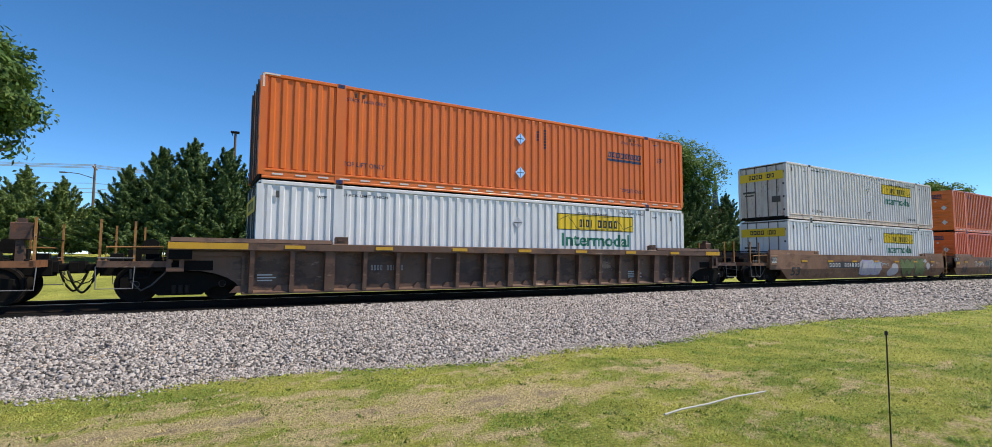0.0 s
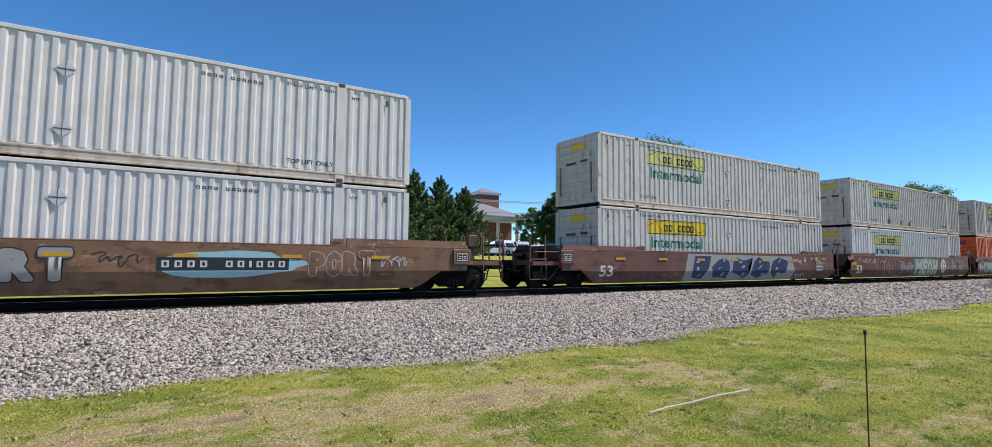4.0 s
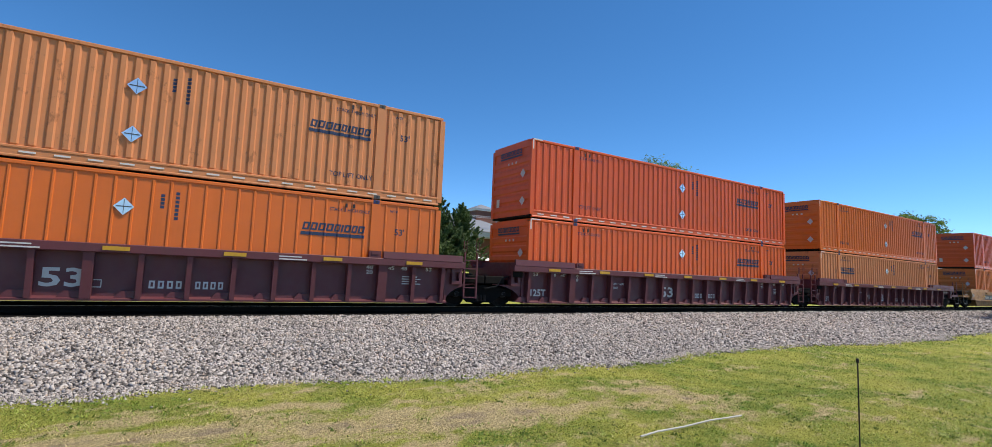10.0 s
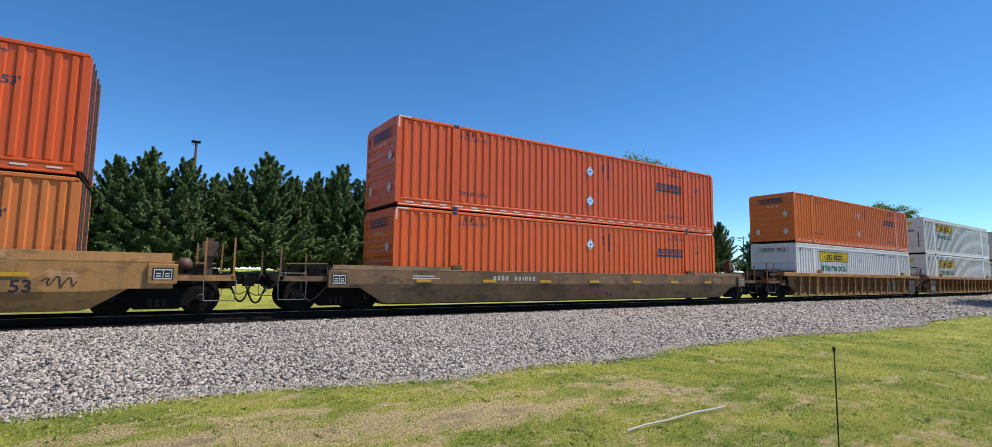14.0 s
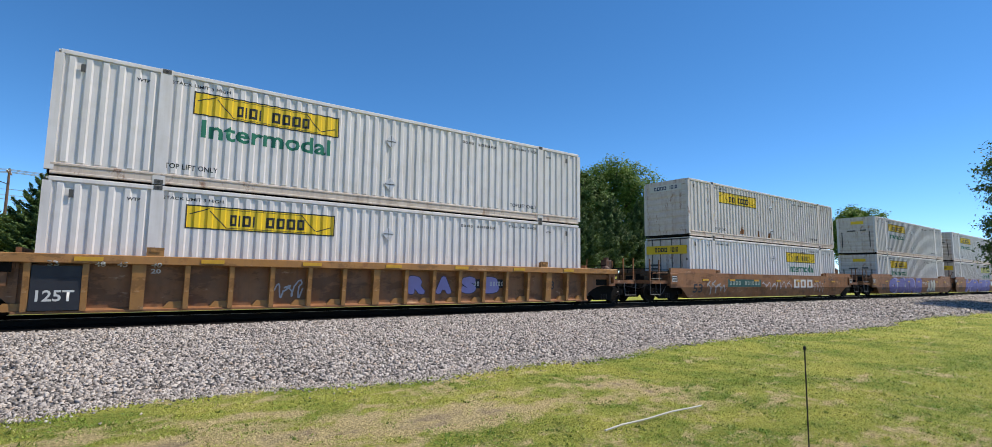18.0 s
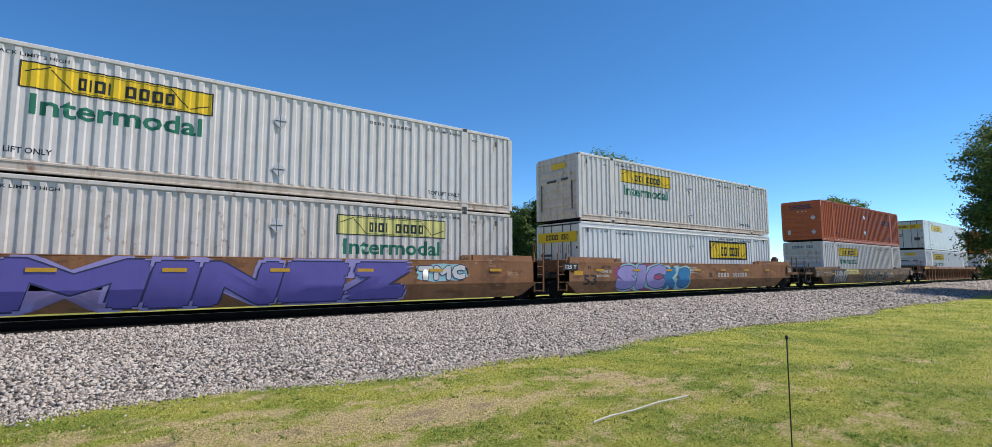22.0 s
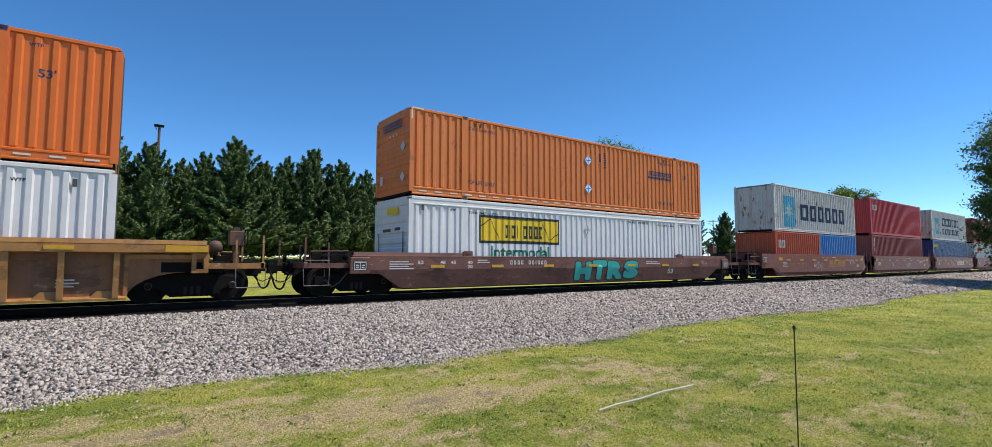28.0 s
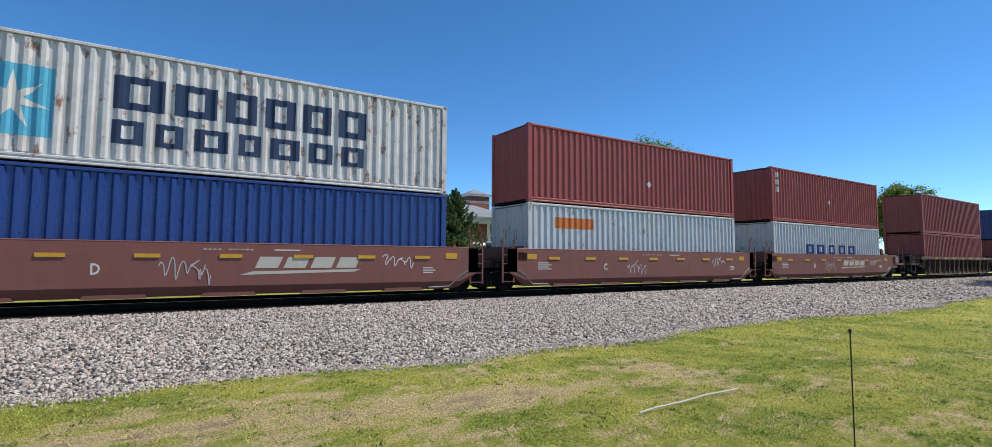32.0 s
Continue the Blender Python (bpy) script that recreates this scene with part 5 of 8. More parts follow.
            if ladder is None or s == ladder:
                part("ladder", lambda: ladder_shape(E0), post_mat or mat, car, "narrow steel end ladder with grab loops", at=pose(0, 0, 0) if s < 0 else Matrix.Diagonal((-1, 1, 1, 1)), key=(kk, "ladder", s)) if s < 0 else part("ladder", mirrored_x(lambda: ladder_shape(E0)), post_mat or mat, car, "narrow steel end ladder with grab loops", key=(kk, "ladder", s))
    if yellow_tip:
        for x0, x1 in ((ra, ra + 1.7), (rb - 0.9, rb - 0.02)):
            part("yellow_band", lambda: Shape().box(x0, x1, -sd.out - 0.006, -sd.out + 0.05, top - 0.17, top - 0.02), HAZARD, car, "yellow painted chord end", key=(round(x0, 2), top, "tip"))
    if hazard:
        for i in range(7):
            x = a + 1.1 + (b - a - 2.2) * i / 6
            z = top - 0.1 if style == "ribbed" else top - 0.3
            part("reflector", lambda: Shape().box(-0.25, 0.25, -0.026, 0, -0.045, 0.045), HAZARD, car, "yellow reflector strip", at=pose(x, -sd.out, z), key=("reflector",))
    MOVERS.append((car, u + length / 2, RAIL_Z))
    return car, sd


def mirrored(make, sign):
    """The shape as made, or turned over to the far side."""
    def out():
        s = make()
        if sign < 0:
            s.v = [(x, -y, z) for x, y, z in s.v]
        return s
    return out


def mirrored_x(make):
    def out():
        s = make()
        s.v = [(-x, y, z) for x, y, z in s.v]
        return s
    return out


def chord_bottom(sd, a, b):
    o = -sd.out
    s = Shape()
    sec = [(o + 0.16, sd.bottom - 0.02), (o + 0.3, sd.bottom - 0.02), (o + 0.3, sd.bottom + 0.08), (o + 0.28, sd.bottom + 0.08), (o + 0.16, sd.bottom + 0.03)]
    n = len(sec)
    return s.add([(a - 0.1, y, z) for y, z in sec] + [(b + 0.1, y, z) for y, z in sec], [tuple(range(n)), tuple(range(2 * n - 1, n - 1, -1))] + [(i, n + i, n + (i + 1) % n, (i + 1) % n) for i in range(n)])


def rib_shape(sd, w):
    o, t = -sd.out, sd.top - 0.2
    s = Shape().add([(-w, o + 0.05, t), (w, o + 0.05, t), (w, o + 0.13, sd.bottom + 0.03), (-w, o + 0.13, sd.bottom + 0.03), (-w, o + 0.29, t), (w, o + 0.29, t), (w, o + 0.29, sd.bottom), (-w, o + 0.29, sd.bottom)],
                    [(0, 3, 2, 1), (0, 4, 7, 3), (1, 2, 6, 5), (3, 7, 6, 2), (0, 1, 5, 4), (4, 5, 6, 7)])
    if w < 0.12:
        b = sd.bottom + 0.03
        s.prism([(-w - 0.42, b), (-w, b), (-w, b + 0.17), (-w - 0.28, b + 0.17)], o + 0.2, o + 0.288)
    return s


def lug_shape(out, top):
    """A small open-topped box that stands on the side of the car."""
    y = -out
    return Shape().box(-0.17, 0.17, y + 0.02, y + 0.05, top, top + 0.2).box(-0.17, -0.12, y + 0.05, y + 0.14, top, top + 0.17).box(0.12, 0.17, y + 0.05, y + 0.14, top, top + 0.17).box(-0.1, 0.1, y + 0.0, y + 0.02, top + 0.1, top + 0.17)


def jack_shape(e, top, y):
    """A boxed lug with an open eye at the corner of the car."""
    o = [(e - 0.02, 0.74), (e + 0.34, 0.74), (e + 0.34, top - 0.2), (e - 0.02, top - 0.2)]
    i = [(e + 0.08, 0.84), (e + 0.24, 0.84), (e + 0.24, top - 0.3), (e + 0.08, top - 0.3)]
    v = [(x, yy, z) for yy in (y, y + 0.22) for x, z in o + i]
    f = []
    for k in range(4):
        n = (k + 1) % 4
        f += [(k, n, 4 + n, 4 + k), (8 + k, 12 + k, 12 + n, 8 + n), (k, 8 + k, 8 + n, n), (4 + k, 4 + n, 12 + n, 12 + k)]
    return Shape().add(v, f)


def stencil_shape(e, y, top):
    """Thin frames and rules of a stencilled notice."""
    s = Shape()
    y2 = y * 1.002
    for x0, x1, z0, z1 in ((0.03, 0.39, 0.15, 0.17), (0.03, 0.39, 0.36, 0.38), (0.03, 0.045, 0.17, 0.36), (0.375, 0.39, 0.17, 0.36), (0.2, 0.215, 0.17, 0.36), (0.08, 0.17, 0.24, 0.26), (0.25, 0.34, 0.24, 0.26), (0.08, 0.17, 0.3, 0.32), (0.25, 0.34, 0.3, 0.32)):
        s.box(e + x0, e + x1, min(y, y2), max(y, y2), top - z1 - 0.01, top - z0 + 0.0)
    return s


def ring_shape(x, y, z, r):
    return Shape().path([(x, y + r * math.cos(a), z + r * math.sin(a)) for a in np.linspace(0, 2 * math.pi, 17)], 0.016, 5)


def coupler_shape(h):
    s = Shape().box(h + 0.1, h + 0.75, -0.11, 0.11, 0.74, 0.92, 0.03).box(h + 0.35, h + 0.6, -0.2, 0.2, 0.68, 0.98, 0.03)
    return s.prism([(h - 0.09, 0.68), (h + 0.14, 0.68), (h + 0.14, 0.98), (h - 0.09, 0.98)], -0.17, -0.03).box(h - 0.02, h + 0.16, 0.0, 0.19, 0.68, 0.98, 0.04)


def hose_shape(h):
    pts = [(h + 0.42 - 0.55 * i / 12, -0.42 + 0.06 * math.sin(i), 0.74 - 0.5 * math.sin(math.pi * i / 12)) for i in range(13)]
    s = Shape().path(pts, 0.026, 7)
    return s.path([(h + 0.5, -0.6, 0.75), (h + 0.3, -0.6, 0.5), (h + 0.15, -0.5, 0.44), (h - 0.02, -0.45, 0.52), (h - 0.1, -0.45, 0.7)], 0.014, 5)


def ladder_shape(e):
    x0, x1 = e - 0.55, e - 0.1
    s = Shape()
    for x in (x0, x1):
        s.box(x - 0.025, x + 0.025, -1.46, -1.41, 0.3, 1.75)
        s.path([(x - 0.02, -1.5, 1.75), (x - 0.02, -1.5, 2.1), (x + 0.08, -1.5, 2.1), (x + 0.08, -1.5, 1.75)], 0.012, 5)
    for z in (0.34, 0.64, 0.94, 1.24, 1.5):
        s.box(x0, x1, -1.47, -1.44, z - 0.014, z + 0.014)
    return s


WHEELS = []


# ---- markings on the cars
def car_word(car, sd, text, x0, x1, z0, z1, mat=None, base=0.0, label="", slant=0.0):
    """Lettering on a car's near side; x from the car's middle, z above the rail."""
    part("lettering", sd.lay(word_bm(text, x0, x1, z0, z1, slant), "lettering", mat or LETTERWHITE), mat or LETTERWHITE, car, label)


def car_figure(car, sd, name, polys, mat, label="", lift=0.004):
    part(name, sd.lay(figure_bm(polys), name, mat, lift), mat, car, label)


def blob(cx, cz, w, h, rng, n=14, square=2.6):
    out = []
    for i in range(n):
        t = 2 * math.pi * i / n
        c, s = math.cos(t), math.sin(t)
        r = (abs(c) ** square + abs(s) ** square) ** (-1 / square) * rng.uniform(0.84, 1.06)
        out.append((cx + 0.5 * w * r * c, cz + 0.5 * h * r * s))
    return out


def car_scrawl(car, sd, x0, x1, z0, z1, mat, seed=1, strokes=9, thick=0.02):
    """A thin sprayed scribble: one looping line that runs along."""
    rng = random.Random(seed)
    n = max(2, strokes * 2 // 3)
    step, mid, amp = (x1 - x0) / n, (z0 + z1) / 2, (z1 - z0) / 2
    pts = []
    for i in range(n):
        a, b, c, d = rng.uniform(0.5, 1.0), rng.uniform(-0.2, 0.2), rng.uniform(0.2, 0.75), rng.choice((1, 1, 2))
        for k in range(12):
            t = k / 12
            pts.append((x0 + step * (i + t + c * math.sin(2 * math.pi * t * d) * (1 - t)), mid + amp * (a * math.sin(2 * math.pi * t + 1.2 * b) * (0.6 + 0.4 * math.cos(3 * math.pi * t)) + b)))
    quads = []
    for p, q in zip(pts, pts[1:]):
        v = Vector((q[0] - p[0], q[1] - p[1]))
        if v.length > 0.004:
            w = Vector((-v.y, v.x)).normalized() * thick * 0.55
            e = v.normalized() * thick * 0.3
            quads.append([(p[0] - w.x - e.x, p[1] - w.y - e.y), (q[0] - w.x + e.x, q[1] - w.y + e.y), (q[0] + w.x + e.x, q[1] + w.y + e.y), (p[0] + w.x - e.x, p[1] + w.y - e.y)])
    car_figure(car, sd, "scrawl", quads, mat, "thin sprayed scribble", 0.005)


def reporting(car, sd, x0, x1, z0, z1, mat=None, plate=None):
    """The car's mark and number as plain bars."""
    if plate:
        car_figure(car, sd, "number_plate", [rect(x0 - 0.1, x1 + 0.1, z0 - 0.06, z1 + 0.06)], plate, "dark painted panel", 0.004)
    car_figure(car, sd, "number_bars", bars((0.5, 0.5, 0.5, 0.5, 0, 0.5, 0.5, 0.2, 0.5, 0.5, 0.5), x0, x1, z0 + 0.02, z1 - 0.02, 0.36), mat or LETTERWHITE, "reporting mark as plain bars", 0.008)


def small_print(car, sd, x, z, w=0.6, rows=3, mat=None):
    car_figure(car, sd, "small_print", [rect(x, x + w * (1.0 if i % 2 else 0.8), z - 0.07 * i, z - 0.07 * i + 0.03) for i in range(rows)], mat or LETTERWHITE, "", 0.005)
# ---------------------------------------------------------------- the train, from its head
CAR = {}
U = {"c1": 1.0, "c2": 24.62, "c3": 44.08, "c4": 63.51, "c5": 87.28, "c6": 106.74, "c7": 126.27, "c8": 149.75, "c9": 173.26, "c10": 192.83, "c11": 212.45, "c12": 236.07, "c13": 259.65, "c14": 283.38, "c15": 302.89,
     "c16": 322.34, "c17": 345.78, "c18": 369.39, "c19": 388.92, "c20": 408.58, "c21": 432.31, "c22": 455.91, "c23": 479.27, "c24": 502.82, "m1": 526.8, "m2": 542.16, "m3": 557.71, "m4": 573.14, "m5": 588.71, "n1": 608.11, "n2": 627.5}
L53, L40 = 16.154, 12.192
FIRST, MID, LAST = ("coupler", "joint"), ("joint", "joint"), ("joint", "coupler")


def put(key, *args, **kw):
    CAR[key] = build_car(U[key], L53 if key[0] == "c" else L40, *args, **kw)


U["c0"] = U["c1"] - 23.6
put("c0", RUSTCAR, "ribbed", label="rusty ribbed well car with tan end posts", post_mat=OCHRE, top=1.45)
put("c1", DARKCAR, "ribbed", label="dark brown ribbed steel well car with weathered sides", top=1.45, yellow_tip=True, post_mat=OCHRE, web=DARKCAR)
put("c2", BROWNCAR, ends=FIRST, half=(11.8, 9.73), label="brown smooth-sided articulated well car with sprayed graffiti", post_mat=OCHRE)
put("c3", BROWNCAR, ends=MID, half=(9.73, 9.71), label="brown smooth-sided articulated well car with sprayed graffiti", ladder=1)
put("c4", BROWNCAR, ends=LAST, half=(9.71, 11.84), label="brown smooth-sided articulated well car with sprayed graffiti")
put("c5", OXIDE, ends=FIRST, half=(11.84, 9.73), label="oxide-red articulated well car with sprayed graffiti", guide=0.17, top=1.4, bend=0.62)
put("c6", OXIDE, ends=MID, half=(9.73, 9.75), label="oxide-red articulated well car with sprayed graffiti", guide=0.17, ladder=1, top=1.4, bend=0.62)
put("c7", OXIDE, ends=LAST, half=(9.75, 11.72), label="oxide-red articulated well car with sprayed graffiti", guide=0.17, top=1.4, bend=0.62, sills=5)
put("c8", DARKCAR, "ribbed", half=(11.72, 11.76), label="dark brown ribbed steel well car with weathered sides", top=1.45, yellow_tip=True)
put("c9", PLUM, "ribbed", ends=FIRST, half=(11.76, 9.78), label="plum-brown ribbed articulated well car with white lettering", top=1.42, guide=0.2)
put("c10", PLUM, "ribbed", ends=MID, half=(9.78, 9.81), label="plum-brown ribbed articulated well car with white lettering", top=1.42, guide=0.2, ladder=1)
put("c11", PLUM, "ribbed", ends=LAST, half=(9.81, 11.8), label="plum-brown ribbed articulated well car with white lettering", top=1.42, guide=0.2)
put("c12", TANCAR, label="golden tan smooth-sided well car with graffiti", sills=4, top=1.26, bend=0.6, post_mat=OCHRE)
put("c13", OLIVECAR, half=(11.8, 11.85), label="olive-brown smooth-sided well car with bent sills", top=1.17, bend=0.78, bottom=0.2, guide=0.13, tall=False)
put("c14", RUSTCAR, "ribbed", ends=FIRST, half=(11.85, 9.77), label="rusty tan ribbed articulated well car with graffiti", chord=OCHRE, top=1.42, guide=False)
put("c15", RUSTCAR, "ribbed", ends=MID, half=(9.77, 9.74), label="rusty tan ribbed articulated well car with graffiti", chord=OCHRE, top=1.42, ladder=1, guide=False)
put("c16", RUSTCAR, "ribbed", ends=LAST, half=(9.74, 11.74), label="rusty tan ribbed articulated well car with graffiti", chord=OCHRE, top=1.42, guide=False)
put("c17", RUSTCAR, half=(11.74, 11.81), label="rusty brown smooth-sided well car with graffiti", top=1.33)
put("c18", RUSTCAR, ends=FIRST, half=(11.81, 9.77), label="brown articulated well car with purple graffiti", top=1.4, bend=0.66)
put("c19", RUSTCAR, ends=MID, half=(9.77, 9.85), label="brown articulated well car with purple graffiti", top=1.4, bend=0.66, ladder=1)
put("c20", RUSTCAR, ends=LAST, half=(9.85, 11.9), label="brown articulated well car with blue and violet graffiti", top=1.4, bend=0.66)
put("c21", OLIVECAR, half=(11.9, 11.83), label="olive-brown smooth-sided well car with black and white graffiti", top=1.17, bend=0.74, bottom=0.2, guide=0.15, tall=False)
put("c22", RUSTCAR, "ribbed", half=(11.83, 11.78), label="rusty brown ribbed well car with pale blue graffiti", top=1.42, yellow_tip=True)
put("c23", OCHRE, "ribbed", half=(11.78, 11.8), label="ochre tan ribbed well car", top=1.42, web=RUSTCAR, yellow_tip=True, tall=False)
put("c24", OXIDE, half=(11.8, 11.8), label="dark oxide-red smooth-sided well car with teal graffiti", top=1.17, bend=0.78, bottom=0.2, guide=0.13, tall=False)
put("m1", REDBROWN, ends=FIRST, half=(10.2, 7.69), label="red-brown articulated well car with yellow reflectors", top=1.43, bend=0.4, guide=False)
put("m2", REDBROWN, ends=MID, half=(7.69, 7.77), label="red-brown articulated well car with yellow reflectors", top=1.43, bend=0.4, guide=False)
put("m3", REDBROWN, ends=MID, half=(7.77, 7.72), label="red-brown articulated well car with yellow reflectors", top=1.43, bend=0.4, guide=False)
put("m4", REDBROWN, ends=MID, half=(7.72, 7.77), label="red-brown articulated well car with yellow reflectors", top=1.43, bend=0.4, guide=False)
put("m5", REDBROWN, ends=LAST, half=(7.77, 9.7), label="red-brown articulated well car with yellow reflectors", top=1.43, bend=0.4, guide=False)
put("n1", DARKCAR, "ribbed", half=(9.66, 9.72), label="dark brown ribbed well car", top=1.42, guide=False)
put("n2", DARKCAR, "ribbed", half=(9.7, 9.7), label="dark brown ribbed well car", top=1.42, guide=False)

# ledges and end pipes of the red-brown set
for k in ("m1", "m2", "m3", "m4", "m5"):
    for x in (-4.6, -2.3, 0.0, 2.3, 4.6):
        part("sill_ledge", lambda: Shape().prism([(-0.62, 0.15), (0.62, 0.15), (0.56, 0.24), (-0.56, 0.24)], -1.46, -1.34), REDBROWN, CAR[k][0], at=pose(x, 0, 0), key=("ledge",))
    for s in (-1, 1):
        part("brake_pipe", lambda: Shape().path([(5.4 * s, -1.45, 0.22), (6.1 * s, -1.47, 0.24), (6.45 * s, -1.5, 0.55), (6.75 * s, -1.5, 0.72)], 0.022, 6), PALESTEEL, CAR[k][0], "pale pipe along the sloped sill end", key=("endpipe", s))
        part("reflector", lambda: Shape().box(-0.2, 0.2, -0.012, 0, -0.09, 0.09), HAZARD, CAR[k][0], "large yellow reflector plate", at=pose(6.15 * s, -1.5, 1.18), key=("bigreflector",))

WC, OC = build_white_container, build_orange_container
OC(U["c1"], 1, ORANGE, front_left=False), WC(U["c1"], 0, WHITE, "right", False)
WC(U["c2"], 1, CREAM, "right", False), WC(U["c2"], 0, WHITE, "right", False)
OC(U["c3"], 1, ORANGE), OC(U["c3"], 0, BRIGHT)
WC(U["c4"], 1, CREAM, "left"), WC(U["c4"], 0, CREAM, "left")
WC(U["c5"], 1, DULL, "left", pale=True), WC(U["c5"], 0, DULL, "left")
WC(U["c6"], 1, DULL, "left", pale=True, rust=True), WC(U["c6"], 0, CREAM, "left", pale=True)
WC(U["c7"], 1, DULL, "left", pale=True), OC(U["c7"], 0, BRIGHT)
WC(U["c8"], 1, WHITE, "left"), OC(U["c8"], 0, ORANGE)
OC(U["c9"], 1, TANORANGE, cast=CASTGREY), OC(U["c9"], 0, ORANGE, "battened", tape=False)
OC(U["c10"], 1, REDORANGE), OC(U["c10"], 0, BRIGHT)
OC(U["c11"], 1, ORANGE), OC(U["c11"], 0, TANORANGE, logo="left")
OC(U["c12"], 1, REDORANGE), OC(U["c12"], 0, FADED)
OC(U["c13"], 1, REDORANGE), OC(U["c13"], 0, BRIGHT)
OC(U["c14"], 1, ORANGE), WC(U["c14"], 0, WHITE, "left", wide=True, end="name")
WC(U["c15"], 1, WHITE, "left", wide=True), WC(U["c15"], 0, WHITE, "left")
WC(U["c16"], 1, CREAM, "left"), WC(U["c16"], 0, CREAM, "left", word=False, end="name")
WC(U["c17"], 1, DULL, "left", word=False, end="name", rust=True), WC(U["c17"], 0, CREAM, "right", False)
WC(U["c18"], 1, CREAM, "left"), WC(U["c18"], 0, CREAM, "left")
WC(U["c19"], 1, CREAM, "left"), WC(U["c19"], 0, DULL, "right", False, pale=True)
WC(U["c20"], 1, CREAM, "left"), WC(U["c20"], 0, WHITE, "right", False, word=False, big=True, wide=True)
OC(U["c21"], 1, BRICKRED), WC(U["c21"], 0, CREAM, "left", end="name")
WC(U["c22"], 1, REEFER, "left", False, word=False, smooth=True), WC(U["c22"], 0, WHITE, "left")
OC(U["c23"], 1, ORANGE), WC(U["c23"], 0, WHITE, "left")
OC(U["c24"], 1, FADED, cast=CASTGREY), WC(U["c24"], 0, WHITE, "left", wide=True, big=True)

IC = build_iso_container
r, w = IC(U["m1"], 1, SILVERGREY, H=2.835, name="rust-streaked light grey sea container with dark lettering blocks", base=3.407)
shape_on(r, w, "logo_square", [rect(1.18, 2.68, 0.3, 2.2)], SKYBLUE, ("star sq", 1), "faded light-blue square")
RAY = lambda i, q: (1.93 + q * math.sin(math.pi * i / 7), 1.22 + q * math.cos(math.pi * i / 7))
STAR = [[(1.93, 1.22), RAY(2 * i - 1, 0.2), RAY(2 * i, 0.66), RAY(2 * i + 1, 0.2)] for i in range(7)]
shape_on(r, w, "logo_star", STAR, LETTERWHITE, ("star", 1), "white seven-pointed star", 0.003)
shape_on(r, w, "side_name", bars((1.0, 0.9, 0.72, 0.75, 0.75, 0.8), 3.4, 10.3, 0.78, 1.8, 0.2), DEEPBLUE, ("bigname", 1), "dark blue name in blocks")
r, w = IC(U["m1"], 0, CAIORANGE, length=6.058, H=2.56, name="worn red-orange twenty-foot sea container")
shape_on(r, w, "side_name", bars((0.8, 0.8, 0.25), 0.5, 1.35, 1.58, 2.05, 0.14), LETTERWHITE, ("cai20",), "white name in blocks")
r, w = IC(U["m1"] + 6.1, 0, BLUE, length=6.058, H=2.56, name="bright blue twenty-foot sea container")
r, w = IC(U["m2"], 1, CAIRED, H=2.835, name="crimson red sea container with white letter blocks")
shape_on(r, w, "side_name", bars((0.8, 0.8, 0.25), 0.52, 1.4, 1.9, 2.32, 0.14), LETTERWHITE, ("cai40",), "white name in blocks")
r, w = IC(U["m2"], 0, MAROON, name="maroon sea container with upright white name")
shape_on(r, w, "side_name", [rect(0.52, 0.78, 2.3 - 0.38 * i, 2.58 - 0.38 * i) for i in range(3)], LETTERWHITE, ("texv",), "white upright name in blocks")
r, w = IC(U["m3"], 1, SILVERGREY, name="rust-streaked light grey sea container with two rows of lettering blocks")
shape_on(r, w, "logo_square", [rect(1.12, 2.5, 0.55, 2.1)], SKYBLUE, ("star sq", 2), "faded light-blue square")
shape_on(r, w, "logo_star", [[(x - 0.12, z + 0.1) for x, z in p] for p in STAR], LETTERWHITE, ("star", 2), "white seven-pointed star", 0.003)
shape_on(r, w, "side_name", bars((1.0, 0.9, 0.72, 0.75, 0.75, 0.8), 3.55, 9.55, 1.4, 2.2, 0.2) + bars((0.7, 0.65, 0.85, 0.6, 0.85, 0.75, 0.75), 3.55, 9.5, 0.58, 1.14, 0.28), DEEPBLUE, ("bigname", 2), "dark blue name in blocks")
r, w = IC(U["m3"], 0, NAVY, name="navy blue sea container with yellow name")
shape_on(r, w, "side_name", bars((0.7, 0.7, 0.7, 0.7, 0.7), 0.33, 1.73, 2.15, 2.42, 0.12), YELLOW, ("seaco",), "yellow name in blocks")
r, w = IC(U["m4"], 1, MAROON, name="maroon sea container with a small white diamond")
shape_on(r, w, "label", [diamond(6.3, 1.1, 0.17)], LETTERWHITE, ("dia4",), "white diamond label")
r, w = IC(U["m4"], 0, COSCOGREY, name="pale grey sea container with a painted-out orange patch")
shape_on(r, w, "paint_patch", [rect(1.2, 3.1, 1.95, 2.35)], FADED, ("patch4",), "faint orange painted-out name")
r, w = IC(U["m5"], 1, MAROON, name="maroon sea container with upright white name")
shape_on(r, w, "side_name", [rect(0.45, 0.75, 2.3 - 0.38 * i, 2.58 - 0.38 * i) for i in range(3)] + [diamond(6.0, 1.3, 0.16)], LETTERWHITE, ("tex5",), "white upright name in blocks")
r, w = IC(U["m5"], 0, COSCOGREY, name="pale blue-grey sea container with blue letter blocks")
shape_on(r, w, "side_name", bars((0.75, 0.8, 0.7, 0.75, 0.8), 3.2, 8.9, 1.18, 1.72, 0.34), NAVY, ("cosco",), "blue name in blocks")
IC(U["n1"], 1, MAROON, name="plain maroon ribbed sea container"), IC(U["n1"], 0, MAROON, name="maroon sea container in a well car")
IC(U["n2"], 1, NAVY, name="navy blue sea container"), IC(U["n2"], 0, MAROON, name="maroon sea container in a well car")
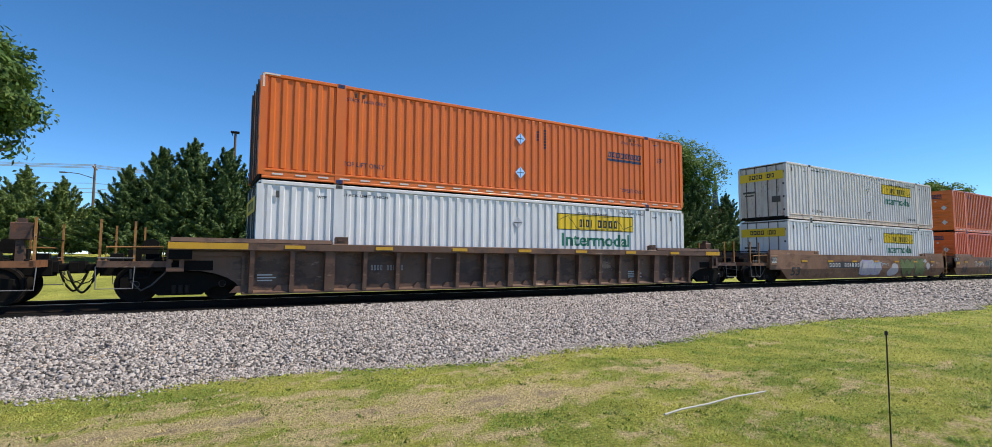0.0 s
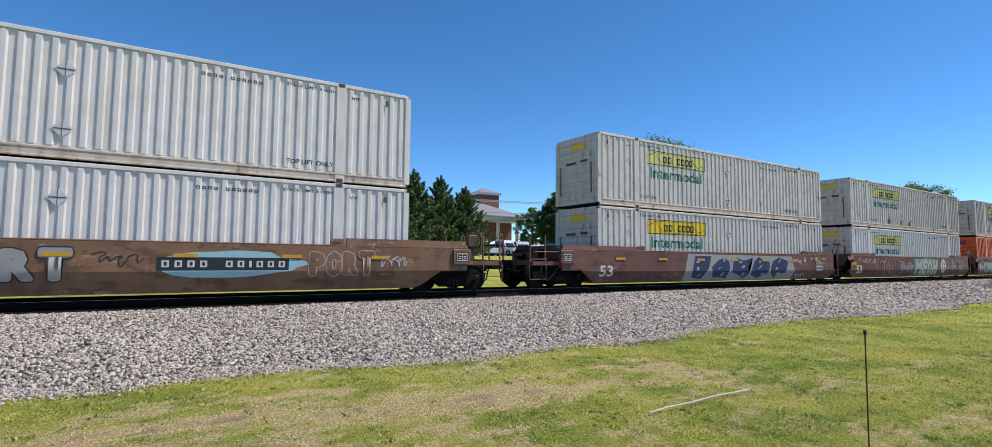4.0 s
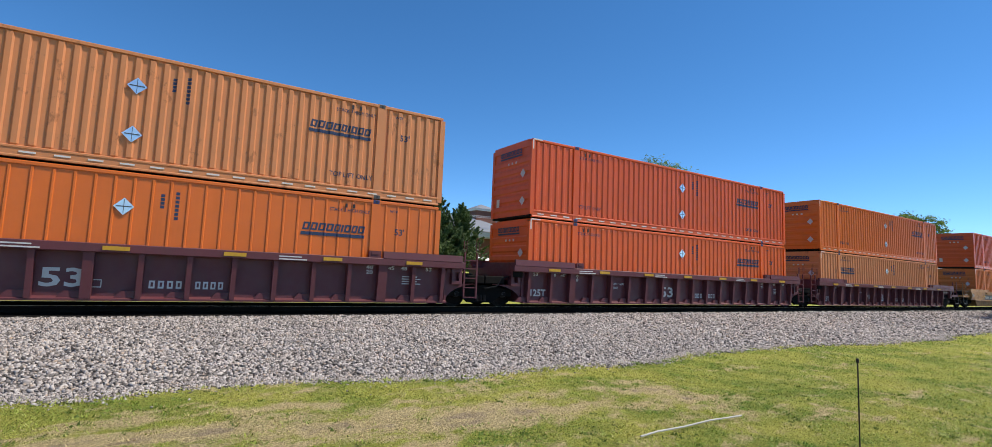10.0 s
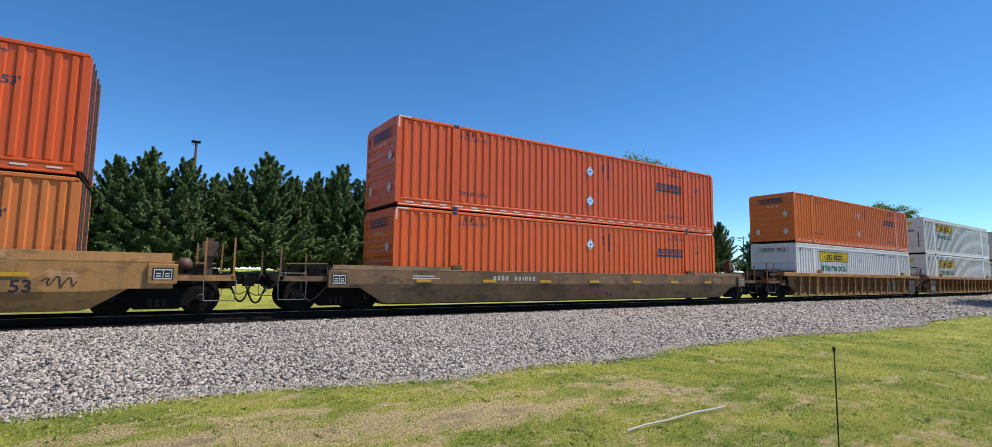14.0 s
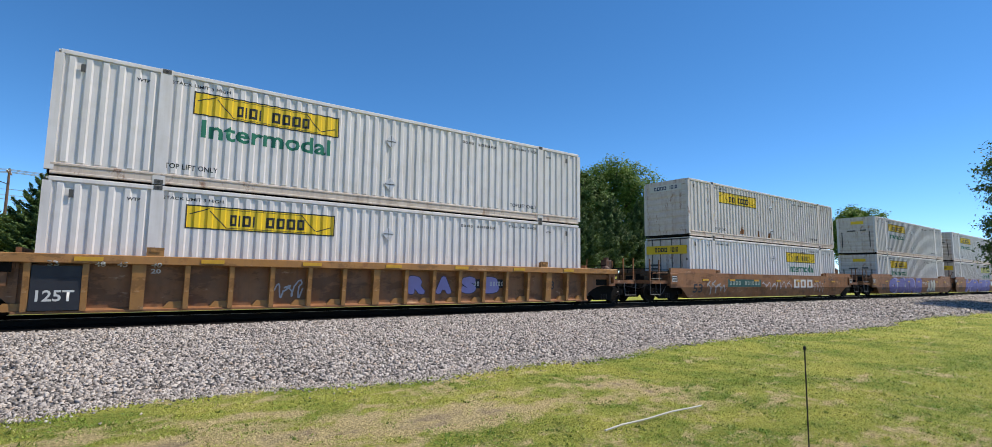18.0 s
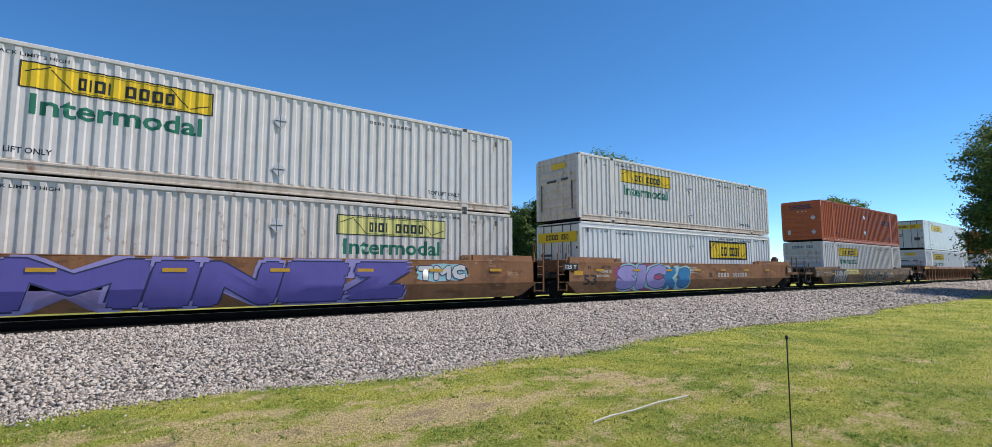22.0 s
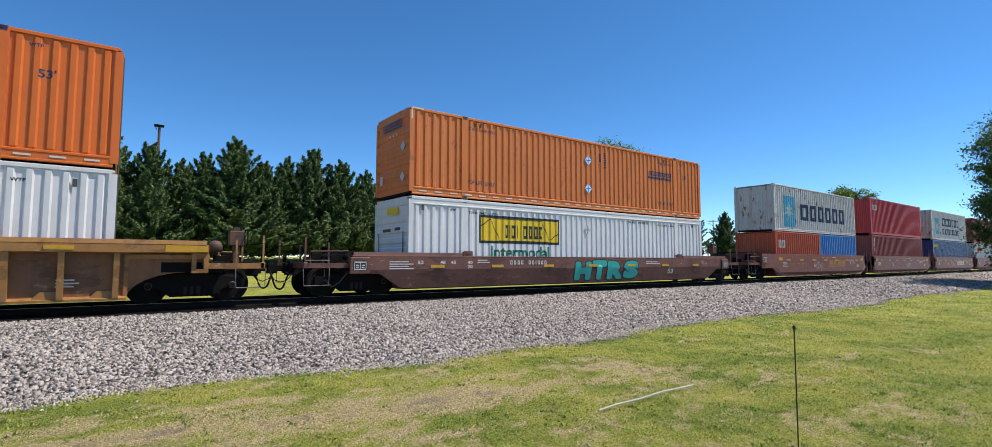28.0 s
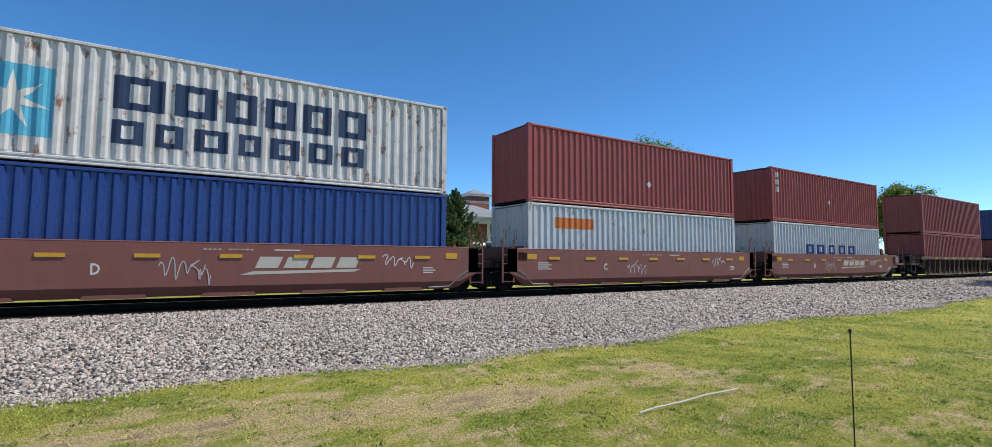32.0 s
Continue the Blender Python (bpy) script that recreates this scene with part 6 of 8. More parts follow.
# ---------------------------------------------------------------- markings and graffiti on the cars
def spray(name, col, rough=0.5):
    return paint("spray paint " + name, col, rough, 0.25, 0.0, 0.25, grime=scaled(col, 0.55))


G_OLIVE, G_CLOUD, G_CYAN, G_BLACK, G_PINKW = spray("olive green", (0.12, 0.16, 0.05)), spray("pale grey", (0.42, 0.4, 0.41)), spray("pale cyan", (0.3, 0.5, 0.55)), spray("black", (0.016, 0.016, 0.022)), spray("pinkish white", (0.6, 0.53, 0.55))
G_GREY, G_BEIGE, G_TEAL, G_SAGE, G_DKGREEN = spray("silver grey", (0.3, 0.29, 0.28)), spray("beige", (0.46, 0.43, 0.36)), spray("teal", (0.02, 0.34, 0.3)), spray("sage", (0.32, 0.37, 0.32)), spray("dark green", (0.012, 0.07, 0.065))
G_PURPLE, G_VIOLET, G_BLUE, G_WHITE, G_MAGENTA, G_NAVY = spray("purple", (0.105, 0.085, 0.33)), spray("lilac", (0.3, 0.26, 0.52)), spray("blue", (0.02, 0.17, 0.36)), spray("white", (0.58, 0.57, 0.55)), spray("magenta", (0.3, 0.06, 0.13)), spray("navy", (0.02, 0.025, 0.09))


def car_block_tag(car, sd, x0, x1, z0, z1, letters, fill, edge, glow=None, seed=1, thick=0.2, lean=0.1, rim=0.05, label="sprayed angular shapes"):
    """A sprayed piece of jagged interlocking shards with an outline, unreadable."""
    rng = random.Random(seed)
    w, h = (x1 - x0) / letters, z1 - z0
    mid = (z0 + z1) / 2
    if glow:
        car_figure(car, sd, "spray_glow", [blob((x0 + x1) / 2 + rng.uniform(-0.2, 0.2), mid, (x1 - x0) * 1.1, h * 1.02, rng, 26, 4.0)], glow, "soft cloud of spray paint", 0.004)
    out, inn, cuts = [], [], []
    for i in range(letters):
        cx = x0 + w * (i + 0.5)
        n = rng.choice((8, 9, 10))
        pts = []
        for j in range(n):
            t = 2 * math.pi * (j + rng.uniform(-0.25, 0.25)) / n
            c, s = math.cos(t), math.sin(t)
            r = min(0.5 / max(abs(c), 0.01), 0.5 / max(abs(s), 0.01)) * rng.choice((0.62, 0.85, 0.98, 0.98))
            pts.append((c * r, s * r))
        turn = lambda x, z: (cx + x + lean * z * 0.8, mid + z)
        out.append([turn(x * w, z * h) for x, z in pts])
        inn.append([turn(x * max(0.1, w - 2 * rim), z * (h - 2 * rim)) for x, z in pts])
        for j in range(3):
            zc, xc = h * (0.27 * (j - 1) + rng.uniform(-0.05, 0.05)), w * rng.uniform(-0.16, 0.16)
            a, b = w * rng.uniform(0.04, 0.12), h * rng.uniform(0.05, 0.1)
            k = rng.uniform(-0.1, 0.1) * h
            cuts.append([turn(xc - a, zc - b), turn(xc + a * 0.4, zc - b * 0.5), turn(xc + a + k, zc + b), turn(xc - a * 0.3 + k, zc + b * 0.6)])
    car_figure(car, sd, "spray_outline", out, edge, "", 0.006)
    car_figure(car, sd, "spray_fill", inn, fill, label, 0.009)
    car_figure(car, sd, "spray_cuts", cuts, edge, "", 0.011)


def fat(text, x0, x1, z0, z1, r, slant=0.0):
    """A word swollen by r all round."""
    src = word_bm(text, x0, x1, z0, z1, slant)
    tmp = bpy.data.meshes.new("fat")
    src.to_mesh(tmp)
    src.free()
    out = bmesh.new()
    for i in range(9):
        n = len(out.verts)
        out.from_mesh(tmp)
        out.verts.ensure_lookup_table()
        a = 2 * math.pi * i / 8
        d = Vector((r * math.cos(a), -0.0002 * i, r * math.sin(a))) if i < 8 else Vector((0, -0.0016, 0))
        for v in out.verts[n:]:
            v.co += d
    bpy.data.meshes.remove(tmp)
    return out


def car_piece(car, sd, text, x0, x1, z0, z1, r, rim, fill, edge, glow=None, seed=1, slant=0.0, label="large sprayed letters", shine=None):
    """Fat sprayed letters with an outline and, where given, a light edge to one side."""
    e = r + rim
    if shine:
        part("spray_shine", sd.lay(fat(text, x0 + e + 0.07, x1 - e + 0.07, z0 + e, z1 - e + 0.01, e + 0.02, slant), "spray_shine", shine, 0.005), None, car)
    if glow:
        car_figure(car, sd, "spray_glow", [blob((x0 + x1) / 2, (z0 + z1) / 2, (x1 - x0) * 1.1, (z1 - z0) * 1.02, random.Random(seed), 30, 3.5)], glow, "soft cloud of spray paint", 0.004)
    rng = random.Random(seed + len(text))
    wide = [{"I": 0.5, "M": 1.35, "W": 1.4, "L": 0.85, "E": 0.9}.get(c, 1.0) * rng.uniform(0.9, 1.1) for c in text]
    x = x0
    for i, (c, w) in enumerate(zip(text, wide)):
        nx = x + w * (x1 - x0) / sum(wide)
        a, b = x + e - 0.4 * rim, nx - e + 0.4 * rim
        lo, hi = z0 + e + rng.uniform(0, 0.05), z1 - e - rng.uniform(0, 0.06)
        part("spray_outline", sd.lay(fat(c, a, b, lo, hi, e, slant), "spray_outline", edge, 0.006 + 0.004 * i), None, car)
        part("spray_fill", sd.lay(fat(c, a, b, lo, hi, r, slant), "spray_fill", fill, 0.008 + 0.004 * i), None, car, label)
        x = nx


def figures(key, z, left=True, mat=None):
    """The row of size numbers on the well's guides."""
    car, sd = CAR[key]
    s = -1 if left else 1
    for text, x in (("53", 7.75), ("48", 6.95), ("45", 6.55), ("40", 5.9)):
        car_word(car, sd, text, s * x - 0.1, s * x + 0.1, z, z + 0.11, mat)
    car_word(car, sd, "20", s * 5.9 - 0.1, s * 5.9 + 0.1, z - 0.14, z - 0.03, mat)


def plate_word(key, text, x0, x1, z0, z1):
    car, sd = CAR[key]
    part("lettering", sd.lay(word_bm(text, x0, x1, z0, z1), "lettering", LETTERWHITE, 0.183), None, car)


def plate(key, x0, x1, z0, z1, text=None, mat=None, back=None):
    car, sd = CAR[key]
    lift = 0.004
    if sd.style == "ribbed" and z1 - z0 > 0.4:
        lift = 0.18
        part("panel_box", Shape().box(x0, x1, -sd.out + 0.115, -sd.out + 0.29, z0, z1, 0.01), back or G_BLACK, car, "raised black plate")
    car_figure(car, sd, "panel", [rect(x0, x1, z0, z1)], back or G_BLACK, "black stencil panel", lift)
    if text:
        m = 0.12 * (x1 - x0)
        part("lettering", sd.lay(word_bm(text, x0 + m, x1 - m, z0 + 0.2 * (z1 - z0), z0 + 0.2 * (z1 - z0) + min(0.24, 0.6 * (z1 - z0))), "lettering", mat or LETTERWHITE, lift + 0.003), None, car)


def big53(key, x0, z0, mat, w=0.78, h=0.42):
    car_word(*CAR[key], "53", x0, x0 + w, z0, z0 + h, mat, label="large stencilled 53")


K = CAR
# first set, brown
reporting(*K["c1"], -5.05, -4.1, 0.72, 0.9, G_GREY), small_print(*K["c1"], -8.0, 0.62, 0.45), small_print(*K["c1"], 4.9, 0.62, 0.7, 4)
reporting(*K["c2"], -4.85, -1.9, 0.76, 0.98, LETTERWHITE, G_BLACK), big53("c2", -8.25, 0.36, G_BLACK)
car_block_tag(*K["c2"], -1.7, 0.6, 0.3, 1.15, 3, G_CLOUD, G_VIOLET, G_CLOUD, 3, 0.26)
car_piece(*K["c2"], "WK", 2.75, 6.25, 0.19, 1.3, 0.2, 0.04, G_OLIVE, G_BLACK, label="fat olive green sprayed letters")
car_figure(*K["c2"], "spray_cloud", [blob(2.2, 0.62, 0.9, 0.8, random.Random(4), 16, 2), blob(1.75, 0.45, 0.9, 0.5, random.Random(5), 16, 2), blob(6.5, 0.8, 0.5, 0.5, random.Random(6), 14, 2), blob(6.1, 1.1, 0.5, 0.25, random.Random(7), 14, 2)], G_CLOUD, "pale sprayed clouds", 0.005)
car_scrawl(*K["c2"], -1.2, 1.5, 0.75, 1.1, G_CYAN, 2, 12), car_scrawl(*K["c2"], 6.9, 7.2, 0.75, 0.95, G_WHITE, 9, 2)
big53("c3", -7.75, 0.34, G_BLACK), plate("c3", -9.0, -8.2, 1.1, 1.34, "125 T"), car_scrawl(*K["c3"], -5.6, -4.1, 0.65, 1.25, G_WHITE, 12, 9, 0.03)
car_piece(*K["c3"], "PORE", -3.0, 0.1, 0.24, 1.3, 0.06, 0.018, G_BLACK, G_CLOUD, label="black sprayed block letters"), car_figure(*K["c3"], "arrow", [[(-3.9, 0.95), (-3.4, 0.7), (-3.4, 0.85), (-3.1, 0.85), (-3.1, 1.1), (-3.4, 1.1), (-3.4, 1.22)], [(1.1, 0.75), (0.55, 0.45), (0.6, 0.65), (0.2, 0.62), (0.2, 0.85), (0.6, 0.9), (0.55, 1.05)]], G_BLACK, "black sprayed arrow")
car_figure(*K["c3"], "faded_name", bars((0.7, 0.7, 0.75), 0.85, 2.5, 0.55, 1.2, 0.2), G_MAGENTA, "faded dark red name block")
car_piece(*K["c3"], "DESCO", 2.6, 5.6, 0.3, 1.2, 0.06, 0.02, G_PINKW, G_VIOLET, G_PINKW, 23), car_scrawl(*K["c3"], 6.3, 7.8, 0.75, 1.15, G_WHITE, 14, 8, 0.025), car_scrawl(*K["c3"], -0.9, 0.9, 1.15, 1.3, G_WHITE, 15, 8)
big53("c4", -8.1, 0.36, G_BLACK), plate("c4", -9.1, -8.3, 1.1, 1.34, "125 T"), car_piece(*K["c4"], "PORT", -7.0, -4.75, 0.32, 1.28, 0.05, 0.022, BROWNCAR, G_CLOUD, label="letters outlined in pale spray paint")
car_piece(*K["c4"], "NEYE", -4.35, -2.25, 0.28, 1.32, 0.11, 0.04, G_PINKW, G_CYAN, label="jagged pale sprayed letters edged in cyan"), car_piece(*K["c4"], "PORT", -2.1, 0.3, 0.4, 1.24, 0.05, 0.03, G_GREY, G_BLACK), reporting(*K["c4"], 1.9, 4.6, 0.76, 0.96, LETTERWHITE, G_BLACK)
car_figure(*K["c4"], "spray_cloud", [blob(3.4, 0.85, 3.4, 0.7, random.Random(2), 24, 2)], G_CYAN, "pale blue sprayed haze", 0.003), car_piece(*K["c4"], "PORT", 5.2, 7.0, 0.5, 1.26, 0.04, 0.022, BROWNCAR, G_CLOUD, label="letters outlined in pale spray paint"), car_scrawl(*K["c4"], 7.1, 8.0, 0.7, 1.2, G_CLOUD, 35, 6, 0.03), car_scrawl(*K["c4"], 0.6, 1.6, 0.8, 1.2, G_BLACK, 36, 5)
# second set, oxide red
car_figure(*K["c5"], "spray_field", [[(-3.5, 0.19), (4.7, 0.19), (4.95, 0.6), (4.7, 1.3), (-3.2, 1.34)]], G_GREY, "large grey sprayed field", 0.004)
car_block_tag(*K["c5"], -3.2, 4.3, 0.22, 1.3, 5, G_NAVY, G_SAGE, None, 41, 0.24, 0.35, 0.03), car_scrawl(*K["c5"], 5.0, 5.9, 0.2, 0.6, G_CLOUD, 42, 6, 0.03), car_scrawl(*K["c5"], 4.9, 5.6, 0.9, 1.3, G_WHITE, 43, 5, 0.025), small_print(*K["c5"], 7.0, 1.0, 0.7, 7), car_scrawl(*K["c5"], 6.9, 8.1, 1.15, 1.35, G_SAGE, 44, 5)
big53("c5", -8.2, 0.42, LETTERWHITE, 0.68), figures("c5", 1.16, False)
big53("c6", -8.15, 0.42, LETTERWHITE, 0.66, 0.46), plate("c6", -9.1, -8.4, 1.16, 1.4, "125 T", None, OXIDE), figures("c6", 1.16), figures("c6", 1.16, False)
car_piece(*K["c6"], "MOMB", -5.6, -2.5, 0.2, 1.34, 0.08, 0.022, OXIDE, G_CLOUD, label="dark letters outlined in white"), car_scrawl(*K["c6"], -2.5, -0.7, 0.3, 1.3, G_CLOUD, 52, 14, 0.035)
car_piece(*K["c6"], "MEOH", -0.5, 3.0, 0.18, 1.36, 0.07, 0.035, G_BEIGE, G_BLACK, G_TEAL, 53, 0.3, "jagged beige sprayed letters on teal")
car_figure(*K["c6"], "round_logo", [[(4.18 + 0.47 * math.cos(a), 0.84 + 0.47 * math.sin(a)) for a in np.linspace(0, 2 * math.pi, 25)[:-1]]], LETTERWHITE, "round white railway emblem", 0.004)
car_figure(*K["c6"], "round_logo_ring", [[(4.18 + 0.3 * math.cos(a), 0.84 + 0.3 * math.sin(a)) for a in np.linspace(0, 2 * math.pi, 21)[:-1]]], OXIDE, "", 0.007), car_figure(*K["c6"], "round_logo_cross", [rect(4.08, 4.28, 0.55, 1.13), rect(3.89, 4.47, 0.77, 0.91)], LETTERWHITE, "", 0.009)
car_scrawl(*K["c6"], 4.8, 6.6, 0.45, 1.2, G_CLOUD, 54, 8, 0.03), small_print(*K["c6"], 7.0, 0.9, 0.7, 7), car_scrawl(*K["c6"], -7.4, -5.8, 0.9, 1.25, G_CLOUD, 55, 8)
big53("c7", -8.35, 0.46, LETTERWHITE, 0.72, 0.42), plate("c7", -9.2, -8.6, 1.16, 1.4, "125 T", None, OXIDE), figures("c7", 1.12)
car_piece(*K["c7"], "CINO", -7.6, -5.4, 0.3, 1.24, 0.08, 0.025, G_SAGE, G_DKGREEN), car_piece(*K["c7"], "PHONE", -4.75, -1.6, 0.2, 1.36, 0.09, 0.022, G_BEIGE, G_BLACK), car_scrawl(*K["c7"], -1.4, -0.1, 0.5, 0.85, G_CLOUD, 63, 6), car_scrawl(*K["c7"], -5.4, -4.9, 0.2, 1.3, G_CLOUD, 64, 2)
car_piece(*K["c7"], "LAIN", 2.7, 4.95, 0.24, 1.34, 0.07, 0.045, G_DKGREEN, G_WHITE, G_MAGENTA, 65, label="dark green sprayed letters edged in white"), car_figure(*K["c7"], "spray_dots", [blob(x, z, r, r, random.Random(i), 12, 2) for i, (x, z, r) in enumerate(((2.3, 1.15, 0.3), (2.45, 0.95, 0.14), (5.4, 0.85, 0.22), (3.4, 0.25, 0.2), (5.3, 0.3, 0.16)))], G_TEAL, "teal sprayed dots")
small_print(*K["c7"], 0.3, 0.85, 0.9, 2), small_print(*K["c7"], -0.2, 1.2, 0.8, 1), car_word(*K["c7"], "B", 1.55, 1.7, 0.72, 0.96), reporting(*K["c7"], 2.6, 4.9, 0.72, 0.9, G_SAGE)
# dark brown single, plum set
reporting(*K["c8"], -5.8, -4.0, 0.72, 0.92, G_GREY), plate("c8", -8.15, -7.9, 0.45, 0.68, None, None, LETTERWHITE)
for k, x in (("c9", -1.3), ("c10", -1.35), ("c11", -1.42)):
    big53(k, x, 0.44, LETTERWHITE, 0.76, 0.42), car_figure(*K[k], "boxed_mark", [rect(x + 0.8, x + 1.08, 0.44, 0.62)], LETTERWHITE, "", 0.004), car_figure(*K[k], "boxed_mark", [rect(x + 0.82, x + 1.06, 0.46, 0.6)], PLUM, "", 0.006)
    car_word(*K[k], "LD LMT 116,400", -4.22, -3.45, 0.87, 0.96), car_word(*K[k], "PER UNIT", -4.22, -3.78, 0.72, 0.81), car_figure(*K[k], "number_bars", bars((0.5,) * 4, 0.66, 1.32, 0.44, 0.62, 0.26) + bars((0.5,) * 4, 1.6, 2.2, 0.44, 0.62, 0.26), LETTERWHITE, "reporting mark as plain bars"), car_word(*K[k], "125T", -7.95, -7.3, 0.4, 0.64)
    figures(k, 1.1), figures(k, 1.1, False), small_print(*K[k], 6.9, 0.9, 0.6, 4), small_print(*K[k], -2.0, 1.32, 0.7, 2), small_print(*K[k], -6.0, 1.32, 0.8, 2), small_print(*K[k], 3.4, 1.32, 0.7, 2)
car_scrawl(*K["c11"], -3.25, -2.45, 0.48, 0.88, G_CLOUD, 71, 6, 0.03)
# tan and olive singles
reporting(*K["c12"], -6.85, -4.6, 0.76, 0.98, G_BEIGE, G_BLACK), car_figure(*K["c12"], "big_name", bars((0.7, 0.7, 0.75), -0.95, 1.0, 0.42, 0.98, 0.2), G_WHITE, "worn white name block")
car_scrawl(*K["c12"], 1.2, 4.4, 0.6, 0.98, G_WHITE, 81, 9, 0.03), car_word(*K["c12"], "53", 7.1, 7.45, 0.58, 0.85, G_BLACK), small_print(*K["c12"], -3.5, 0.98, 0.9, 2, G_BLACK), small_print(*K["c12"], 2.4, 0.98, 0.7, 2, G_BLACK), car_scrawl(*K["c12"], 7.6, 8.2, 0.65, 1.0, G_BLACK, 82, 5)
plate("c12", 9.3, 9.75, 0.78, 1.12, None, None, TANCAR), reporting(*K["c13"], -4.6, -2.85, 0.88, 1.05), car_scrawl(*K["c13"], -1.0, 1.0, 0.32, 0.7, G_MAGENTA, 83, 7, 0.03), small_print(*K["c13"], -7.5, 1.0, 0.9, 2)
# rusty ribbed set
plate("c14", 7.24, 8.08, 0.2, 1.16), plate_word("c14", "48", 7.3, 7.48, 0.92, 1.04), plate_word("c14", "53", 7.82, 8.02, 0.92, 1.04), car_word(*K["c14"], "53", 6.32, 6.66, 0.62, 0.95, G_BLACK), small_print(*K["c14"], 7.1, 0.5, 0.7, 3)
car_block_tag(*K["c14"], 4.0, 5.75, 0.3, 1.1, 2, G_CYAN, G_BLUE, None, 91, 0.16), plate("c15", -8.08, -7.25, 0.22, 1.16, "125T"), plate_word("c15", "53", -8.02, -7.84, 0.92, 1.04), plate_word("c15", "48", -7.48, -7.3, 0.92, 1.04)
for i, x in enumerate((0.57, 1.53, 2.49)):
    car_figure(*K["c15"], "spray_outline", [blob(x + 0.36, 0.86, 0.62, 0.5, random.Random(92 + i), 18, 2), blob(x + 0.42, 0.48, 0.78, 0.56, random.Random(82 + i), 18, 2)], G_VIOLET, "lilac outline of sprayed shapes", 0.004)
    car_figure(*K["c15"], "spray_fill", [blob(x + 0.36, 0.86, 0.55, 0.43, random.Random(92 + i), 18, 2), blob(x + 0.42, 0.48, 0.71, 0.49, random.Random(82 + i), 18, 2)], G_NAVY, "swollen navy sprayed shapes", 0.007)
for x, letter in ((0.62, "R"), (1.58, "A"), (2.54, "S"), (3.5, "B")):
    car_piece(*K["c16"], letter, x, x + 0.62, 0.42, 1.06, 0.05, 0.02, G_VIOLET, G_NAVY, label="lilac sprayed letter")
plate("c16", -8.08, -7.25, 0.22, 1.16, "125T"), car_scrawl(*K["c16"], -3.25, -2.5, 0.32, 1.1, G_CLOUD, 99, 5, 0.035), reporting(*K["c16"], 3.05, 4.4, 0.72, 0.9, LETTERWHITE, G_BLACK), small_print(*K["c15"], -2.6, 0.8, 0.6, 2), figures("c16", 1.16), car_word(*K["c16"], "53", 6.32, 6.66, 0.6, 0.92, G_BLACK)
part("cable", Shape().path([(-1.38, -1.36, 1.0), (-1.25, -1.4, 0.76), (-1.0, -1.42, 0.66), (-0.75, -1.4, 0.74), (-0.55, -1.36, 1.0)], 0.022, 6), RUBBER, CAR["c15"][0], "black drooping cable")
# single, then the purple set
big53("c17", -8.15, 0.42, G_BLACK), car_figure(*K["c17"], "number_panel", [rect(-5.15, -1.9, 0.7, 1.08)], G_DKGREEN, "dark teal number panel"), reporting(*K["c17"], -5.0, -2.1, 0.78, 1.0, G_SAGE)
car_figure(*K["c17"], "big_name", bars((0.7, 0.7, 0.75), 1.85, 4.2, 0.62, 1.12, 0.2), G_WHITE, "worn white name block"), car_scrawl(*K["c17"], 4.3, 5.8, 0.35, 1.25, G_CLOUD, 101, 7, 0.03), car_scrawl(*K["c17"], -1.8, 1.6, 0.5, 1.2, G_CLOUD, 102, 10, 0.04), car_scrawl(*K["c17"], -7.0, -5.3, 0.3, 1.2, G_GREY, 103, 6, 0.05), figures("c17", 1.1, False, G_BLACK)
big53("c18", -8.05, 0.46, G_BLACK), car_piece(*K["c18"], "OSIRE", -6.7, 0.8, 0.18, 1.38, 0.13, 0.04, G_PURPLE, G_NAVY, None, 111, 0.0, "huge purple sprayed letters", G_VIOLET), reporting(*K["c18"], -5.0, -1.7, 0.66, 0.98, LETTERWHITE, G_BLACK), car_scrawl(*K["c18"], 1.0, 2.2, 0.8, 1.2, G_WHITE, 112, 5, 0.03)
car_piece(*K["c18"], "ADR", 2.2, 4.4, 0.2, 1.32, 0.07, 0.06, G_BEIGE, G_NAVY, None, 113, 0.1, "beige sprayed letters outlined in navy"), car_scrawl(*K["c18"], 4.6, 5.5, 0.35, 1.2, G_BLACK, 114, 5), plate("c18", -9.8, -9.3, 0.85, 1.25, None, None, HAZARD)
big53("c19", -7.9, 0.4, G_BLACK), plate("c19", -9.1, -8.4, 1.1, 1.36, "125 T"), car_piece(*K["c19"], "MINEZ", -5.7, 3.7, 0.18, 1.38, 0.13, 0.04, G_PURPLE, G_NAVY, None, 121, 0.2, "huge purple sprayed letters", G_VIOLET), car_piece(*K["c19"], "TMC", 4.1, 5.9, 0.74, 1.3, 0.04, 0.03, G_WHITE, G_NAVY, G_CYAN, 122)
big53("c20", -8.1, 0.5, G_BLACK), plate("c20", -9.2, -8.4, 1.1, 1.36, "125 T"), car_piece(*K["c20"], "SIC", -6.2, -2.7, 0.2, 1.38, 0.11, 0.035, G_VIOLET, G_NAVY, G_MAGENTA, 131, 0.15, "swollen lilac sprayed letters", G_CYAN), car_piece(*K["c20"], "KS", -2.9, -0.7, 0.2, 1.3, 0.11, 0.035, G_BLUE, G_NAVY, None, 132, 0.1, "swollen blue sprayed letters", G_CYAN), reporting(*K["c20"], 1.9, 4.75, 0.74, 0.98), car_word(*K["c20"], "B", 1.05, 1.3, 0.74, 0.98, G_BLACK)
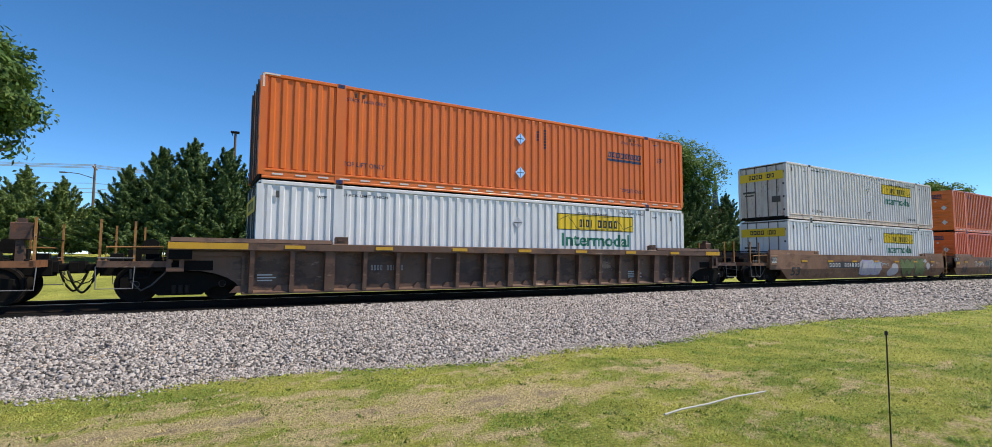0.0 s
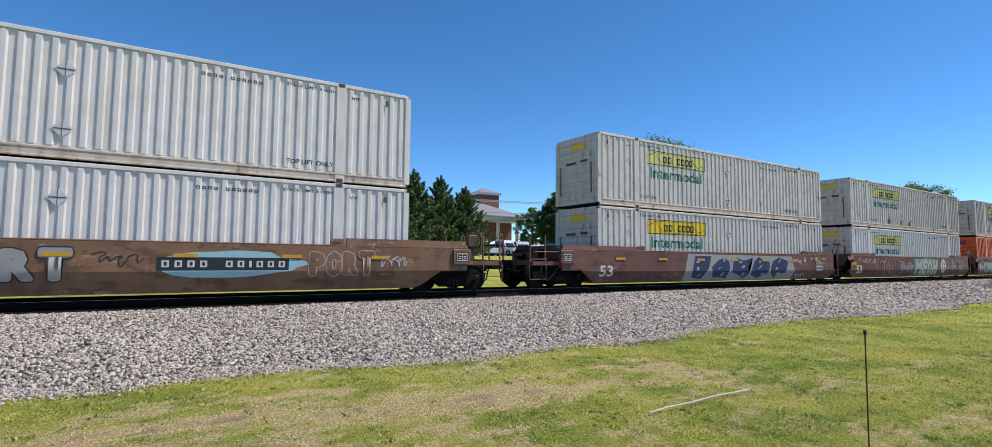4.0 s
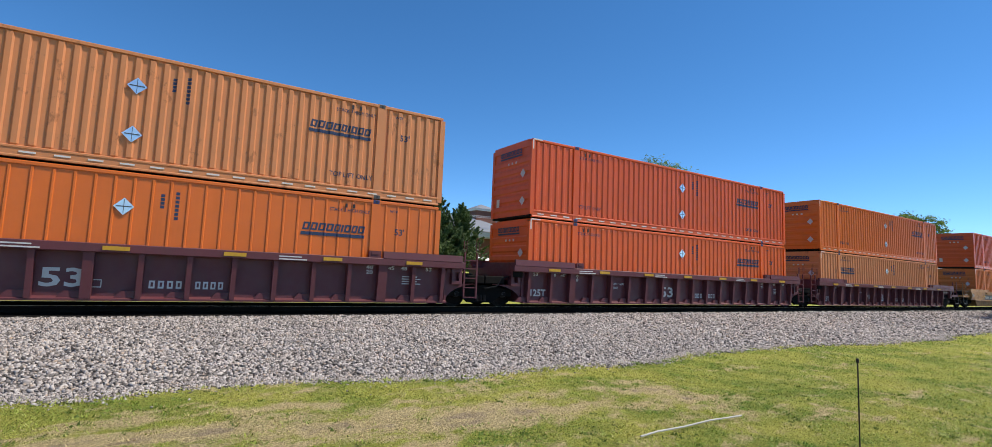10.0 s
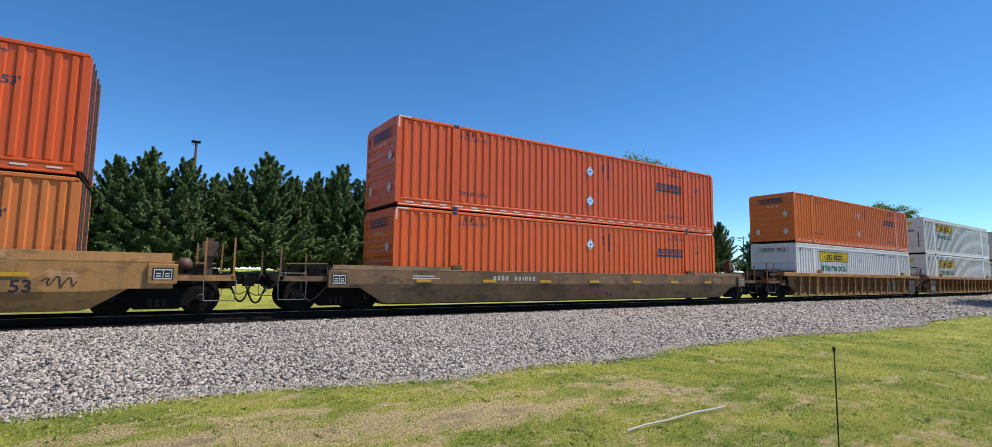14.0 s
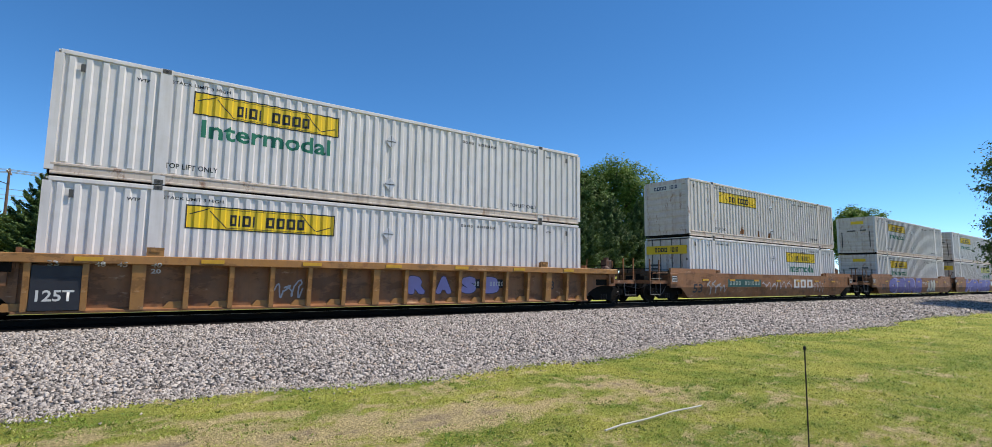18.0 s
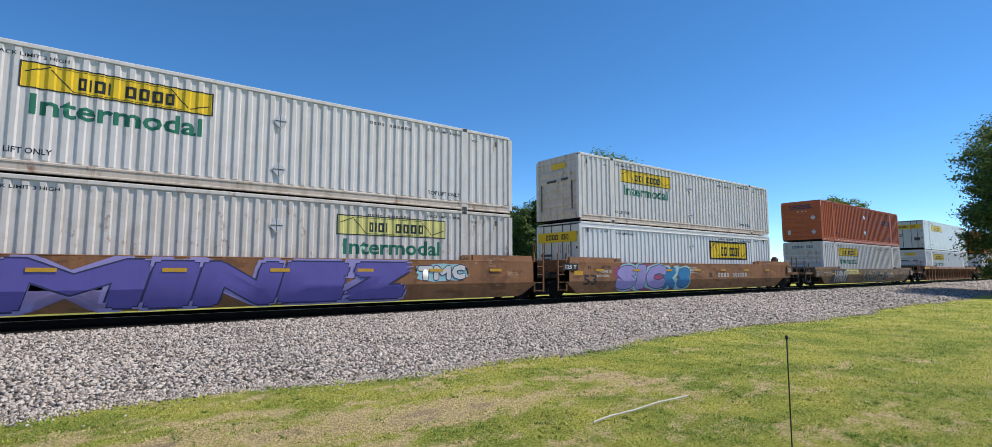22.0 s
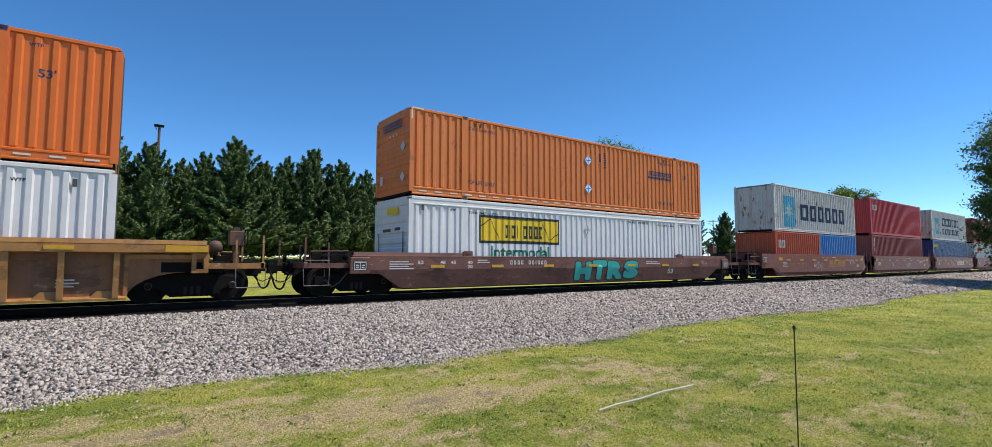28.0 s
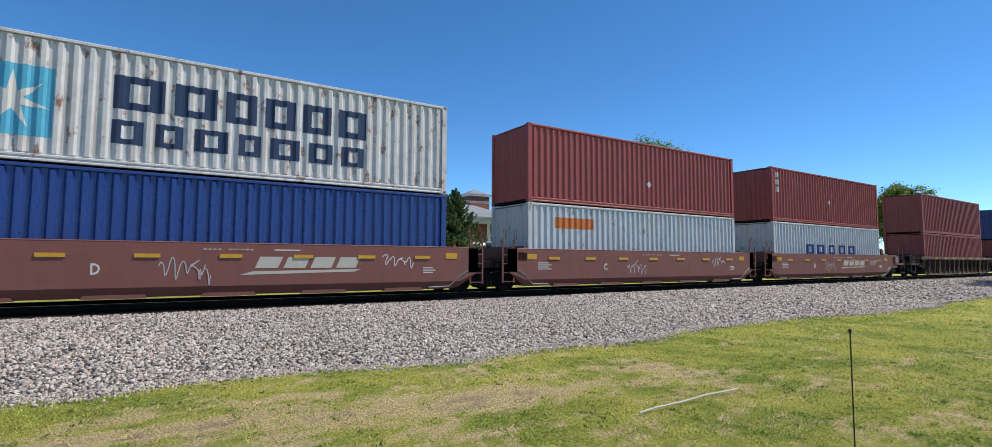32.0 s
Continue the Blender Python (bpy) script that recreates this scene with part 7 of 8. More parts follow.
car_word(*K["c20"], "..THERE IS", -7.4, -6.4, 1.0, 1.1), car_word(*K["c20"], "NO GOD..", -7.3, -6.5, 0.82, 0.92), small_print(*K["c20"], -0.7, 1.2, 0.8, 4), figures("c20", 1.16, True, G_BLACK)
for k in ("c3", "c4", "c6", "c7", "c19", "c20"):
    plate(k, -8.62, -8.12, 0.9, 1.07, None, None, HAZARD)
# olive single
car_figure(*K["c21"], "number_panel", [rect(-4.8, -2.5, 0.86, 1.16)], PALEYELLOW, "pale yellow number panel"), reporting(*K["c21"], -4.7, -2.9, 0.9, 1.08, G_BLACK), car_figure(*K["c21"], "spray_field", [[(-7.6, 0.22), (-4.6, 0.22), (-4.4, 0.8), (-5.0, 1.15), (-7.2, 1.1)]], G_BLACK, "black sprayed field", 0.004), car_piece(*K["c21"], "WRIT", -7.1, -4.7, 0.28, 1.1, 0.02, 0.014, G_GREY, G_WHITE, None, 141, 0.3, "thin silver sprayed letters")
car_piece(*K["c21"], "ACUMS", -1.6, 3.5, 0.24, 1.12, 0.09, 0.025, G_BLACK, G_BEIGE, None, 142, 0.25, "black sprayed letters edged in beige"), car_scrawl(*K["c21"], 3.9, 5.3, 0.4, 1.0, G_CLOUD, 143, 10, 0.03), car_scrawl(*K["c21"], -8.6, -7.4, 0.8, 1.1, G_CLOUD, 144, 4)
# ribbed singles
for x, letter in ((-2.95, "K"), (-2.0, "U"), (-1.05, "F")):
    car_piece(*K["c22"], letter, x, x + 0.52, 0.62, 1.18, 0.035, 0.015, G_CYAN, G_BLUE, label="pale blue sprayed letter")
car_figure(*K["c22"], "spray_star", [[(0.12, 0.66), (0.18, 0.86), (0.1, 1.08), (0.03, 0.88)], [(-0.1, 0.8), (0.12, 0.83), (0.33, 0.96), (0.1, 0.93)]], G_CYAN, "pale blue sprayed star")
reporting(*K["c22"], -5.9, -4.8, 0.74, 0.92, LETTERWHITE, G_BLACK), small_print(*K["c22"], -8.2, 0.9, 0.5), plate("c23", 3.08, 4.85, 0.7, 1.04), car_figure(*K["c23"], "big_name", bars((0.8, 0.8, 0.9), 3.3, 4.6, 0.76, 0.98), OCHRE, "name block", 0.007), car_word(*K["c23"], "53", 5.34, 5.82, 0.74, 1.06, G_BLACK), small_print(*K["c23"], 7.1, 0.6, 0.4, 3), car_scrawl(*K["c23"], 1.6, 2.6, 0.5, 0.85, G_BLACK, 161, 5)
# oxide single
car_piece(*K["c24"], "HTRS", -1.0, 2.9, 0.22, 1.13, 0.075, 0.045, G_TEAL, G_BLACK, None, 171), reporting(*K["c24"], -4.2, -2.5, 0.9, 1.08), car_word(*K["c24"], "53", 5.0, 5.4, 0.48, 0.7), small_print(*K["c24"], 3.4, 1.0, 1.0, 2), small_print(*K["c24"], -5.6, 1.05, 0.5, 2), figures("c24", 0.94), small_print(*K["c24"], -8.8, 1.0, 0.8, 4)
# red-brown set
for k, letter in (("m1", "A"), ("m2", "E"), ("m3", "D"), ("m4", "C"), ("m5", "B")):
    car_word(*K[k], letter, -2.75 if k != "m1" else -1.72, -2.58 if k != "m1" else -1.52, 0.7, 0.95)
    small_print(*K[k], -5.9, 0.95, 0.6, 4), small_print(*K[k], 5.2, 0.8, 0.4, 3), reporting(*K[k], -0.6, 0.5, 1.26, 1.33), small_print(*K[k], 1.0, 1.28, 0.8, 1)
    if k in ("m1", "m3", "m5"):
        car_figure(*K[k], "swoosh_name", [rect(0.55 + i * 0.68, 1.1 + i * 0.68, 0.83, 1.12, 0.12) for i in range(4)] + [[(0.2, 0.66), (3.1, 0.72), (3.3, 0.79), (0.5, 0.75)]], G_BEIGE if k != "m1" else OCHRE, "slanted tan name block")
    car_scrawl(*K[k], -1.5 if k != "m2" else 0.6, -0.4 if k != "m2" else 1.7, 0.45, 1.2, G_CLOUD, 180 + int(k[1]), 8, 0.02)
    car_scrawl(*K[k], 3.9, 4.9, 0.8, 1.3, G_WHITE, 190 + int(k[1]), 6, 0.02)
reporting(*K["m1"], -5.1, -2.95, 0.72, 0.95, OCHRE), reporting(*K["m5"], 1.0, 2.4, 0.6, 0.8, OCHRE)
# ---------------------------------------------------------------- trees and buildings behind the track
BARK = plain("grey-brown bark", (0.1, 0.075, 0.055), 0.9, 0.0, 0.3, 6, 0.8)
CONIFER = make_blade_material("juniper foliage", (0.05, 0.085, 0.026), (0.1, 0.16, 0.05), (0.19, 0.25, 0.08), thin=0.15)
PALECONIFER = make_blade_material("light green juniper foliage", (0.09, 0.14, 0.04), (0.19, 0.26, 0.075), (0.3, 0.36, 0.11), thin=0.25)
LEAF = make_blade_material("green tree leaves", (0.06, 0.125, 0.018), (0.16, 0.25, 0.045), (0.27, 0.34, 0.08))
DARKLEAF = make_blade_material("dark green tree leaves", (0.045, 0.095, 0.02), (0.10, 0.165, 0.035), (0.2, 0.26, 0.065), thin=0.22)


def leaf_cloud(centres, normals, sizes, rng, along=None, thin=0.45):
    """Small bent leaves, two triangles each, round given places."""
    n = len(centres)
    a = rng.normal(size=(n, 3)) if along is None else along + rng.normal(0, 0.12, (n, 3))
    a -= (a * normals).sum(1)[:, None] * normals
    a /= np.linalg.norm(a, axis=1)[:, None]
    b = np.cross(normals, a)
    s = sizes[:, None]
    v = np.stack([centres - a * s, centres + b * s * thin + normals * s * 0.12, centres + a * s, centres - b * s * thin + normals * s * 0.12], 1).reshape(-1, 3)
    f = (np.array([(0, 1, 2, 3)])[None] + 4 * np.arange(n)[:, None, None]).reshape(-1, 4)
    return v, f


def conifer_mesh(seed, h=9.0, r=2.7, plumes=185, per=165, mat=None):
    """A conical juniper crown of separate upswept plumes with dark gaps between."""
    rng = np.random.default_rng(seed)
    cs, ns, ss, al = [], [], [], []
    for i in range(plumes):
        k = (i + rng.uniform(0, 1)) / plumes
        k = 1 - (1 - k) ** 0.62
        th = i * 2.39996 + rng.uniform(-0.4, 0.4)
        rad = r * (1 - k) ** 0.78 * rng.uniform(0.6, 1.3)
        out = np.array([math.cos(th), math.sin(th), 0.0])
        ln = (0.6 + 1.3 * (1 - k)) * rng.uniform(0.75, 1.25)
        tip = out * (rad + 0.05) + np.array([0, 0, (h - 0.6) * k * 0.93 + 0.95 + 0.45 * ln])
        d = out * (1.15 - 0.8 * k) + np.array([0, 0, 0.6 + 0.6 * k]) + rng.normal(0, 0.13, 3)
        d /= np.linalg.norm(d)
        q = rng.uniform(0, 1, per) ** 0.8
        wid = (0.05 + 0.3 * (1 - q) ** 0.7 * (0.5 + 0.5 * (1 - k)))[:, None]
        cs.append(tip - d * ln * (1 - q)[:, None] * 1.2 + rng.normal(0, 1, (per, 3)) * wid * 0.4)
        nn = out * 0.8 + np.array([0, 0, 0.55]) + rng.normal(0, 0.6, (per, 3))
        ns.append(nn / np.linalg.norm(nn, axis=1)[:, None])
        ss.append(rng.uniform(0.07, 0.17, per))
        fan = d + rng.normal(0, 0.22, (per, 3))
        al.append(fan / np.linalg.norm(fan, axis=1)[:, None])
    n = 5200                                  # the dense inner branches
    k = rng.uniform(0, 1, n) ** 1.25
    th, q = rng.uniform(0, 2 * np.pi, n), rng.uniform(0.05, 0.55, n) * r * (1 - k) ** 0.8
    cs.append(np.stack([q * np.cos(th), q * np.sin(th), 0.8 + (h - 0.6) * 0.9 * k], 1))
    nn = rng.normal(0, 1, (n, 3))
    ns.append(nn / np.linalg.norm(nn, axis=1)[:, None])
    ss.append(rng.uniform(0.16, 0.3, n))
    al.append(rng.normal(0, 1, (n, 3)))
    v, f = leaf_cloud(np.concatenate(cs), np.concatenate(ns), np.concatenate(ss), rng, np.concatenate(al), 0.28)
    return fast_mesh("crown", v, f, mat or CONIFER)


def trunk_mesh(h, r, limbs, seed, spread):
    rng = random.Random(seed)
    s = Shape()
    pts = [(0, 0, -0.1), (0.05 * h * rng.uniform(-0.3, 0.3), 0.03 * h * rng.uniform(-0.4, 0.4), h * 0.33), (0.05 * h * rng.uniform(-0.5, 0.5), 0.05 * h * rng.uniform(-0.5, 0.5), h * 0.7)]
    for i, (a, b) in enumerate(zip(pts, pts[1:])):
        s.bar(a, b, r * (1 - 0.35 * i), 9, r * (1 - 0.35 * (i + 1)))
    for i in range(limbs):
        k = 0.25 + 0.5 * i / limbs
        th = i * 2.4 + rng.uniform(-0.3, 0.3)
        base = Vector((0, 0, h * k))
        tip = base + Vector((math.cos(th) * spread * (0.85 - 0.5 * k), math.sin(th) * spread * (0.85 - 0.5 * k), h * rng.uniform(0.12, 0.28)))
        mid = base.lerp(tip, 0.5) + Vector((0, 0, -0.05 * h))
        s.bar(base, mid, r * 0.34, 6, r * 0.22).bar(mid, tip, r * 0.22, 6, r * 0.06)
    return s.mesh("trunk", BARK)


def crown_mesh(seed, h, r, z0, clumps, per, size, mat, flat=0.8):
    """A broadleaf crown: clumps of leaves at the limb ends, with gaps between."""
    rng = np.random.default_rng(seed)
    cs, ns, ss = [], [], []
    zc = (h + z0) / 2
    for i in range(clumps):
        d = rng.normal(size=3)
        d /= np.linalg.norm(d)
        k = rng.uniform(0.35, 1.0) ** 0.5
        bump = 0.8 + 0.35 * math.sin(3.1 * math.atan2(d[1], d[0]) + seed) * math.cos(2.3 * d[2] + seed)
        c = np.array([d[0] * r * k * bump, d[1] * r * k * bump, zc + d[2] * (h - z0) / 2 * k * (0.85 + 0.15 * bump)])
        cr = r * rng.uniform(0.1, 0.2)
        p = rng.normal(0, 1, (per, 3)) * np.array([cr, cr, cr * flat]) * 0.45
        cs.append(c + p)
        nn = d * 0.7 + np.array([0, 0, 0.6]) + rng.normal(0, 0.55, (per, 3))
        ns.append(nn / np.linalg.norm(nn, axis=1)[:, None])
        ss.append(rng.uniform(0.6, 1.35, per) * size)
    v, f = leaf_cloud(np.concatenate(cs), np.concatenate(ns), np.concatenate(ss), rng)
    return fast_mesh("crown", v, f, mat)


def place(az, y):
    return y * math.tan(radians(az)), y


CONIFERS = [kept(("conifer", i), lambda: conifer_mesh(i + 3)) for i in range(4)]
PALECROWN = conifer_mesh(9, plumes=150, mat=PALECONIFER)
CTRUNK = kept(("ctrunk",), lambda: trunk_mesh(8.0, 0.16, 5, 2, 1.2))


def build_conifer(x, y, height, i, wide=1.0, pale=False):
    s = height / 9.0
    t = thing("juniper_tree", "light green young juniper behind the track" if pale else "dense dark green juniper in a row behind the track", "tree", "row of junipers", at=pose(x, y, ground_z(x, y) - 0.05))
    part("trunk", CTRUNK, BARK, t, at=Matrix.Diagonal((s, s, s, 1)))
    part("crown", PALECROWN if pale else CONIFERS[i % 4], CONIFER, t, at=pose(0, 0, 0, 0, 0, i * 77) @ Matrix.Diagonal((s * wide, s * wide, s, 1)))


for i, (az, h) in enumerate(((-5.4, 6.9), (-2.8, 8.6), (-0.3, 9.3), (2.6, 8.9), (5.0, 7.9), (6.9, 8.7), (9.7, 10.0), (12.3, 8.4), (14.4, 9.0), (16.9, 10.0), (19.9, 9.2), (22.4, 8.6), (25.3, 8.2), (28.0, 7.4))):
    x, y = place(az, 38 + 0.5 * math.sin(i * 1.7))
    build_conifer(x, y, h * 0.86, i, 1.5 if h > 9.5 else 1.3 if h > 8 else 1.4)
for i, (az, y, h) in enumerate(((45.5, 46, 10.2), (48.5, 47, 11.6), (51.5, 46, 11.4), (54.3, 45, 9.6), (57.2, 46, 9.0), (60.5, 44, 8.2))):
    build_conifer(*place(az, y), h * 0.95, i + 1, 1.3)


def build_broadleaf(x, y, h, r, z0, seed, mat, label, clumps=210, per=46, size=0.17, flat=0.8):
    t = thing("tree", label, "tree", at=pose(x, y, ground_z(x, y)))
    part("trunk", trunk_mesh(h, 0.03 * h, 9, seed, r), BARK, t)
    part("crown", crown_mesh(seed, h, r, z0, clumps, per, size, mat, flat), mat, t)


for i, (az, h) in enumerate(((-17.6, 5.4), (-14.8, 5.6), (-12.3, 5.5), (-9.9, 5.0))):
    build_conifer(*place(az, 40), h, i, 1.5, True)
build_broadleaf(*place(-7.6, 46), 3.4, 2.3, 0.1, 31, LEAF, "low bushy green tree beside the junipers", 190, 60, 0.17)
build_broadleaf(-14.4, 42, 15.4, 6.6, 5.6, 11, DARKLEAF, "tall green broadleaf tree behind the bushes", 560, 80, 0.2)
build_broadleaf(*place(48.8, 60), 20.4, 8.4, 4.0, 12, LEAF, "tall light green broadleaf tree behind junipers", 640, 80, 0.22)
build_broadleaf(*place(38.4, 66), 10.5, 3.6, 1.0, 13, DARKLEAF, "dark green broadleaf tree beside the parking lot", 300, 70, 0.2)
build_broadleaf(*place(41.0, 58), 9.6, 3.9, 0.4, 17, DARKLEAF, "dark green broadleaf tree", 420, 80, 0.18)
build_broadleaf(*place(45.4, 57), 17.0, 5.4, 0.4, 19, DARKLEAF, "tall dark green broadleaf tree beside junipers", 620, 80, 0.2)
build_broadleaf(*place(35.6, 72), 8.6, 3.0, 1.0, 18, LEAF, "small green tree beside the portico", 160, 60, 0.18)
build_broadleaf(*place(70.8, 42), 15.0, 6.5, 3.0, 14, LEAF, "distant green broadleaf tree", 360, 60, 0.28)
build_broadleaf(50.6, 4.7, 13.4, 6.2, 0.5, 15, DARKLEAF, "large dark green broadleaf tree beside the track", 620, 210, 0.11, 0.5)
# ---------------------------------------------------------------- the lawn's odds and ends, the street behind
BRICK = plain("red-brown brick wall", (0.2, 0.085, 0.06), 0.85, 0.0, 0.25, 3, 0.3)
SLATE = plain("grey shingle roof", (0.2, 0.215, 0.24), 0.7, 0.0, 0.2, 3, 0.3)
TRIM = plain("white painted trim", (0.72, 0.72, 0.7), 0.6, 0.0, 0.06, 2, 0.05)
GLASS = plain("dark window glass", (0.02, 0.025, 0.03), 0.08, 0.0, 0.1, 2, 0.0)
RODMAT = plain("dark steel rod", (0.03, 0.027, 0.025), 0.6, 0.5, 0.2)
TWIG = plain("bleached dry stick", (0.5, 0.47, 0.42), 0.9, 0.0, 0.25, 9, 0.5)
POLE = plain("weathered pole wood", (0.14, 0.085, 0.06), 0.85, 0.0, 0.25, 5, 0.4)
WIRE = plain("bare aluminium wire", (0.5, 0.5, 0.52), 0.4, 0.7, 0.1, 2, 0.0)
ASPHALT = plain("grey asphalt", (0.06, 0.06, 0.062), 0.9, 0.0, 0.25, 8, 0.4)

rod = thing("marker_rod", "thin dark steel rod standing in the lawn", "rod", at=pose(2.535, 1.10, 0))
part("shaft", Shape().path([(0.01, 0, -0.1), (0.006, 0.002, 0.4), (-0.002, 0.0, 0.8), (0, 0, 1.29)], 0.0028, 8), RODMAT, rod)
part("cap", Shape().turned([(0.004, 1.288), (0.0065, 1.29), (0.0065, 1.302), (0.004, 1.307)], "z", 10), RODMAT, rod, "small blunt cap")
solo("fallen_stick", Shape().path([(4.23, 3.84, 0.02), (4.5, 3.85, 0.035), (4.95, 3.86, 0.03), (5.4, 3.87, 0.045), (5.75, 3.875, 0.035), (6.02, 3.88, 0.03)], 0.011, 6), TWIG, "long bleached bare stick lying on the lawn", "stick")


def build_hall():
    """A brick hall with a white portico, a grey hipped roof and a brick cupola."""
    hall = thing("town_hall", "brick building with white columns and grey roof", "building", at=pose(44, 77, 1.9))
    part("wall", Shape().box(-10, 8, 2.2, 18, -0.5, 6.2), BRICK, hall)
    part("entablature", Shape().box(-10.4, 8.4, -1.2, 18.4, 6.2, 7.1), TRIM, hall, "white painted entablature")
    part("roof", Shape().add([(-10.9, -1.7, 7.1), (8.9, -1.7, 7.1), (8.9, 18.9, 7.1), (-10.9, 18.9, 7.1), (-2.5, 7.5, 10.6), (2.5, 7.5, 10.6)], [(0, 1, 5, 4), (1, 2, 5), (2, 3, 4, 5), (3, 0, 4), (0, 3, 2, 1)]), SLATE, hall, "grey hipped shingle roof")
    cup = part("cupola", Shape().box(3.0, 7.2, 5.4, 9.6, 7.6, 11.6), BRICK, hall, "square brick cupola")
    part("cupola_cornice", Shape().box(2.7, 7.5, 5.1, 9.9, 11.6, 11.95), TRIM, cup)
    part("cupola_roof", Shape().add([(2.6, 5.0, 11.95), (7.6, 5.0, 11.95), (7.6, 10.0, 11.95), (2.6, 10.0, 11.95), (5.1, 7.5, 13.1)], [(0, 1, 4), (1, 2, 4), (2, 3, 4), (3, 0, 4), (0, 3, 2, 1)]), SLATE, cup)
    for i, x in enumerate((-8.6, -4.6, -0.6, 3.4, 7.4)):
        col = part("column", Shape().turned([(0.42, 0.3), (0.36, 0.5), (0.3, 5.9), (0.44, 6.0), (0.44, 6.2)], "z", 16), TRIM, hall, at=pose(x, -0.5, 0), smooth=True, key=("column",))
        part("plinth", lambda: Shape().box(-0.5, 0.5, -0.5, 0.5, 0.0, 0.3), TRIM, col, key=("plinth",))
    for x in (-6.6, -2.6, 1.4, 5.4):
        win = part("window", lambda: Shape().box(-0.6, 0.6, -0.04, 0.02, 1.0, 4.2), TRIM, hall, at=pose(x, 2.2, 0), key=("hallwin",))
        for a in (-0.27, 0.27):
            for j in range(3):
                part("pane", lambda: Shape().box(-0.22, 0.22, -0.06, -0.03, -0.45, 0.45), GLASS, win, at=pose(a, 0, 1.6 + j), key=("hallpane",))
    part("porch_floor", Shape().box(-10, 8.4, -1.4, 2.2, -0.5, 0.02), TRIM, hall)


build_hall()
solo("parking_lot", Shape().box(18, 78, 50, 66, 1.86, 1.93), ASPHALT, "flat grey asphalt parking lot", "parking lot", kind="structure")


def vehicle_paint(name, col):
    return plain(name, col, 0.25, 0.3, 0.05, 2, 0.0)


def build_vehicle(x, y, turn, paint_, kind, label):
    """A parked car: body, cabin with panes, wheels and lamps."""
    h = {"suv": 1.75, "sedan": 1.42, "pickup": 1.85}[kind]
    car = thing("parked_car", label, "car", "parked cars", at=pose(x, y, 1.93, 0, 0, turn))
    sill, belt = 0.28, 0.95 if kind != "sedan" else 0.85
    body = [(-2.3, sill + 0.1), (-2.25, belt - 0.1), (-1.5, belt), (2.1, belt), (2.3, belt - 0.15), (2.32, sill + 0.1), (2.2, sill), (-2.2, sill)]
    part("body", Shape().prism(body[::-1], -0.9, 0.9), paint_, car, key=("vbody", kind))
    cab = {"suv": [(-1.05, belt), (-0.35, h), (1.95, h), (2.2, belt)], "sedan": [(-0.95, belt), (-0.2, h), (1.0, h), (1.75, belt)], "pickup": [(-1.0, belt), (-0.4, h), (0.9, h), (1.0, belt)]}[kind]
    part("cabin", Shape().prism(cab[::-1], -0.78, 0.78), paint_, car, key=("vcab", kind))
    inner = [(p[0] * 0.94 + 0.03, belt + 0.06 + (p[1] - belt) * 0.8) for p in cab]
    for s in (-1, 1):
        part("side_window", lambda: Shape().prism(inner[::-1], s * 0.775, s * 0.79), GLASS, car, key=("vwin", kind, s))
    a, b = cab[0], cab[1]
    part("windscreen", lambda: Shape().add([(a[0] - 0.02, -0.68, a[1] + 0.05), (a[0] - 0.02, 0.68, a[1] + 0.05), (b[0] - 0.03, 0.62, b[1] - 0.08), (b[0] - 0.03, -0.62, b[1] - 0.08)], [(0, 1, 2, 3)]), GLASS, car, key=("vscreen", kind))
    a, b = cab[3], cab[2]
    part("rear_window", lambda: Shape().add([(a[0] + 0.02, -0.68, a[1] + 0.05), (a[0] + 0.02, 0.68, a[1] + 0.05), (b[0] + 0.03, 0.62, b[1] - 0.08), (b[0] + 0.03, -0.62, b[1] - 0.08)], [(3, 2, 1, 0)]), GLASS, car, key=("vrear", kind))
    for wx in (-1.45, 1.4):
        for wy in (-0.82, 0.82):
            tyre = part("wheel", lambda: Shape().turned([(0.2, -0.11), (0.34, -0.11), (0.35, 0), (0.34, 0.11), (0.2, 0.11)], "y", 18), RUBBER, car, at=pose(wx, wy, 0.34), key=("vtyre",))
            part("rim", lambda: Shape().turned([(0.2, -0.1), (0.06, -0.12), (0.06, 0.12), (0.2, 0.1)], "y", 12), WIRE, tyre, key=("vrim",))
    for wy in (-0.7, 0.7):
        part("headlight", lambda: Shape().box(-2.31, -2.2, -0.16, 0.16, 0.62, 0.76), TRIM, car, at=pose(0, wy, 0), key=("vhead",))
        part("tail_light", lambda: Shape().box(2.24, 2.33, -0.12, 0.12, 0.6, 0.8), CAIRED, car, at=pose(0, wy, 0), key=("vtail",))


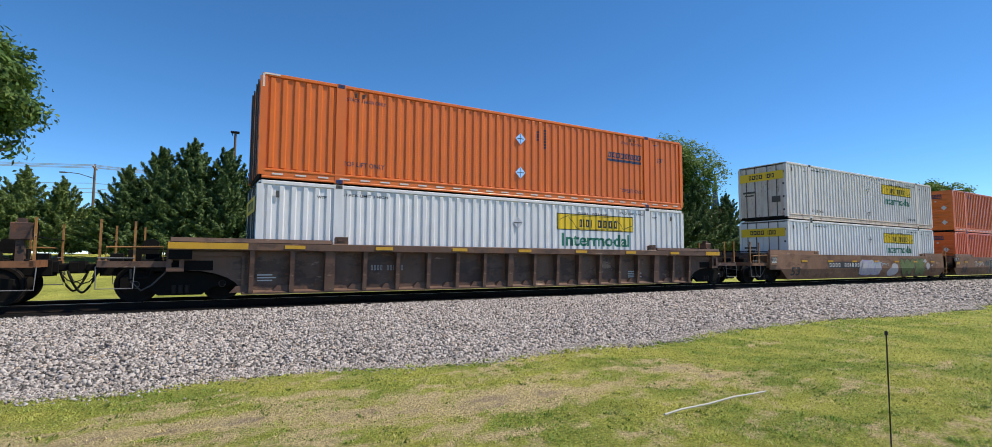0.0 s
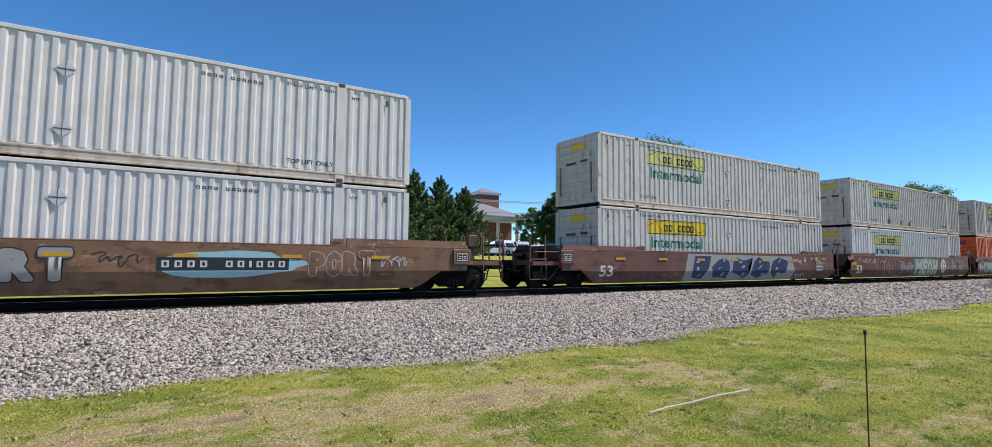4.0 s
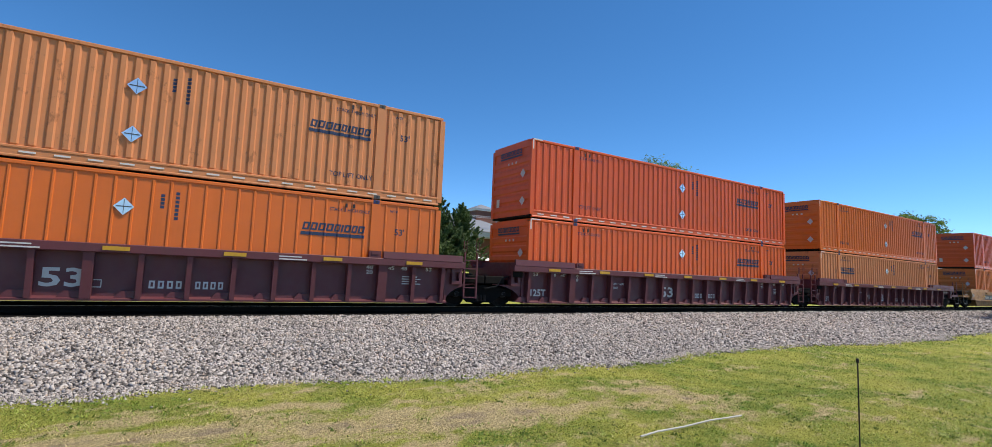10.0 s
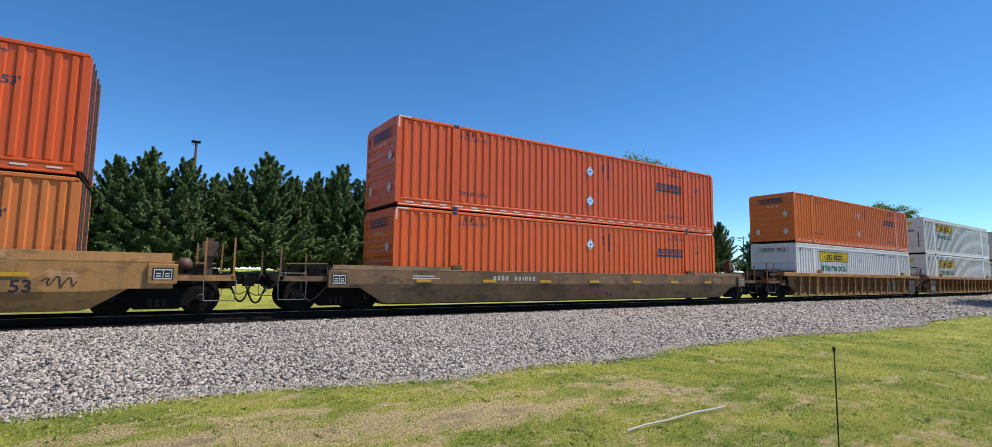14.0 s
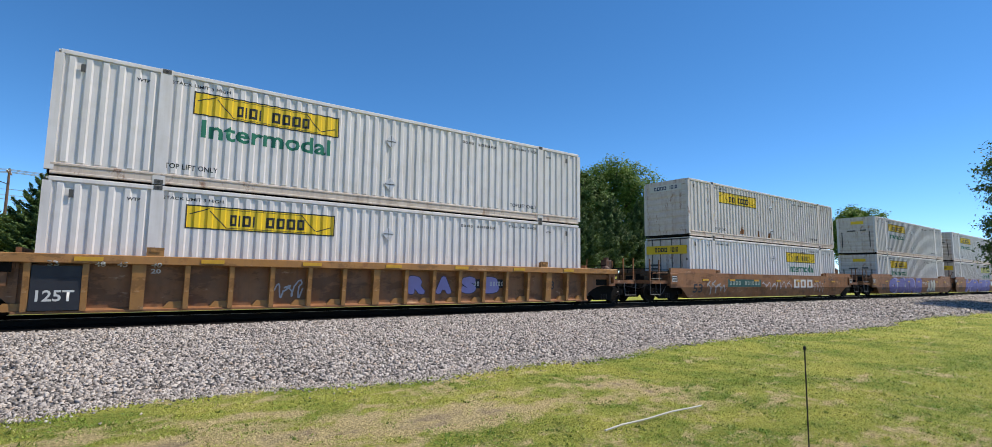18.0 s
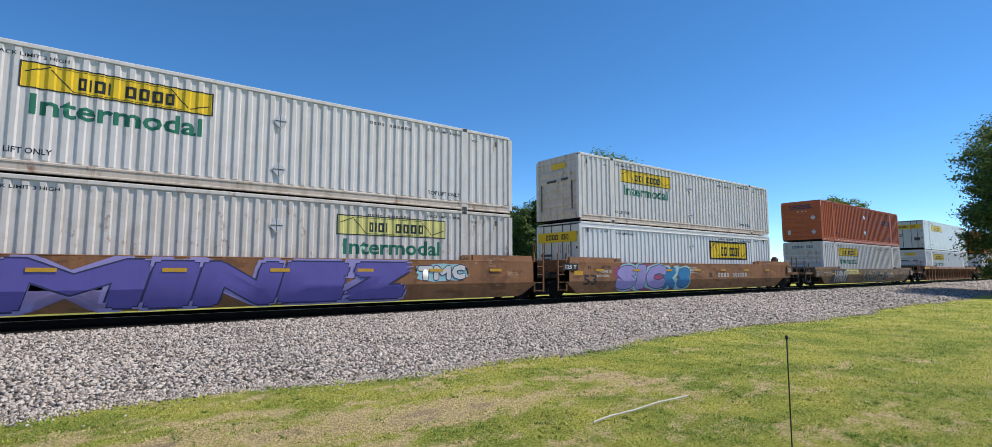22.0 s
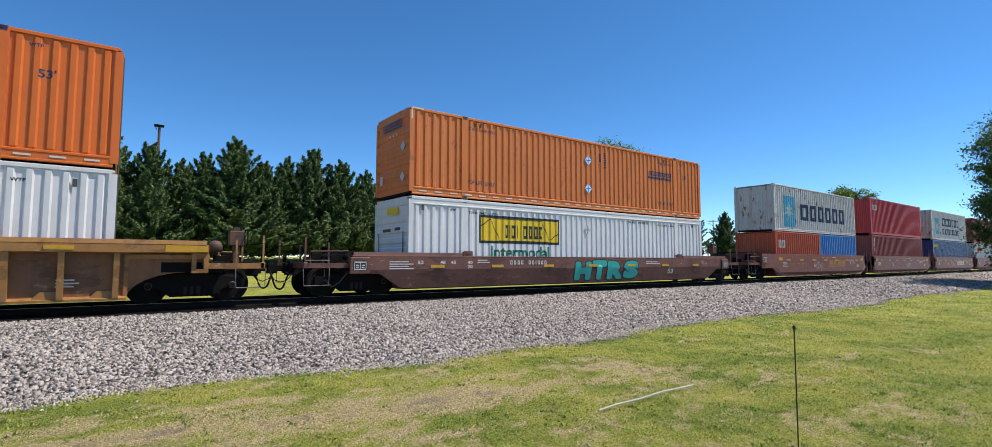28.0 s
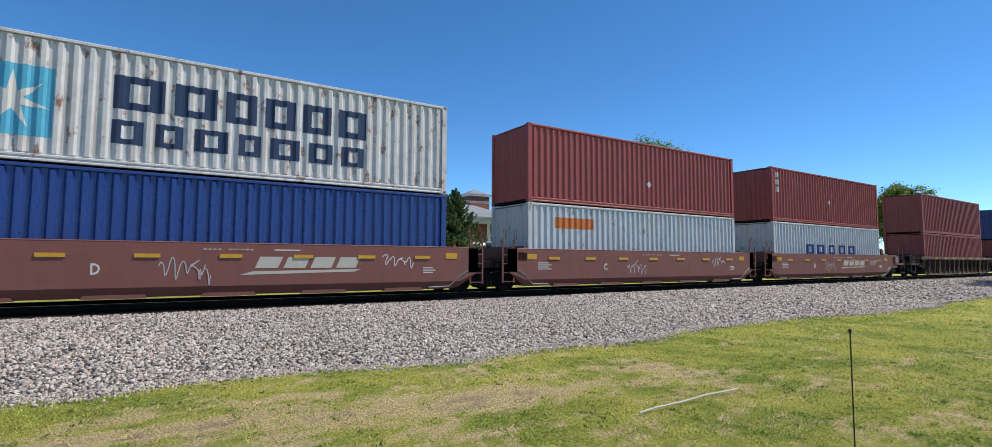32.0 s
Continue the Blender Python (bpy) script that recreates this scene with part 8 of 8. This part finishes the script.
SILVER, NAVYCAR, WHITECAR = vehicle_paint("silver car paint", (0.5, 0.52, 0.55)), vehicle_paint("navy car paint", (0.02, 0.04, 0.1)), vehicle_paint("white car paint", (0.75, 0.75, 0.75))
for az, y, turn, m, kind, label in ((32.6, 51.5, 100, SILVER, "pickup", "silver pickup parked on the asphalt lot"), (34.4, 51.5, 70, SILVER, "suv", "silver sport utility car parked on the lot"), (36.2, 52, 40, WHITECAR, "sedan", "white sedan parked on the asphalt lot"),
                                    (37.6, 54, 60, NAVYCAR, "suv", "navy blue car parked on the lot"), (30.6, 53, 80, WHITECAR, "suv", "white car parked behind the junipers"), (39.0, 54, 75, SILVER, "sedan", "silver sedan parked on the lot"), (-7.4, 48, 12, WHITECAR, "suv", "white car parked behind the junipers"), (-2.6, 48.5, -8, WHITECAR, "pickup", "white pickup parked behind the junipers"), (5.0, 48, 6, WHITECAR, "suv", "white car parked behind the junipers"), (11.5, 48.5, -5, WHITECAR, "pickup", "white pickup parked behind the junipers")):
    build_vehicle(*place(az, y), turn, m, kind, label)


def build_lamp(x, y, h):
    lamp = thing("street_lamp", "tall rusty-brown lamp post with box head", "street lamp", at=pose(x, y, ground_z(x, y)))
    part("post", Shape().turned([(0.14, 0), (0.12, h * 0.5), (0.09, h)], "z", 10), POLE, lamp)
    part("head", Shape().box(-0.35, 0.3, -0.17, 0.17, h - 0.02, h + 0.14, 0.03), DARKSTEEL, lamp)
    part("arm", Shape().path([(-0.2, 0, h - 0.25), (-0.25, 0, h)], 0.03, 6), DARKSTEEL, lamp)


build_lamp(*place(3.1, 48), 10.2)


def build_pole(x, y, h):
    pole = thing("utility_pole", "wooden utility pole with crossarm and wires", "utility pole", "utility poles", at=pose(x, y, 1.9))
    part("post", lambda: Shape().turned([(0.16, -0.2), (0.13, h * 0.6), (0.1, h)], "z", 10), POLE, pole, key=("upost", h))
    part("crossarm", lambda: Shape().box(-0.06, 0.06, -1.3, 1.3, h - 0.5, h - 0.38), POLE, pole, key=("uarm", h))
    for a in (-1.2, -0.5, 0.5, 1.2):
        part("insulator", lambda: Shape().turned([(0.03, 0), (0.06, 0.05), (0.03, 0.14)], "z", 8), TRIM, pole, at=pose(0, a, h - 0.38), key=("uins",))
    part("lamp_arm", lambda: Shape().path([(0, 0, h - 1.6), (-1.3, -0.3, h - 1.2), (-2.4, -0.5, h - 1.15)], 0.04, 6), CASTGREY, pole, key=("ularm", h))
    part("lamp_head", lambda: Shape().box(-2.9, -2.3, -0.65, -0.38, h - 1.26, h - 1.12, 0.03), CASTGREY, pole, key=("ulhead", h))


POLES = [-62, -9.8, 66, 120]
for x in POLES:
    build_pole(x, 71, 10.0)
for i, (dy, z) in enumerate(((-1.2, 11.65), (-0.5, 11.65), (0.5, 11.65), (1.2, 11.65), (0.1, 9.8), (0.1, 9.2), (0.15, 8.8))):
    pts = []
    for a, b in zip(POLES, POLES[1:]):
        pts += [(a + (b - a) * k / 10, 71 + dy, z - 4 * 0.9 * (k / 10) * (1 - k / 10)) for k in range(10)]
    solo("power_line", Shape().path(pts + [(POLES[-1], 71 + dy, z)], 0.028, 5), WIRE, "thin sagging overhead wire between poles", "wire", "overhead wires")

spire = thing("church_spire", "slender dark blue spire rising behind the trees", "spire", at=pose(*place(53.3, 105), 1.9))
part("tower", Shape().box(-2, 2, -2, 2, -0.2, 16), BRICK, spire)
part("steeple", Shape().turned([(1.3, 16), (0.6, 22), (0.06, 28.2), (0.02, 28.6)], "z", 8), plain("dark blue slate", (0.03, 0.05, 0.09), 0.5, 0.0, 0.15, 3, 0.1), spire)
# ---------------------------------------------------------------- what moves
def shift_at(t):
    return float(np.interp(t, [a for a, _ in SHIFT], [b for _, b in SHIFT]))


def motions():
    for ob, u, z in MOVERS:
        walk(ob, [(t, pose(u - s, TRACK_Y, z)) for t, s in SHIFT])
    first = {}
    for ob, x in WHEELS:
        if x not in first:
            walk(ob, [(k / 30, pose(x, 0, WHEEL_R, 0, -math.degrees(shift_at(k / 30) / WHEEL_R), 0)) for k in range(961)])
            first[x] = ob.animation_data
        else:
            ob.rotation_mode = "QUATERNION"
            keys = ob.animation_data_create()
            keys.action = first[x].action
            keys.action_slot = first[x].action_slot


motions()
